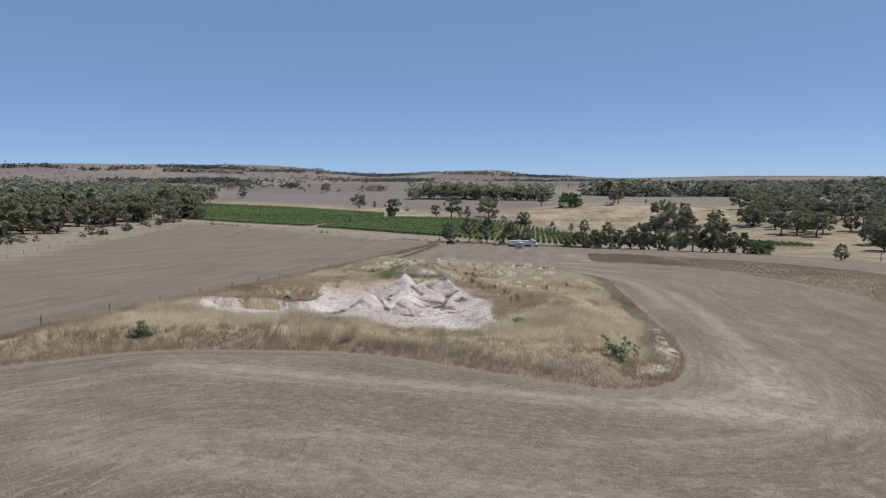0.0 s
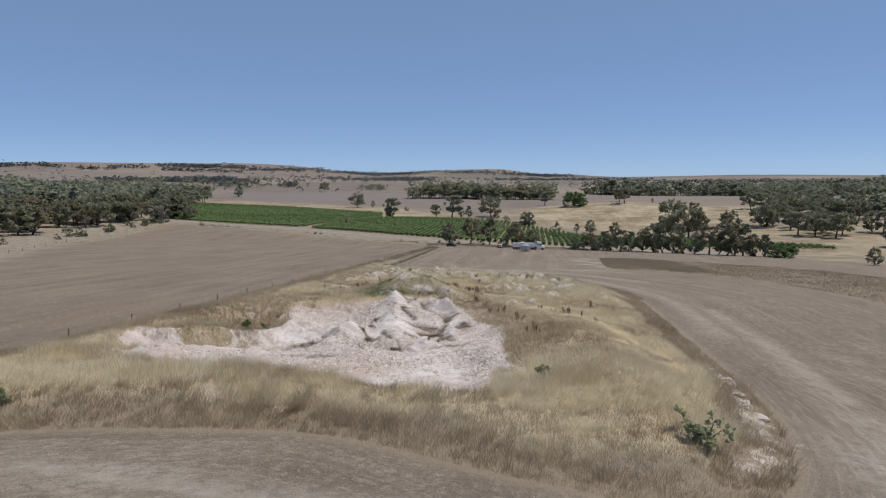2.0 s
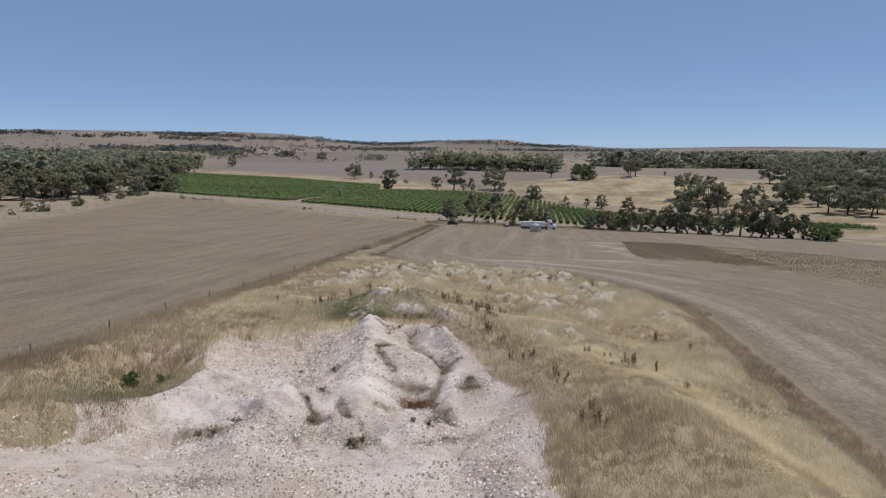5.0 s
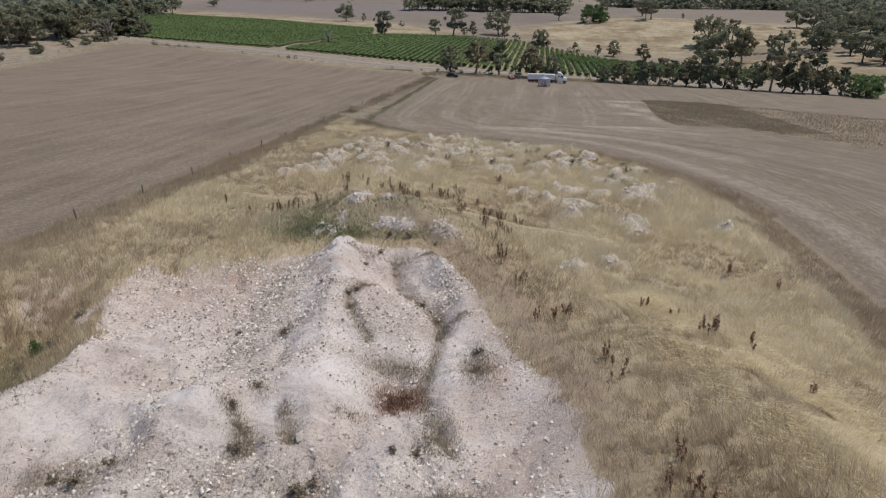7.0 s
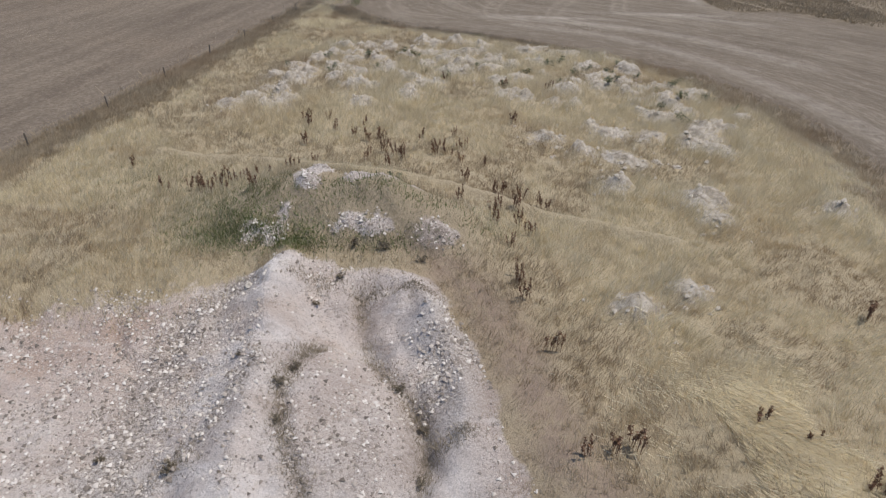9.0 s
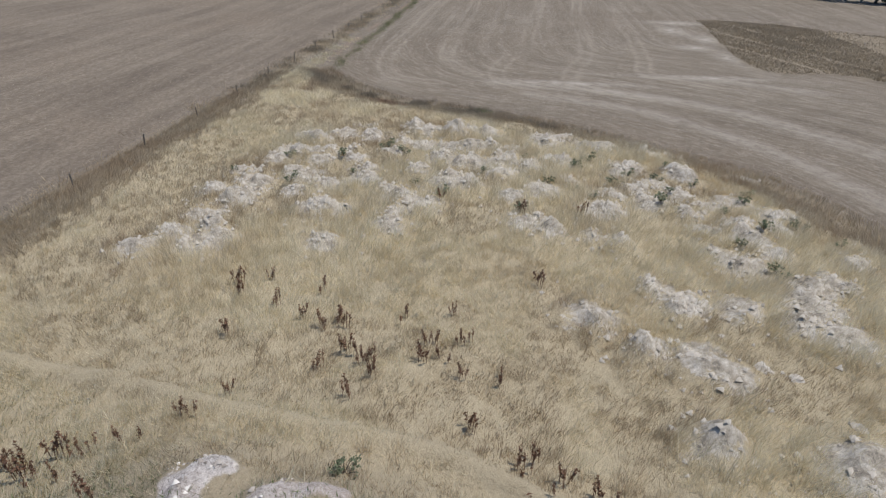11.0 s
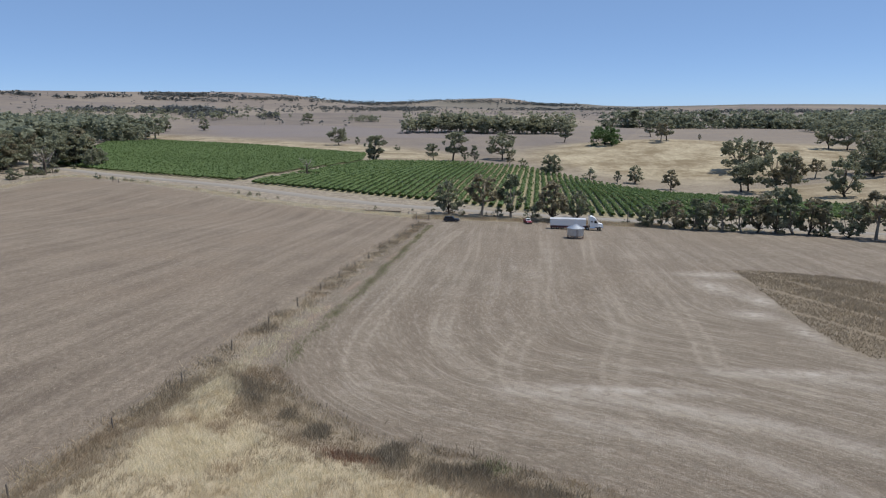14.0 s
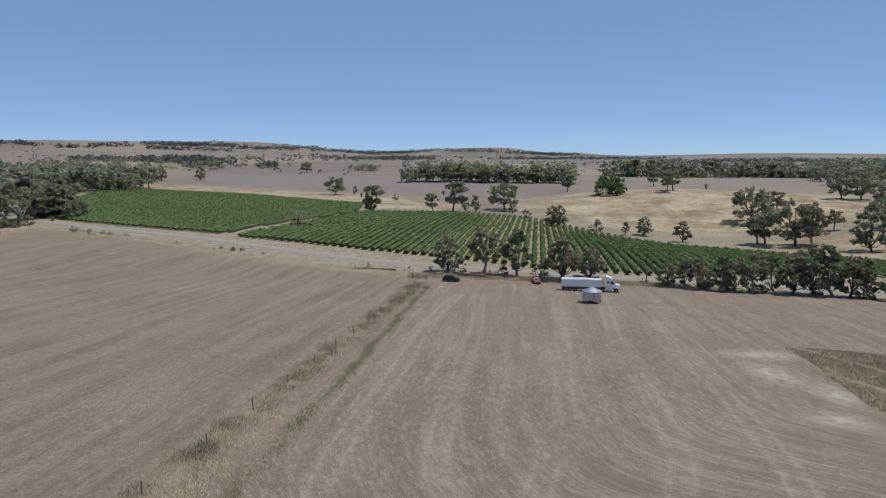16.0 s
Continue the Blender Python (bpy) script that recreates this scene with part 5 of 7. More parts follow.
for poly, label in ((VINE_A, "row of leafy green grapevines in the far block"), (VINE_B, "row of leafy green grapevines beside the road")):
    p = np.array(poly, float)
    offs = p @ VINE_SIDE
    for k, off in enumerate(np.arange(offs.min() + 1.5, offs.max(), 3.05)):
        s = np.arange((p @ VINE_DIR).min(), (p @ VINE_DIR).max(), 1.0)
        q = VINE_SIDE * off + VINE_DIR * s[:, None]
        ok = inside_dist(p, q[:, 0], q[:, 1]) > 0
        ok &= (q[:, 0] + 70) ** 2 + (q[:, 1] - 432) ** 2 > 30
        if ok.sum() < 6:
            continue
        idx = np.flatnonzero(ok)
        for run in np.split(idx, np.flatnonzero(np.diff(idx) > 1) + 1):
            if len(run) > 5:
                vine_row(q[run[0]], q[run[-1]], 1000 + k, label)


# ---- fences ----
POST_WOOD = plain("weathered_post_wood", (0.16, 0.138, 0.115), 0.9, 0, 0.3, 8)
WIRE = plain("fence_wire", (0.22, 0.21, 0.2), 0.5, 0.8)


def box(bm, lo, hi):
    vs = [bm.verts.new((x, y, z)) for x in (lo[0], hi[0]) for y in (lo[1], hi[1]) for z in (lo[2], hi[2])]
    for q in ((0, 1, 3, 2), (4, 6, 7, 5), (0, 4, 5, 1), (2, 3, 7, 6), (0, 2, 6, 4), (1, 5, 7, 3)):
        bm.faces.new([vs[i] for i in q])
    return vs


post_mesh = mesh_from("post", *tube([(0, 0, -0.3), (0.01, 0, 0.5), (0.0, 0.02, 1.12), (0.0, 0.02, 1.17)], [0.068, 0.062, 0.06, 0.04], 7), POST_WOOD)


def fence(label, spots):
    top = thing("fence", label, "fence", Matrix.Identity(4))
    ends = []
    for x, y in spots:
        ob = part("post", post_mesh, None, top)
        ob.matrix_basis = at(x, y, rt.uniform(0, 6), rt.uniform(0.9, 1.1)) @ Matrix.Rotation(rt.uniform(-0.07, 0.07), 4, "X")
        ends.append(ob.matrix_basis.translation.copy())
    for zz in (0.35, 0.7, 1.05):
        line = [q for a, b in zip(ends[:-1], ends[1:]) for q in (a + Vector((0, 0, zz)), (a + b) / 2 + Vector((0, 0, zz - 0.04)))] + [ends[-1] + Vector((0, 0, zz))]
        v, f = tube(line, [0.007] * len(line), 3)
        part("wire", mesh_from("wire", v, f, WIRE), None, top)
    return top


fence("wire fence on weathered posts between two harvested fields", [(fence_x(y), y) for y in np.arange(38.5, 316, 9.8)])
fence("roadside wire fence on short posts along the field", [tuple(p + (0, 3.5)) for p in rounded([(-158, 404), (-98, 370), (-66, 349), (-30, 333), (-13, 328)], False, 4)])
fence("wire fence beside the wood along the field", [tuple(p) for p in rounded([(-62, 0), (-106, 144), (-152, 270), (-173, 380), (-164, 402)], False, 9)])


# ---- things on the rise: dock stalks, bushes, stones ----
def dock(seed, stalks):
    r = np.random.default_rng(seed)
    top = thing("dock_weed", "dark brown dry dock stalks standing in golden grass", "weed", Matrix.Identity(4), "dock weeds")
    for k in range(stalks):
        bx, by = r.normal(0, 0.17, 2)
        h = r.uniform(0.55, 1.05)
        lx, ly = r.normal(0, 0.1, 2)
        stem = part("stem", mesh_from("stem", *tube([(bx, by, -0.1), (bx + lx * 0.4, by + ly * 0.4, h * 0.5), (bx + lx, by + ly, h)], [0.014, 0.011, 0.006], 4), DOCK), None, top)
        n = 44
        t = r.uniform(0.38, 1.0, n)
        c = np.stack([bx + lx * t, by + ly * t, h * t], 1) + r.normal(0, 0.028, (n, 3))
        d1, d2 = r.normal(0, 0.034, (n, 3)), r.normal(0, 0.034, (n, 3))
        part("seed_head", triangles("seed_head", np.stack([c - d1, c + d1, c + d2], 1), DOCK), None, stem)
    return top


DOCKS_A = [(-17.3, 118.6), (-14.7, 118.3), (-13.8, 118.5), (-12.8, 118.6), (-11.3, 130.3), (-6.3, 127.6), (-5.4, 127.7), (-3.9, 125.1), (-1, 126.6), (0.3, 124.5), (2.5, 118.8), (3.3, 117.3), (5.1, 118.3),
           (3.1, 109.9), (3.4, 108.1), (4.1, 104.8), (4.7, 99.1), (5.5, 99.5), (6.2, 99.6), (7.6, 94.5), (7.9, 93.7), (7.6, 92.8), (8.5, 86.5), (7.8, 84.9), (8.5, 84.3), (10.9, 100.7), (12.5, 100), (13.7, 97.9),
           (14.3, 97.9), (15.3, 96.1), (21.6, 106.2), (16, 91.5), (18.8, 108.2), (-20.8, 122.2), (-10.8, 126.9), (-7.6, 128.5), (-7, 131), (-8.9, 129.3), (-5.7, 128.4), (-6, 124.8), (-4.2, 125.5)]
DOCKS_B = [(-3.8, 124.1), (-2.6, 128.6), (-1.4, 126.8), (-1.4, 125.5), (-0.6, 125.5), (0.4, 126.8), (-0.1, 129), (-9.2, 122.4), (-10, 120.5), (-11.4, 119), (0.5, 121.2), (1.9, 124.4), (4.2, 132.1), (4, 141.3),
           (8.1, 141.6), (-1.2, 142.8), (-4.2, 122.6), (2.1, 119.2), (2.7, 119.6), (3.8, 118.9), (-5.2, 126.1), (-9.8, 131.7), (-11.5, 131.3), (-13.3, 117.5), (-14.5, 117.6), (-11, 116.1), (2.4, 116.6), (3.4, 116.9),
           (2.1, 115), (0.4, 115.8), (3.6, 115.1), (4, 114.3), (2.9, 112.6), (5.2, 117.9), (-15.6, 118.1), (-13.9, 117.2)]
dock_kinds = []
for i, (x, y) in enumerate(DOCKS_A + DOCKS_B):
    m = at(x, y, rt.uniform(0, 6.28), rt.uniform(0.8, 1.2))
    if i < 4:
        d = dock(60 + i, 3 + i)
        d.matrix_basis = m
        dock_kinds.append((d, m))
    else:
        d, first = dock_kinds[rt.choice([0, 0, 1, 1, 2, 3])]
        copy_thing(d, m @ Matrix.Diagonal((1 / d.scale[0],) * 3 + (1,)))


def small_bush(seed, leaf, n):
    r = np.random.default_rng(seed)
    top = thing("bush", "", "bush", Matrix.Identity(4))
    cs = [(r.normal(0, 0.25), r.normal(0, 0.25), r.uniform(0.15, 0.7)) for _ in range(9)]
    part("stem", mesh_from("stem", *joined([tube([(0, 0, -0.1), np.array(c) * 0.6, c], [0.03, 0.02, 0.008], 4) for c in cs]), BARK_DARK), None, top)
    part("leaves", triangles("leaves", leaf_cloud(r, cs, r.uniform(0.16, 0.3, 9), n, 0.07, 0.9), leaf), None, top)
    return top


for i, (x, y, s) in enumerate([(-6.3, 86.9, 0.75), (-5.8, 87.5, 0.5), (-9.3, 88.6, 0.5), (-9.6, 90.2, 0.35), (-14.9, 86.4, 0.6), (-13.6, 86.8, 0.5), (-16, 86.7, 0.5), (-6.3, 103.4, 0.4), (-6.6, 102.2, 0.4), (-6.2, 100.4, 0.35), (-2.1, 103.3, 0.4),
                               (-1, 101.2, 0.4), (-1, 98.6, 0.35), (1.2, 97, 0.45), (1.0, 95.4, 0.4), (-9.7, 98.9, 0.45), (-9.3, 92.5, 0.35), (-10.1, 91, 0.4), (-5.4, 109.4, 0.4), (-6.2, 107.5, 0.3), (-8.5, 103.6, 0.25), (-12.6, 99.6, 0.3), (-3.4, 111.4, 0.5), (-5, 111.6, 0.45), (-1.6, 110.8, 0.45), (-2.6, 88.6, 0.35), (-1.6, 88.9, 0.4), (-22.6, 98, 0.6), (-23.4, 96, 0.7), (-22.4, 100.5, 0.5)]):
    if i < 2:
        b = small_bush(84 + i, PIT_WEED, 420)
        b.matrix_basis = at(x, y, i * 2.0, s)
        if i == 0:
            dry_a = b
    else:
        b = copy_thing(dry_a if i % 2 else dry_b, at(x, y, i * 2.0, s / (dry_a if i % 2 else dry_b).scale[0]))
    if i == 1:
        dry_b = b
    tagged(b, "low dry brown shrub in a gully of the pit", "bush", "dry pit shrubs")
bushes = [small_bush(80, BUSH_LEAF, 820), small_bush(81, GREEN_LEAF, 600), small_bush(82, SHRUB_LEAF, 260), small_bush(85, BUSH_LEAF, 430)]
used = set()
for k, x, y, s, label in [(0, -28.0, 57.5, 1.6, "dark green bush in the grass strip"), (3, 14.4, 54.9, 2.2, "sparse grey-green bush at the foot of the rise"), (0, 7, 67.3, 1.2, "small green bush in golden grass"),
                          (2, -3.6, 117.4, 0.8, "small green bush on the mound's crest"), (1, -25, 95.8, 1.35, "green bush in the hollow beside the pit"), (1, -23.5, 97.6, 0.8, "green bush in the hollow beside the pit")] + \
        [(2, x, y, 0.55 + 0.2 * (i % 3), "low grey-green bush among pale spoil heaps") for i, (x, y) in enumerate(
            [(-16.7, 147.2), (-13.2, 150.4), (-9.1, 150.6), (-3.2, 145.8), (-1.1, 143.7), (9.2, 151.5), (8.7, 146.8), (12.9, 149.4), (13.9, 144), (17.7, 148.5), (18.2, 143.4), (4.1, 142.2), (9.5, 144.8),
             (-4.5, 152.4), (18.2, 134.9), (24.1, 139.2), (21.2, 147), (19.6, 140.3), (15.2, 146.2), (6.6, 147.2), (11.5, 147.8), (16.2, 151.3), (14.8, 148.6), (10.6, 153.4), (5.2, 153.1), (20.2, 145.2), (22.4, 141.6), (-7.9, 147.6), (-11.9, 145.4), (-6.1, 155.2), (1.8, 148.6), (17.4, 138.4)])]:
    b = bushes[k]
    if k in used:
        b = copy_thing(b, at(x, y, rt.uniform(0, 6.28), s / b.scale[0]))
    else:
        used.add(k)
        b.matrix_basis = at(x, y, 0.5, s)
    tagged(b, label, "bush")

STONE = Mat("pale_stone", 0.9, 0, 0.2)
STONE.color(STONE.mix(STONE.noise(2.5, 6, 0.7), (0.305, 0.266, 0.225), (0.60, 0.55, 0.485)))
STONE.bump(STONE.noise(12, 5), 0.6, 0.03)
PEBBLE = Mat("mixed_pebbles", 0.9, 0, 0.2)
PEBBLE.color(PEBBLE.ramp(PEBBLE.node("ShaderNodeNewGeometry").outputs["Random Per Island"], (0.0, (0.15, 0.128, 0.112)), (0.25, (0.30, 0.262, 0.23)), (0.6, (0.50, 0.45, 0.41)), (1.0, (0.72, 0.68, 0.645))))


def stone_shape(seed):
    r = np.random.default_rng(seed)
    bm = bmesh.new()
    bmesh.ops.create_icosphere(bm, subdivisions=2, radius=1)
    for v in bm.verts:
        n = noise.noise(v.co * 1.3 + Vector((seed, 0, 0))) * 0.45 + noise.noise(v.co * 3 + Vector((0, seed, 0))) * 0.18
        v.co = v.co * (1 + n)
        v.co.z *= 0.55
        v.co.x *= 1.25
    me = bpy.data.meshes.new("boulder")
    bm.to_mesh(me)
    bm.free()
    me.materials.append(STONE.m)
    return me


stone_meshes = [stone_shape(s) for s in range(5)]
for i, (x, y, s) in enumerate([(15.2, 125.6, 0.5), (13.9, 126.1, 0.7), (-3.9, 160.1, 0.42), (-4.4, 156.4, 0.35), (12.2, 110, 0.5), (22.4, 71.6, 1.25), (22.7, 73.6, 0.9), (21.7, 68.2, 1.0), (21.6, 66.2, 0.7), (21.5, 63.6, 0.9), (21, 64.9, 0.6), (20.6, 60.7, 0.7), (19.4, 57.6, 0.6), (22.9, 76, 0.8), (21.9, 70, 0.8),
                               (18.8, 56, 0.45), (-9.3, 108.2, 0.35), (0.4, 116.8, 0.45), (-8.2, 157.6, 0.4), (10.8, 126.6, 0.5), (17.8, 129.8, 0.55), (16.3, 122.5, 0.55), (12.4, 151.2, 0.45), (8, 158.6, 0.5), (-2.1, 94.9, 0.28),
                               (-13.6, 156, 0.3), (2.2, 84.5, 0.25), (-9.2, 90.7, 0.35), (-6.6, 89.2, 0.4), (-5.9, 89.4, 0.3)]):
    ob = tagged(new("boulder", stone_meshes[i % 5]), "pale weathered boulder lying on clay and dry grass", "rock", "boulders")
    ob.matrix_basis = at(x, y, i * 1.3, s * 0.62, sink=0.1 * s)


def rubble(name, label, xs, ys, sizes, material, seed):
    """Many small broken stones as one object."""
    r = np.random.default_rng(seed)
    z = surface(xs, ys)
    base = np.array([[1, 0, 0], [-0.5, 0.87, 0], [-0.5, -0.87, 0], [0, 0, 0.9], [0, 0, -0.6]])
    tri = np.array([[0, 1, 3], [1, 2, 3], [2, 0, 3]])
    n = len(xs)
    p = base[None] * r.uniform(0.6, 1.3, (n, 5, 3)) * sizes[:, None, None]
    a = r.uniform(0, 6.28, n)
    c, s = np.cos(a)[:, None], np.sin(a)[:, None]
    q = np.stack([p[..., 0] * c - p[..., 1] * s + xs[:, None], p[..., 0] * s + p[..., 1] * c + ys[:, None], p[..., 2] + (z + sizes * 0.25)[:, None]], -1)
    me = bpy.data.meshes.new(name)
    me.vertices.add(n * 5)
    me.vertices.foreach_set("co", q.astype(np.float32).reshape(-1))
    ix = (tri[None] + (np.arange(n) * 5)[:, None, None]).reshape(-1).astype(np.int32)
    me.loops.add(len(ix))
    me.loops.foreach_set("vertex_index", ix)
    me.polygons.add(len(ix) // 3)
    me.polygons.foreach_set("loop_start", np.arange(0, len(ix), 3, dtype=np.int32))
    me.update(calc_edges=True)
    me.materials.append(material)
    return tagged(new(name, me), label, "stones", kind="stuff")


r = np.random.default_rng(7)
q = r.uniform((-31, 64), (7, 117), (240000, 2))
ok = (from_grid(pit, q[:, 0], q[:, 1]) > 0.3) | (crest_clay(q[:, 0], q[:, 1]) > 0.3)
gr = np.clip(from_grid(masks["gravel"], q[:, 0], q[:, 1]), 0, 1) - 0.6 * np.clip(from_grid(masks["white"], q[:, 0], q[:, 1]), 0, 1)
ok &= 0.8 * lumps(q[:, 0], q[:, 1], 3.5, 71) + 0.6 * lumps(q[:, 0], q[:, 1], 1.2, 72) + r.uniform(-0.7, 0.7, len(q)) + 0.9 * gr > 0.15
q = q[ok]
rubble("rubble", "scattered pale clay rubble on the pit floor", q[:, 0], q[:, 1], 0.02 + (0.105 + 0.03 * np.clip(gr[ok], 0, 1)) * r.uniform(0, 1, len(q)) ** 5.5, PEBBLE.m, 8)
xs, ys = [], []
for hx, hy, hr, hh in HEAPS:
    k = 75
    xs.append(hx + r.normal(0, hr * 0.85, k)), ys.append(hy + r.normal(0, hr * 0.85, k))
xs, ys = np.concatenate(xs), np.concatenate(ys)
rubble("rubble", "broken pale stones on old spoil heaps", xs, ys, 0.03 + 0.2 * r.uniform(0, 1, len(xs)) ** 4, STONE.m, 9)


# ---- tall dry grass ----
def blades(name, label, x, y, tall, wide, lean_x, lean_y, material, seed, category="grass"):
    r = np.random.default_rng(seed)
    n = len(x)
    z = surface(x, y)
    a = r.uniform(0, math.pi, n)
    w = wide * r.uniform(0.6, 1.4, n) * 0.5
    dx, dy = np.cos(a) * w, np.sin(a) * w
    tx, ty = x + lean_x + r.normal(0, 0.42, n) * tall, y + lean_y + r.normal(0, 0.42, n) * tall
    co = np.stack([np.stack([x - dx, y - dy, z - 0.05], 1), np.stack([x + dx, y + dy, z - 0.05], 1), np.stack([tx, ty, z + tall], 1)], 1)
    return tagged(new(name, triangles(name, co, material)), label, category, kind="stuff")


def tufted(r, n, lo, hi, per=14, spread_m=0.22):
    """Points gathered in tufts inside a rectangle."""
    c = r.uniform(lo, hi, (n // per, 2))
    return np.repeat(c, per, 0) + r.normal(0, spread_m, (n // per * per, 2))


r = np.random.default_rng(21)
p = tufted(r, 2000000, (-42, 40), (32, 191), 16, 0.15)
isl_d, pit_d = from_grid(isl, p[:, 0], p[:, 1]), from_grid(pit_rag, p[:, 0], p[:, 1])
pit_d = pit_d - 3.4 * step(lumps(p[:, 0], p[:, 1], 3.6, 88) + 0.6 * lumps(p[:, 0], p[:, 1], 1.3, 89), 0.05, 0.6) * np.maximum(1 - step(p[:, 1], 70, 78), step(-p[:, 0], 18, 23))
ok = ((isl_d > -0.6) | ((isl_d > -2.4) & (p[:, 1] > 128) & (p[:, 0] > fence_x(p[:, 1]) + 2) & (r.uniform(0, 1, len(p)) < 0.6))) & (pit_d + (0.55 + 1.2 * step(p[:, 1], 100, 105) * step(-p[:, 0], 9, 13)) * r.normal(0, 0.7, len(p)) < 0.3)
p, isl_d, pit_d = p[ok], isl_d[ok], pit_d[ok]
heap = from_grid(masks["pale"], p[:, 0], p[:, 1]) + 0.35 * lumps(p[:, 0], p[:, 1], 0.9, 54)
bare_clay = np.clip(from_grid(masks["soil"], p[:, 0], p[:, 1]) * 1.5, 0, 1) * (p[:, 1] > 110) * (p[:, 0] > -12) * (p[:, 0] < 2)
keep = (r.uniform(0, 1, len(p)) > np.clip(heap * 1.45, 0, 0.95)) & (r.uniform(0, 1, len(p)) > bare_clay) & (r.uniform(0, 1, len(p)) > 0.5 * from_grid(masks["bank"], p[:, 0], p[:, 1])) & (r.uniform(0, 1, len(p)) > 0.62 * np.exp(-((p[:, 0] + 4.2) / 4.8) ** 4 - ((p[:, 1] - 113.6) / 2.9) ** 4))
p, isl_d, pit_d = p[keep], isl_d[keep], pit_d[keep]
patch = lumps(p[:, 0], p[:, 1], 7, 51) + 0.7 * lumps(p[:, 0], p[:, 1], 2.4, 52)
edge = isl_d + 1.2 * lumps(p[:, 0], p[:, 1], 4, 53)
is_brown = (edge < 2.8 + 2.4 * (p[:, 0] < -16) * (p[:, 1] < 176) + 1.9 * (p[:, 1] > 140) * (p[:, 0] > -18)) | ((pit_d > -5.5) & (p[:, 0] > -2) & (p[:, 1] > 74) & (r.uniform(0, 1, len(p)) < np.where(pit_d > -3, 0.97, 0.75))) | ((np.exp(-((p[:, 0] - 10) / 6) ** 2 - ((p[:, 1] - 86) / 15) ** 2) > r.uniform(0.15, 1.35, len(p)))) | ((patch < -0.35) & (r.uniform(0, 1, len(p)) < 0.7)) | ((p[:, 0] < -19) & (p[:, 1] > 80) & (p[:, 1] < 110) & (r.uniform(0, 1, len(p)) < 0.8))
green = (np.exp(-((p[:, 0] + 11) / 4.0) ** 2 - ((p[:, 1] - 114.5) / 3) ** 2) + 1.0 * np.exp(-((p[:, 0] + 3.8) / 4.6) ** 2 - ((p[:, 1] - 113.6) / 2.6) ** 2) + np.exp(-((p[:, 0] + 24) / 3) ** 2 - ((p[:, 1] - 93) / 4) ** 2)
         + 0.55 * np.exp(-((p[:, 0] + 18) / 6) ** 2 - ((p[:, 1] - 120) / 6) ** 2)) > r.uniform(0.25, 1.1, len(p))
tall = r.uniform(0.2, 0.6, len(p)) * (1 + 0.35 * patch)
tall = np.clip(tall, 0.12, 0.9)
hp = from_grid(masks["pale"], p[:, 0], p[:, 1])
tall *= 1 + 0.8 * (hp > 0.08) * (hp < 0.5)
tall *= 1 + 0.7 * step(-pit_d, -1, 0.5) * (1 - step(-pit_d, 4, 6)) * (p[:, 1] < 72)
tall *= 1 + 0.6 * step(isl_d, 0.4, 1.2) * (1 - step(isl_d, 3, 4.5)) * (p[:, 1] < 62) * step(p[:, 0], -18, -13) * (1 - step(p[:, 0], 7, 10))
lodged = np.exp(-(line_dist(SWATHE, p[:, 0], p[:, 1]) / 1.6) ** 2) * step(lumps(p[:, 0], p[:, 1], 3, 64), -0.5, 0.2)
tall *= (1 - 0.55 * lodged) * (1 - 0.75 * np.exp(-((line_dist(BUND, p[:, 0], p[:, 1]) - 0.1) / 0.4) ** 2))
flow = lumps(p[:, 0], p[:, 1], 9, 61) * 2.6 + 0.5
flow += r.normal(0, 0.7, len(p)) * (1 - 0.7 * lodged)
lx, ly = np.cos(flow) * tall * (0.4 + 1.6 * lodged), np.sin(flow) * tall * (0.4 + 1.6 * lodged)
for name, label, sel, mat in (("dry_grass", "tall golden dry grass over the rise", ~is_brown & ~green, GOLD_GRASS), ("dry_grass", "brown dry grass along the edge of the rise", is_brown & ~green, BROWN_GRASS),
                              ("weedy_grass", "green weedy grass around the mound's crest", green, GREEN_GRASS)):
    blades(name, label, p[sel, 0], p[sel, 1], tall[sel] * (0.6 if mat is GREEN_GRASS else 1), 0.023, lx[sel], ly[sel], mat, 22)

q = np.concatenate([r.normal((a, b), (c, d), (k, 2)) for a, b, c, d, k in ((-9.8, 112.2, 1.5, 0.7, 1300), (-7.6, 113.8, 1.0, 0.6, 250), (-2.2, 114.1, 1.9, 0.6, 500), (-5.3, 114.7, 1.5, 0.6, 400), (-8.2, 111.3, 0.8, 0.4, 500),
                                                                         (-3.8, 111.8, 1.8, 0.4, 800), (-11.8, 114, 2.0, 1.1, 900), (-11.6, 112.6, 1.6, 0.8, 2800), (-7.6, 111.8, 0.8, 0.5, 900), (1.4, 113.6, 0.8, 0.5, 200), (-24.3, 93, 1.8, 3.2, 5200), (-27, 88, 2.5, 2.0, 1600))])
q = q[from_grid(masks["pale"], q[:, 0], q[:, 1]) + r.uniform(-0.15, 0.15, len(q)) < 0.55]
n = len(q)
blades("weedy_grass", "low green weeds between rubble on the crest", q[:, 0], q[:, 1], r.uniform(0.08, 0.28, n), 0.045, r.normal(0, 0.1, n), r.normal(0, 0.1, n), GREEN_WEED, 31)

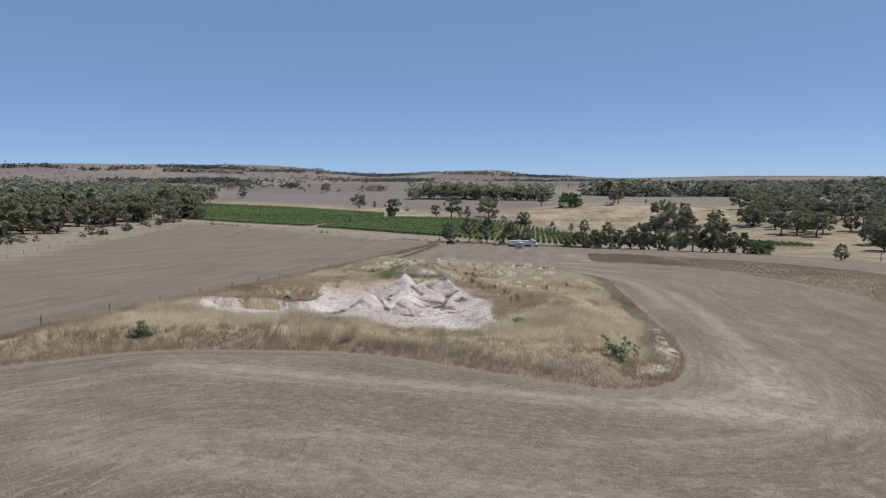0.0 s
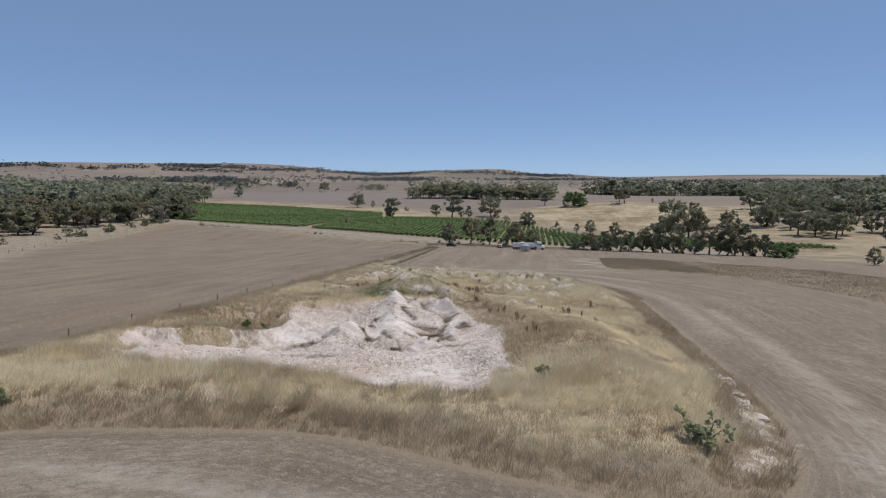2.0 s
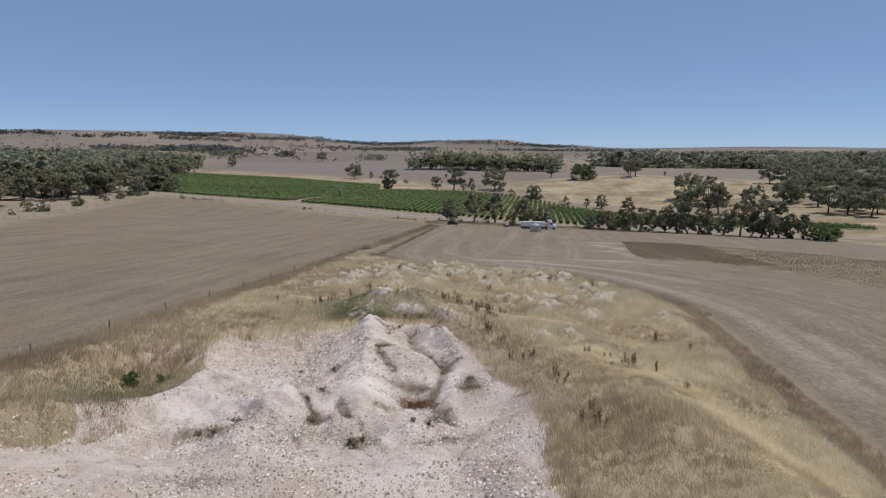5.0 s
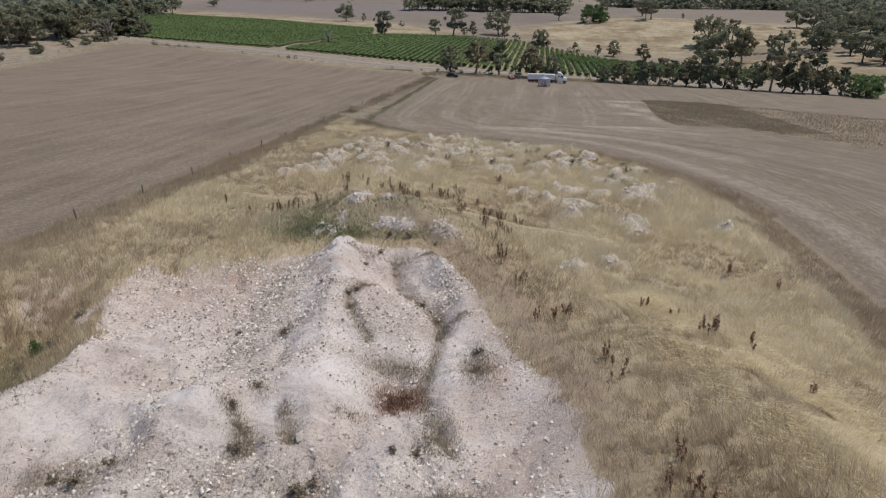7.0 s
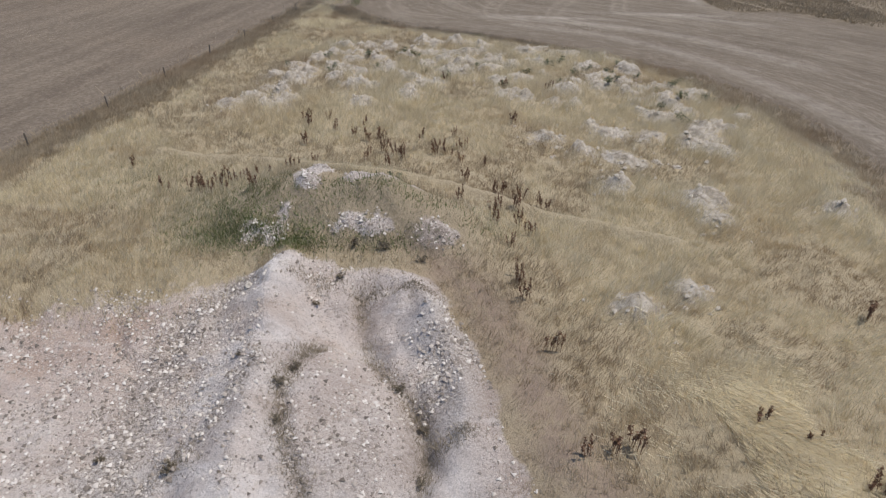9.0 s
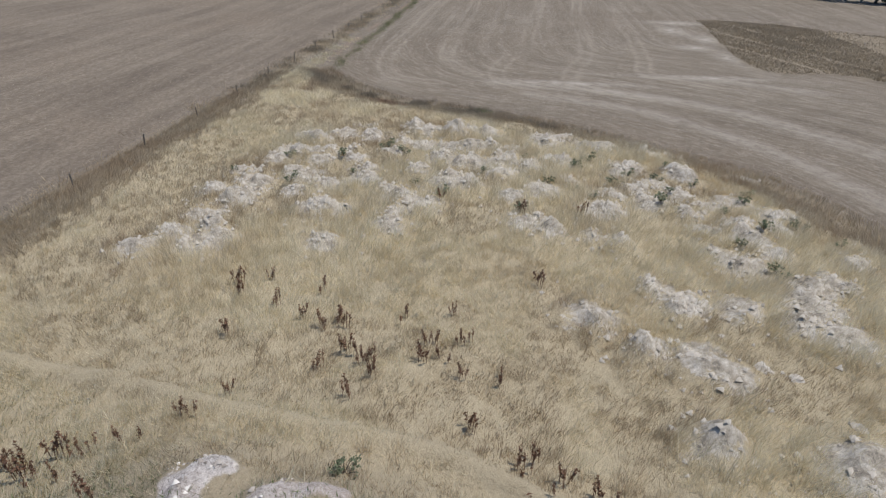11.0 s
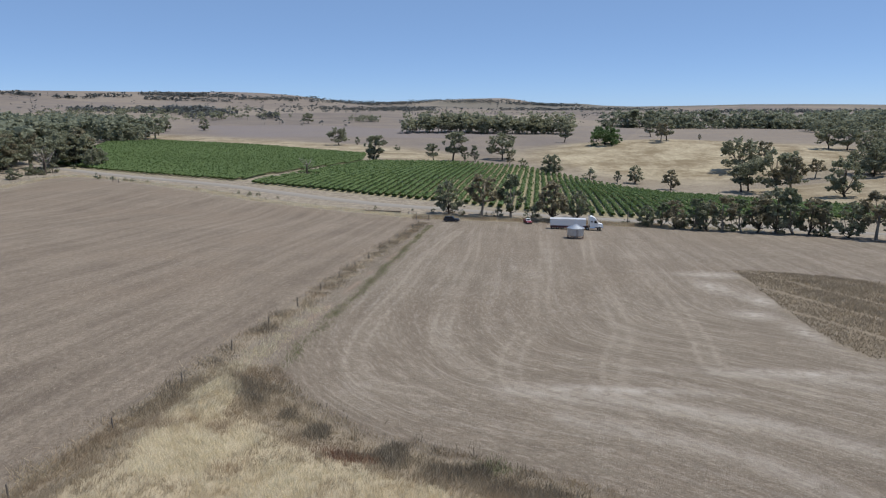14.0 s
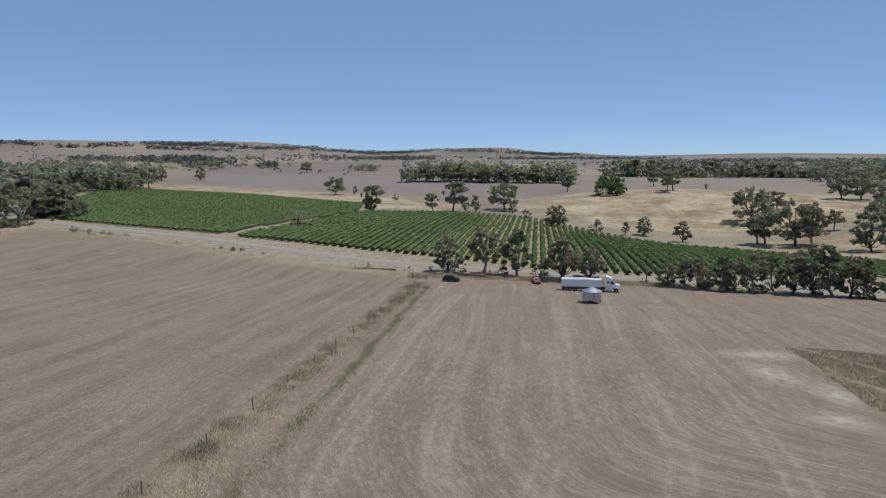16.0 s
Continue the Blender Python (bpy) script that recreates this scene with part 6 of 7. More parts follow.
# pale grass lying flat in a curved swathe
line = rounded(SWATHE, False, 12)
k = r.integers(0, len(line) - 1, 75000)
u = r.uniform(0, 1, len(k))[:, None]
q = line[k] * (1 - u) + line[k + 1] * u + r.normal(0, 1.8, (len(k), 2))
d = (line[k + 1] - line[k]) / np.hypot(*(line[k + 1] - line[k]).T)[:, None]
ok = lumps(q[:, 0], q[:, 1], 2.2, 66) > -0.25
q, d, n = q[ok], d[ok], int(ok.sum())
blades("lodged_grass", "pale straw-coloured grass flattened in a curved swathe", q[:, 0], q[:, 1], r.uniform(0.2, 0.42, n), 0.045, d[:, 0] * 0.75 - 0.1 + r.normal(0, 0.16, n), d[:, 1] * 0.75 + r.normal(0, 0.16, n), LODGED, 33)

# dry tufts in the gullies and hollows of the pit
pts = []
for hx, hy, rx, ry, k in ((-6.3, 87, 1.1, 0.8, 1500), (-14.7, 86.5, 2.0, 1.0, 2800), (1.2, 95.5, 0.5, 1.05, 2600), (-0.6, 86.0, 0.8, 0.3, 900), (-1, 89, 0.6, 0.6, 600), (-2.9, 95.4, 1.0, 0.35, 1900), (-6.5, 108.8, 0.7, 0.4, 800), (-4.1, 108.8, 0.6, 0.4, 800), (-1.8, 108.3, 0.6, 0.4, 800), (-9.2, 92.5, 0.35, 0.3, 420), (-4.9, 91.4, 0.5, 0.3, 520), (-9.4, 99, 0.5, 0.35, 300), (-0.8, 90.3, 0.55, 0.8, 1900),
                          (-9.3, 88.6, 0.35, 1.4, 600), (-10.4, 103.5, 0.4, 2.0, 350), (-3.2, 96, 1.6, 0.35, 600), (-2.8, 93.8, 1.0, 1.1, 900), (-3.5, 111.7, 2.4, 0.7, 1500), (0.6, 108.5, 0.6, 1.8, 500), (-22, 101, 0.8, 4, 900), (-13, 79, 1.8, 0.6, 1500), (-16.8, 87.2, 1.2, 0.4, 700), (-23.4, 92, 1.5, 4.0, 6000), (-22.4, 88, 1.2, 1.5, 1500)):
    pts.append(r.normal((hx, hy), (rx, ry), (k, 2)))
for line, k in ((GULLY_L, 3200), (GULLY_R, 5600), ([(0.8, 100.4), (0.2, 100.3), (-0.7, 99.8)], 900), ([(-10.3, 91.1), (-9.6, 90.3), (-9.2, 89.4), (-9.1, 88.4)], 2600), ([(-7.8, 91.4), (-7.4, 90.2), (-7.2, 89.1)], 1400)):
    q = rounded(line, False)
    i = r.integers(0, len(q), k)
    pts.append((q[i] + r.normal(0, 0.25, (k, 2)))[lumps(q[i, 0], q[i, 1], 0.9, 73) > -0.6])
for _ in range(210):
    c = r.uniform((-28, 68), (4, 112))
    if inside_dist(PIT, c[:1], c[1:])[0] > 0.5:
        pts.append(r.normal(c, 0.13, (22, 2)))
p = np.concatenate(pts)
n = len(p)
blades("pit_tufts", "dry grey-brown weed tufts in the gullies of the pit", p[:, 0], p[:, 1], r.uniform(0.05, 0.24, n), 0.028, r.normal(0, 0.08, n), r.normal(0, 0.08, n), GULLY_WEED, 27)
p = r.normal((-2.75, 93.3), (0.72, 0.62), (1500, 2))
blades("rust_weed", "rusty red-brown dead weeds in a pit hollow", p[:, 0], p[:, 1], r.uniform(0.1, 0.3, 1500), 0.035, r.normal(0, 0.06, 1500), r.normal(0, 0.06, 1500), RUST_WEED, 28)

# cut straw lying on the nearest parts of the field
p = np.concatenate([r.uniform((-60, 12), (60, 60), (66000, 2)), r.uniform((-55, 160), (75, 262), (150000, 2))])
p = p[(p[:, 1] < 62) | (np.mod(from_grid(lane, p[:, 0], p[:, 1]) + 0.25 * lumps(p[:, 0], p[:, 1], 4, 97), 0.75) < 0.42)]
p = p[(from_grid(isl, p[:, 0], p[:, 1]) < -1) & (from_grid(crop_in, p[:, 0], p[:, 1]) < 0)]
p = p[lumps(p[:, 0], p[:, 1], 2.5, 91) + lumps(p[:, 0], p[:, 1], 0.8, 92) + r.uniform(-0.6, 0.6, len(p)) > 0]
n = len(p)
blades("stubble", "cut straw stubble lying on the harvested field", p[:, 0], p[:, 1], r.uniform(0.05, 0.16, n), 0.05, r.normal(0, 0.14, n), r.normal(0, 0.14, n), STRAW, 29)

# uncut strip, fence line and verge
p = np.concatenate([r.uniform((40, 95), (112, 252), (110000, 2)), r.uniform((40, 190), (70, 252), (50000, 2))])
p = p[np.abs(np.mod(0.35 * p[:, 1] + p[:, 0], 9.0) - 4.5 + 0.5 * lumps(p[:, 0], p[:, 1], 6, 93)) > np.where(p[:, 0] < 62, 0.45, 0.1)]
p = p[from_grid(crop_in, p[:, 0], p[:, 1]) > -0.2]
n = len(p)
blades("uncut_strip", "strip of uncut brown dry grass in the field", p[:, 0], p[:, 1], r.uniform(0.18, 0.46, n) * (1 + 0.4 * lumps(p[:, 0], p[:, 1], 5, 65)), 0.1, r.normal(0, 0.25, n), r.normal(0, 0.25, n), UNCUT, 23)
y = np.concatenate([r.uniform(168, 318, 40000), r.uniform(50, 170, 12000)])
x = fence_x(y) + np.where(y > 180, 0.5, -0.4) + r.normal(0, 1.05, len(y)) + 0.7 * lumps(y, y * 0, 9, 62)
ok = lumps(x, y, 2.2, 77) + 0.7 * lumps(x, y, 5, 78) + r.uniform(-0.7, 0.7, len(x)) > -0.25
x, y = x[ok], y[ok]
shade = (lumps(x, y, 2.6, 76) + r.uniform(-0.9, 0.9, len(x)) > 0.1) & (y > 178)
tall = r.uniform(0.15, 0.5, len(y)) * (1 + 0.7 * lumps(x, y, 2.2, 63))
for label, sel, mat in (("brown dry grass along the field fence", ~shade, BROWN_GRASS), ("dark brown weeds standing along the field fence", shade, PIT_WEED)):
    k = int(sel.sum())
    blades("fence_grass", label, x[sel], y[sel], tall[sel], 0.06, r.normal(0, 0.2, k), r.normal(0, 0.2, k), mat, 24)
y = 190 + 122 * r.uniform(0, 1, 17000) ** 1.15
x = fence_x(y) + np.interp(y, [190, 200, 222, 250, 312], [6.9, 6.4, 6.0, 5.0, 3.6]) + r.normal(0, 0.5, len(y)) + 0.35 * lumps(y, y * 0, 6, 75)
ok = (lumps(x, y, 3.2, 74) + r.uniform(-0.8, 0.8, len(x)) > -0.35) & (r.uniform(0, 1, len(x)) < step(y, 188, 200))
x, y = x[ok], y[ok]
olive = r.uniform(0, 1, len(x)) < 0.85
for label, sel, mat in (("thin greenish grass strip beside the field fence", olive, GREEN_GRASS), ("dry grass mixed into a thin strip beside the fence", ~olive, BROWN_GRASS)):
    k = int(sel.sum())
    blades("fence_grass", label, x[sel], y[sel], r.uniform(0.1, 0.32, k), 0.05, r.normal(0, 0.08, k), r.normal(0, 0.08, k), mat, 25)
# pale tufts where the fence meets the tip of the rise, and dark weeds along the rise's far edge
q = np.concatenate([r.normal((fence_x(c) + 3.0, c), (0.9, 1.2), (500, 2)) for c in (183, 187.5, 190, 194, 196.5, 200.5, 206, 213)])
k = len(q)
blades("fence_grass", "pale dry tufts between the fence and the rise", q[:, 0], q[:, 1], r.uniform(0.12, 0.4, k), 0.05, r.normal(0, 0.15, k), r.normal(0, 0.15, k), GOLD_GRASS, 34)
line = rounded([(-19, 187), (-15.4, 181.2), (-12, 178), (-7, 174.2), (-3, 172), (1.5, 170), (6, 167.4), (12, 163)], False, 12)
k = r.integers(0, len(line) - 1, 34000)
u = r.uniform(0, 1, len(k))[:, None]
q = line[k] * (1 - u) + line[k + 1] * u + r.normal(0, 1.25, (len(k), 2))
q = q[lumps(q[:, 0], q[:, 1], 1.5, 72) + 0.6 * lumps(q[:, 0], q[:, 1], 3.5, 71) + r.uniform(-0.5, 0.5, len(q)) > 0]
k = len(q)
blades("edge_weeds", "dark brown dead weeds along the edge of the rise", q[:, 0], q[:, 1], r.uniform(0.15, 0.55, k) * (1 + 0.5 * lumps(q[:, 0], q[:, 1], 1.5, 72)), 0.05, r.normal(0, 0.12, k), r.normal(0, 0.12, k), PIT_WEED, 35)
q = np.concatenate([r.normal((-7.6, 171.4), (0.9, 0.8), (700, 2)), r.normal((-5.6, 171.6), (0.7, 0.5), (200, 2))])
blades("rust_weed", "rusty red-brown weeds at the edge of the rise", q[:, 0], q[:, 1], r.uniform(0.2, 0.5, 900), 0.05, r.normal(0, 0.08, 900), r.normal(0, 0.08, 900), RUST_WEED, 36)
q = r.normal((2.1, 171.6), (0.8, 0.6), (600, 2))
blades("weedy_grass", "small green weeds at the edge of the rise", q[:, 0], q[:, 1], r.uniform(0.12, 0.35, 600), 0.05, r.normal(0, 0.08, 600), r.normal(0, 0.08, 600), GREEN_WEED, 37)
x = r.uniform(-14, 62, 30000)
y = np.interp(x, [-14, 0, 25, 62], [329, 329.5, 328, 324]) + r.normal(0, 1.6, len(x))
blades("verge_grass", "brown dry weeds under the roadside trees", x, y, r.uniform(0.2, 0.8, len(x)), 0.1, r.normal(0, 0.1, len(x)), r.normal(0, 0.1, len(x)), BROWN_GRASS, 30)
q = FIELD_EDGE[8:44]
k = r.integers(0, len(q) - 1, 34000)
u = r.uniform(0, 1, len(k))[:, None]
p = q[k] * (1 - u) + q[k + 1] * u + r.normal(0, 1.6, (len(k), 2)) + (0, 3)
n = len(p)
blades("verge_grass", "pale dry grass on the roadside verge", p[:, 0], p[:, 1], r.uniform(0.2, 0.65, n), 0.12, r.normal(0, 0.1, n), r.normal(0, 0.1, n), GOLD_GRASS, 26)


# ---- vehicles and farm things ----
WHITE_PAINT = plain("white_vehicle_paint", (0.78, 0.78, 0.77), 0.35, 0, 0.06, 2)
GREY_PANEL = plain("pale_grey_panel", (0.55, 0.56, 0.58), 0.45, 0.1, 0.1, 2)
DARK_PAINT = plain("dark_blue_paint", (0.018, 0.022, 0.032), 0.3, 0.2, 0.1, 2)
RED_PAINT = plain("red_paint", (0.19, 0.03, 0.035), 0.35, 0, 0.1, 2)
BLACK = plain("black_rubber", (0.02, 0.02, 0.02), 0.85, 0, 0.2, 6)
STEEL = plain("chassis_steel", (0.11, 0.055, 0.055), 0.6, 0.4, 0.2, 5)
MAROON = plain("maroon_chassis_paint", (0.10, 0.032, 0.036), 0.5, 0.1, 0.2, 3)
CHROME = plain("bright_metal", (0.7, 0.7, 0.72), 0.2, 1.0, 0.05, 4)
GALV = Mat("galvanised_sheet", 0.42, 0.75, 0.5)
GALV.color(GALV.ramp(GALV.noise(1.2, 6, 0.7), (0.3, (0.38, 0.40, 0.43)), (0.6, (0.52, 0.54, 0.57)), (0.8, (0.62, 0.64, 0.66))))
GALV.bump(GALV.noise(6, 3), 0.1, 0.01)
GLASS_DARK = Mat("dark_window_glass", 0.06, 0, 0.6)
GLASS_DARK.color((0.015, 0.018, 0.022))
LAMP = plain("lamp_lens", (0.8, 0.8, 0.78), 0.15, 0, 0.05)
LAMP_RED = plain("red_lamp_lens", (0.4, 0.02, 0.02), 0.2, 0, 0.05)


def bevelled(lo, hi, r=0.05):
    bm = bmesh.new()
    box(bm, lo, hi)
    bmesh.ops.recalc_face_normals(bm, faces=bm.faces)
    bmesh.ops.bevel(bm, geom=list(bm.edges), offset=r, segments=2, profile=0.6, affect="EDGES")
    return bm


def extruded(profile, y0, y1, r=0.05, taper=0.0):
    """A side outline (x, z) made solid across y; taper draws the upper corners in."""
    bm = bmesh.new()
    zs = [z for _, z in profile]
    lo, hi = min(zs), max(zs)
    rings = []
    for y, sgn in ((y0, 1), (y1, -1)):
        rings.append([bm.verts.new((x, y + sgn * taper * (z - lo) / (hi - lo), z)) for x, z in profile])
    n = len(profile)
    bm.faces.new(rings[0])
    bm.faces.new(rings[1][::-1])
    for i in range(n):
        j = (i + 1) % n
        bm.faces.new((rings[0][i], rings[1][i], rings[1][j], rings[0][j]))
    bmesh.ops.recalc_face_normals(bm, faces=bm.faces)
    if r:
        bmesh.ops.bevel(bm, geom=list(bm.edges), offset=r, segments=2, profile=0.6, affect="EDGES", clamp_overlap=True)
    return bm


def lathe(profile, sides=32, axis="Z"):
    """A round body from (radius, height) pairs."""
    v, f = [], []
    for r_, h in profile:
        for i in range(sides):
            a = 2 * math.pi * i / sides
            c, s = r_ * math.cos(a), r_ * math.sin(a)
            v.append((c, s, h) if axis == "Z" else (c, h, s))
    for k in range(len(profile) - 1):
        b = k * sides
        f += [(b + i, b + (i + 1) % sides, b + sides + (i + 1) % sides, b + sides + i) for i in range(sides)]
    f += [tuple(range(sides))[::-1], tuple(range(len(v) - sides, len(v)))]
    return v, f


def wheel(parent, x, y, r, w):
    hub = part("wheel", mesh_from("wheel", *lathe([(r * 0.3, -w * 0.42), (r * 0.34, -w * 0.5), (r * 0.34, w * 0.5), (r * 0.3, w * 0.42)], 14, "Y"), STEEL), None, parent)
    hub.location = (x, y, r)
    part("tyre", mesh_from("tyre", *lathe([(r * 0.58, -w * 0.45), (r * 0.9, -w * 0.5), (r, -w * 0.36), (r, w * 0.36), (r * 0.9, w * 0.5), (r * 0.58, w * 0.45)], 22, "Y"), BLACK, True), None, hub)
    part("rim", mesh_from("rim", *lathe([(r * 0.2, -w * 0.46), (r * 0.6, -w * 0.4), (r * 0.6, w * 0.4), (r * 0.2, w * 0.46)], 18, "Y"), CHROME), None, hub)
    return hub


def truck(m):
    t = thing("truck", "white prime mover with a long pale tipper trailer parked", "truck", m)
    # trailer: ribbed tub on a chassis
    tub = part("trailer_body", extruded([(-7.25, 1.2), (2.15, 1.2), (2.3, 2.9), (-7.3, 2.9)], -1.22, 1.22, 0.04), WHITE_PAINT, t)
    for k in range(13):
        x = -7.0 + k * 0.745
        for y in (-1.27, 1.27):
            part("rib", bevelled((x - 0.05, y - 0.05, 1.2), (x + 0.05, y + 0.05, 2.87), 0.015), WHITE_PAINT, tub)
    for y in (-1.24, 1.24):
        part("rail", bevelled((-7.3, y - 0.08, 2.85), (2.33, y + 0.08, 2.98), 0.02), WHITE_PAINT, tub)
    for y in (-1.2, 1.2):
        part("side_skirt", bevelled((-7.2, y - 0.03, 0.62), (2.1, y + 0.03, 1.19), 0.015), MAROON, t, "maroon skirt below the tub")
    part("tarpaulin", extruded([(-7.2, 2.91), (2.2, 2.91), (2.2, 2.99), (-2.5, 3.08), (-7.2, 2.99)], -1.1, 1.1, 0.02), GREY_PANEL, t, "pale cover over the load")
    part("chassis", extruded([(-7.1, 0.85), (3.2, 0.75), (6.6, 0.7), (6.6, 0.95), (3.2, 1.1), (-7.1, 1.18)], -0.5, 0.5, 0.03), STEEL, t)
    for x in (-6.5, -5.25, -4.0, 1.35, 2.65):
        for y in (-0.98, 0.98):
            wheel(t, x, y, 0.5, 0.52)
    for y in (-1.02, 1.02):
        wheel(t, 5.75, y, 0.52, 0.34)
        part("mudguard", extruded([(-7.1, 0.9), (-6.9, 1.12), (-3.5, 1.12), (-3.3, 0.9), (-3.4, 0.9), (-3.6, 1.06), (-6.8, 1.06), (-7.0, 0.9)], y - 0.26, y + 0.26, 0), STEEL, t)
        part("landing_leg", bevelled((0.0, y * 0.9 - 0.07, 0.08), (0.16, y * 0.9 + 0.07, 1.2), 0.02), STEEL, t)
        part("fuel_tank", mesh_from("fuel_tank", *tube([(3.3, y * 0.98, 0.72), (3.35, y * 0.98, 0.72), (4.75, y * 0.98, 0.72), (4.8, y * 0.98, 0.72)], [0.29, 0.33, 0.33, 0.29], 14), CHROME, True), None, t)
    # cab: sleeper with roof fairing, bonnet, screen
    cab = part("cab", extruded([(3.3, 1.0), (5.45, 1.0), (5.5, 2.0), (5.05, 2.9), (4.6, 3.45), (3.7, 3.85), (3.3, 3.8)], -1.15, 1.15, 0.09, 0.12), WHITE_PAINT, t)
    part("windscreen", extruded([(5.47, 2.05), (5.12, 2.82), (5.07, 2.80), (5.42, 2.03)], -0.95, 0.95, 0), GLASS_DARK.m, cab)
    for y, s in ((-1.165, -1), (1.125, 1)):
        part("side_window", extruded([(4.45, 2.05), (5.28, 2.05), (5.0, 2.7), (4.45, 2.75)], y - 0.045 + (0.06 if s < 0 else 0.0), y + 0.045 + (0.02 if s < 0 else -0.02), 0), GLASS_DARK.m, cab)
        part("sleeper_window", extruded([(3.55, 2.2), (4.0, 2.2), (4.0, 2.6), (3.55, 2.6)], y - 0.03 + (0.05 if s < 0 else 0.0), y + 0.04 + (0.0 if s < 0 else -0.04), 0), GLASS_DARK.m, cab)
        part("mirror", bevelled((5.35, y * 1.18 - 0.08, 2.05), (5.5, y * 1.18 + 0.08, 2.6), 0.03), CHROME, cab)
        part("exhaust_stack", mesh_from("exhaust_stack", *tube([(3.0, y * 0.92, 1.0), (3.0, y * 0.92, 3.9), (2.92, y * 0.92, 4.05)], [0.08, 0.08, 0.08], 10), CHROME, True), None, t)
    bonnet = part("bonnet", extruded([(5.4, 0.95), (6.65, 0.95), (6.7, 1.6), (6.5, 1.82), (5.4, 2.02)], -1.0, 1.0, 0.1, 0.12), WHITE_PAINT, t)
    part("grille", bevelled((6.62, -0.45, 1.0), (6.76, 0.45, 1.62), 0.03), CHROME, bonnet)
    for y in (-0.78, 0.78):
        part("headlight", bevelled((6.52, y - 0.16, 1.1), (6.72, y + 0.16, 1.36), 0.04), LAMP, bonnet)
        part("wheel_arch", extruded([(5.1, 0.95), (5.2, 1.2), (5.75, 1.34), (6.3, 1.2), (6.4, 0.95)], y * 1.3 - 0.1, y * 1.3 + 0.1, 0.02), WHITE_PAINT, bonnet)
    part("bumper", bevelled((6.55, -1.15, 0.45), (6.88, 1.15, 0.92), 0.06), CHROME, t)
    part("sun_visor", bevelled((4.95, -0.95, 2.86), (5.35, 0.95, 2.93), 0.02), STEEL, cab)
    return t


truck(at(32.8, 311.6, radians(-8), 1.02))


def field_bin(m):
    t = thing("grain_bin", "galvanised round grain bin on steel legs in the field", "grain bin", m)
    rings = [(1.98, 0.85)]
    for k in range(19):
        z = 0.9 + k * 0.095
        rings += [(2.03, z), (1.99, z + 0.048)]
    part("wall", mesh_from("wall", *lathe(rings + [(2.03, 2.68)], 40), GALV.m, True), None, t)
    part("hopper", mesh_from("hopper", *lathe([(0.28, 0.32), (0.3, 0.36), (1.9, 1.0), (1.98, 1.02)], 32), GALV.m), None, t)
    roof = part("roof", mesh_from("roof", *lathe([(2.12, 2.6), (2.14, 2.66), (0.42, 3.38), (0.36, 3.4)], 32), GALV.m), None, t)
    for k in range(16):
        a = 2 * math.pi * k / 16
        part("roof_rib", mesh_from("roof_rib", *tube([(2.13 * math.cos(a), 2.13 * math.sin(a), 2.69), (0.42 * math.cos(a), 0.42 * math.sin(a), 3.41)], [0.025, 0.02], 4), GALV.m), None, roof)
    part("lid", mesh_from("lid", *lathe([(0.5, 3.36), (0.5, 3.46), (0.1, 3.58)], 20), GALV.m), None, roof)
    for k in range(8):
        a = 2 * math.pi * (k + 0.5) / 8
        c, s = math.cos(a), math.sin(a)
        leg = part("leg", bevelled((-0.05, -0.05, -0.1), (0.05, 0.05, 1.25), 0.012), STEEL, t)
        leg.location = (1.95 * c, 1.95 * s, 0)
        part("brace", mesh_from("brace", *tube([(1.93 * c, 1.93 * s, 0.12), (1.93 * math.cos(a + 0.78), 1.93 * math.sin(a + 0.78), 0.85)], [0.022, 0.022], 5), STEEL), None, t)
    part("base_ring", mesh_from("base_ring", *joined([tube([(1.95 * math.cos(k * 0.3927), 1.95 * math.sin(k * 0.3927), 0.1), (1.95 * math.cos((k + 1) * 0.3927), 1.95 * math.sin((k + 1) * 0.3927), 0.1)], [0.05, 0.05], 6) for k in range(16)]), STEEL), None, t)
    part("ladder", mesh_from("ladder", *joined([tube([(-0.18, -2.08, 0.4), (-0.18, -2.08, 2.7)], [0.02] * 2, 5), tube([(0.18, -2.08, 0.4), (0.18, -2.08, 2.7)], [0.02] * 2, 5)] + [tube([(-0.18, -2.08, z), (0.18, -2.08, z)], [0.015] * 2, 4) for z in np.arange(0.5, 2.7, 0.28)]), STEEL), None, t)
    return t


field_bin(at(29, 292.5))


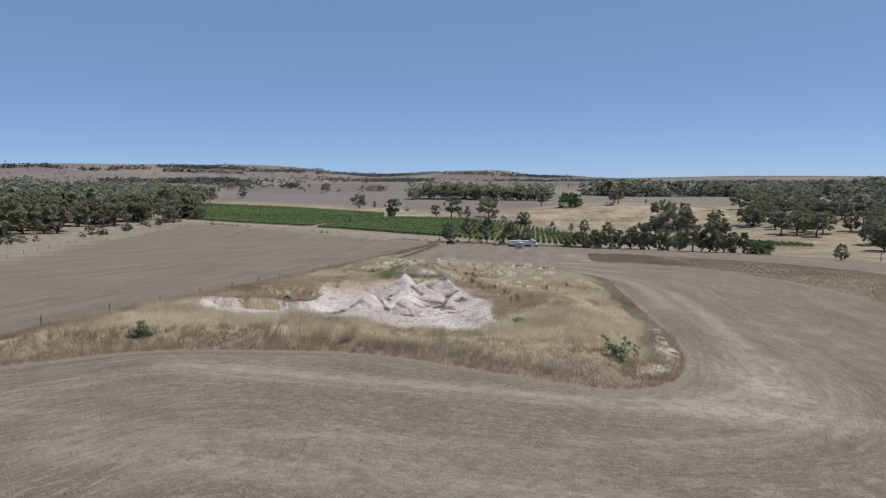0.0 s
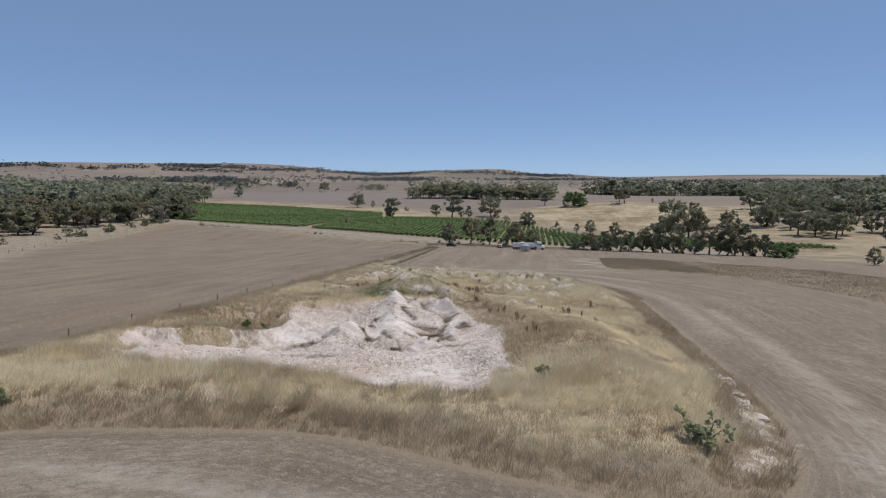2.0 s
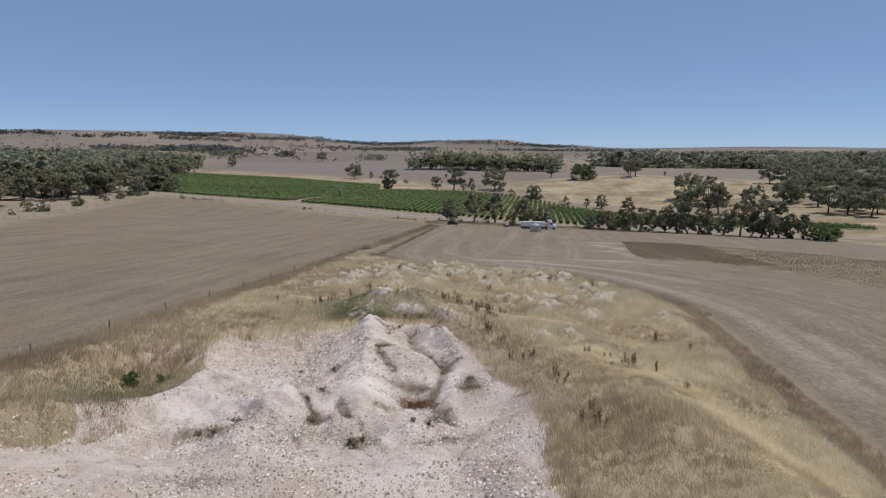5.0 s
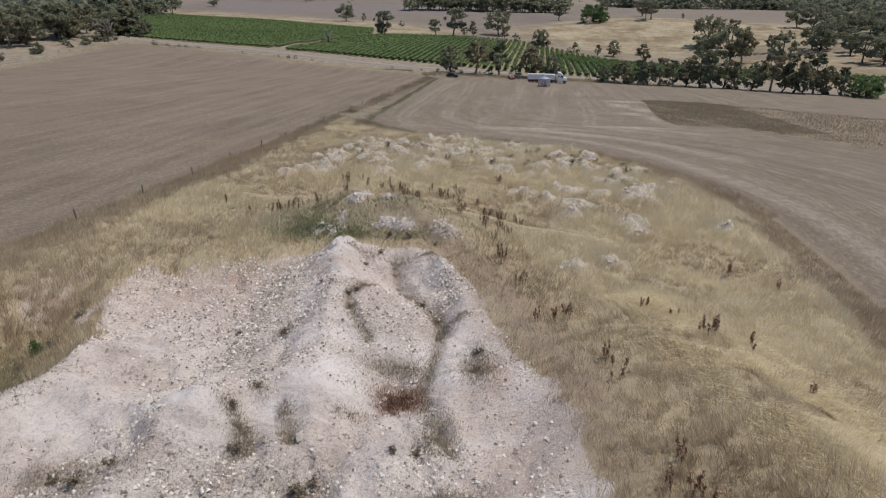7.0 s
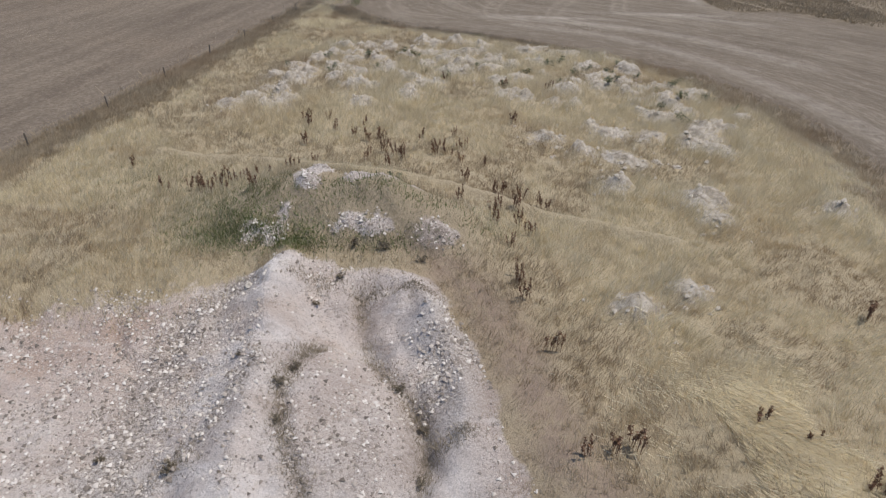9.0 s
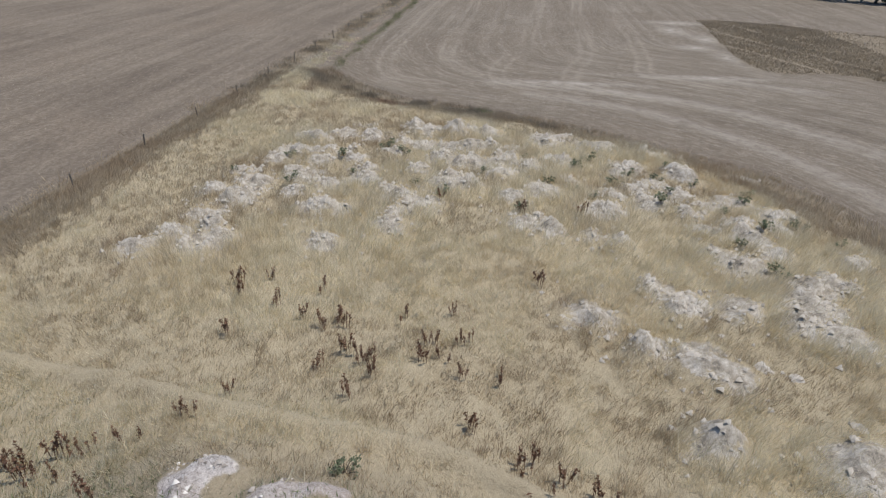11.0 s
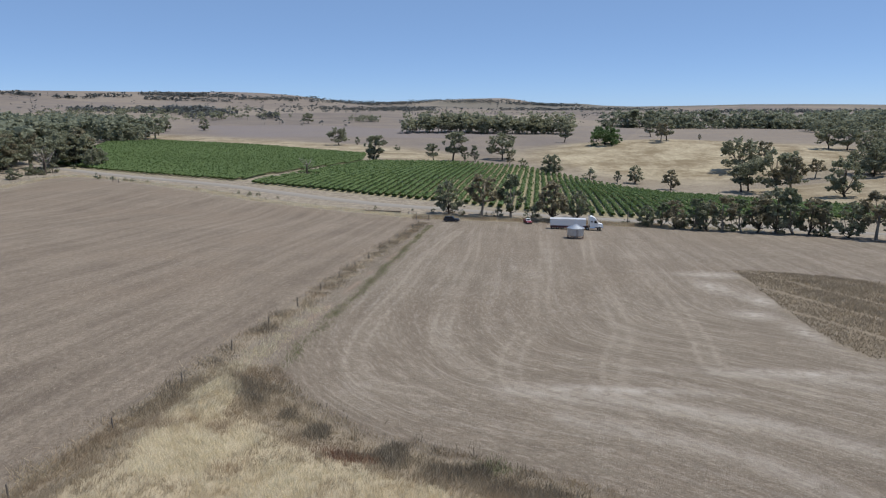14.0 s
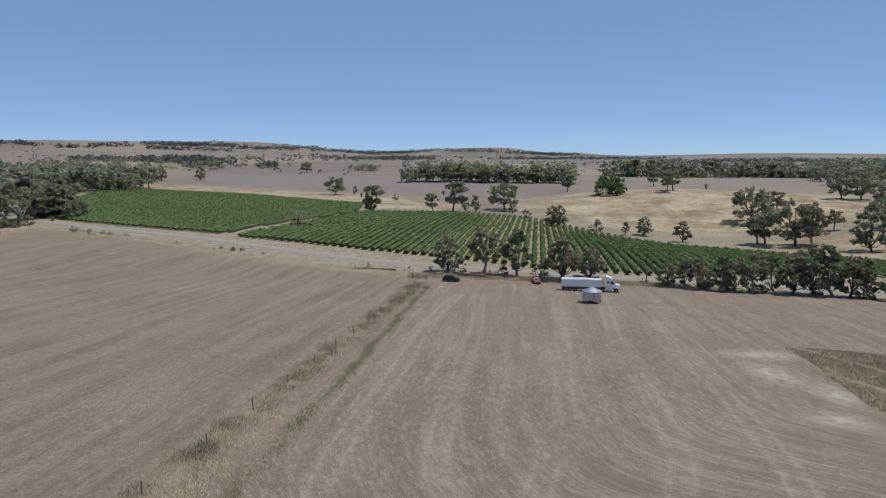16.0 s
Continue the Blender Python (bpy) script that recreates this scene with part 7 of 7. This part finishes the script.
def car(m, paint, label, ute=False, top=None):
    t = thing("car", label, "car", m)
    body = part("body", extruded([(-2.3, 0.42), (-2.35, 0.75), (-2.25, 1.02), (-1.6, 1.08), (0.75, 1.06), (1.55, 0.98), (2.25, 0.82), (2.35, 0.6), (2.3, 0.38), (1.85, 0.32), (-1.9, 0.32)], -0.9, 0.9, 0.09, 0.06), paint, t)
    rear = -0.35 if ute else -2.1
    part("roof", extruded([(rear, 1.03), (rear + 0.35, 1.62), (0.25, 1.66), (0.95, 1.04)], -0.8, 0.8, 0.07, 0.14), top or paint, t)
    for y, s in ((-0.76, -1), (0.76, 1)):
        part("side_window", extruded([(rear + 0.25, 1.12), (rear + 0.48, 1.52), (0.2, 1.55), (0.66, 1.12)], y - 0.03 + 0.02 * s, y + 0.03 + 0.02 * s, 0), GLASS_DARK.m, t)
        for x in (-1.42, 1.42):
            wheel(t, x, y * 1.06, 0.36, 0.24)
        part("headlight", bevelled((2.18, y * 0.86 - 0.16, 0.66), (2.36, y * 0.86 + 0.16, 0.8), 0.03), LAMP, body)
        part("tail_light", bevelled((-2.37, y * 0.95 - 0.1, 0.74), (-2.26, y * 0.95 + 0.1, 0.96), 0.02), LAMP_RED, body)
        part("mirror", bevelled((0.66, y * 1.3 - 0.08, 1.08), (0.82, y * 1.3 + 0.08, 1.22), 0.03), paint, body)
    part("windscreen", extruded([(0.9, 1.12), (0.38, 1.58), (0.33, 1.57), (0.85, 1.11)], -0.64, 0.64, 0), GLASS_DARK.m, t)
    part("rear_window", extruded([(rear + 0.07, 1.15), (rear + 0.3, 1.54), (rear + 0.26, 1.56), (rear + 0.03, 1.17)], -0.62, 0.62, 0), GLASS_DARK.m, t)
    part("bumper", bevelled((2.24, -0.8, 0.36), (2.42, 0.8, 0.56), 0.05), BLACK, body)
    return t


car(at(-2.2, 322.5, radians(-4)), DARK_PAINT, "dark blue station wagon parked under a roadside tree")
car(at(20.4, 323.5, radians(-80), 0.9), RED_PAINT, "small red car with a white roof parked beside the truck", True, WHITE_PAINT)


# fallen logs, gates and a lone pole by the road
for k, (x, y, a, n, rr) in enumerate([(-24, 336.5, -0.08, 11.5, 0.28), (-27.5, 337.6, 0.12, 5, 0.24), (-19.6, 335.6, -0.35, 3.2, 0.2), (-29.4, 336.9, 0.5, 2.2, 0.22)]):
    v, f = tube([(-n / 2, 0, rr * 0.7), (-n / 5, 0.15, rr * 0.8), (n / 5, -0.1, rr * 0.75), (n / 2, 0.05, rr * 0.6)], [rr, rr * 1.05, rr * 0.9, rr * 0.7], 9)
    ob = tagged(new("log", mesh_from("log", v, f, BARK_DARK, True)), "dark fallen log lying on the roadside verge", "log", "fallen logs")
    ob.matrix_basis = at(x, y, a)


def gate(m):
    t = thing("gate", "rusty tubular field gate between two posts", "gate", m)
    for z in (0.25, 0.5, 0.75, 1.05):
        part("bar", mesh_from("bar", *tube([(-1.7, 0, z), (1.7, 0, z)], [0.025] * 2, 6), STEEL), None, t)
    for x in (-1.7, 0, 1.7):
        part("upright", mesh_from("upright", *tube([(x, 0, 0.22), (x, 0, 1.08)], [0.025] * 2, 6), STEEL), None, t)
    for x in (-1.95, 1.95):
        part("gatepost", mesh_from("gatepost", *tube([(x, 0, -0.3), (x, 0, 1.4), (x, 0, 1.45)], [0.14, 0.13, 0.1], 8), POST_WOOD, True), None, t)
    return t


gate(at(-10.8, 324, -0.25))
gate(at(-137, 390, -0.5))
for x, y, h in ((50.4, 326, 3.8), (156, 241, 4.2)):
    t = tagged(new("pole", mesh_from("pole", *tube([(0, 0, -0.4), (0.02, 0, h * 0.5), (0.05, 0.02, h), (0.05, 0.02, h + 0.08)], [0.17, 0.15, 0.12, 0.05], 9), POST_WOOD, True)), "short weathered wooden pole standing by the field", "pole", "poles")
    t.matrix_basis = at(x, y)
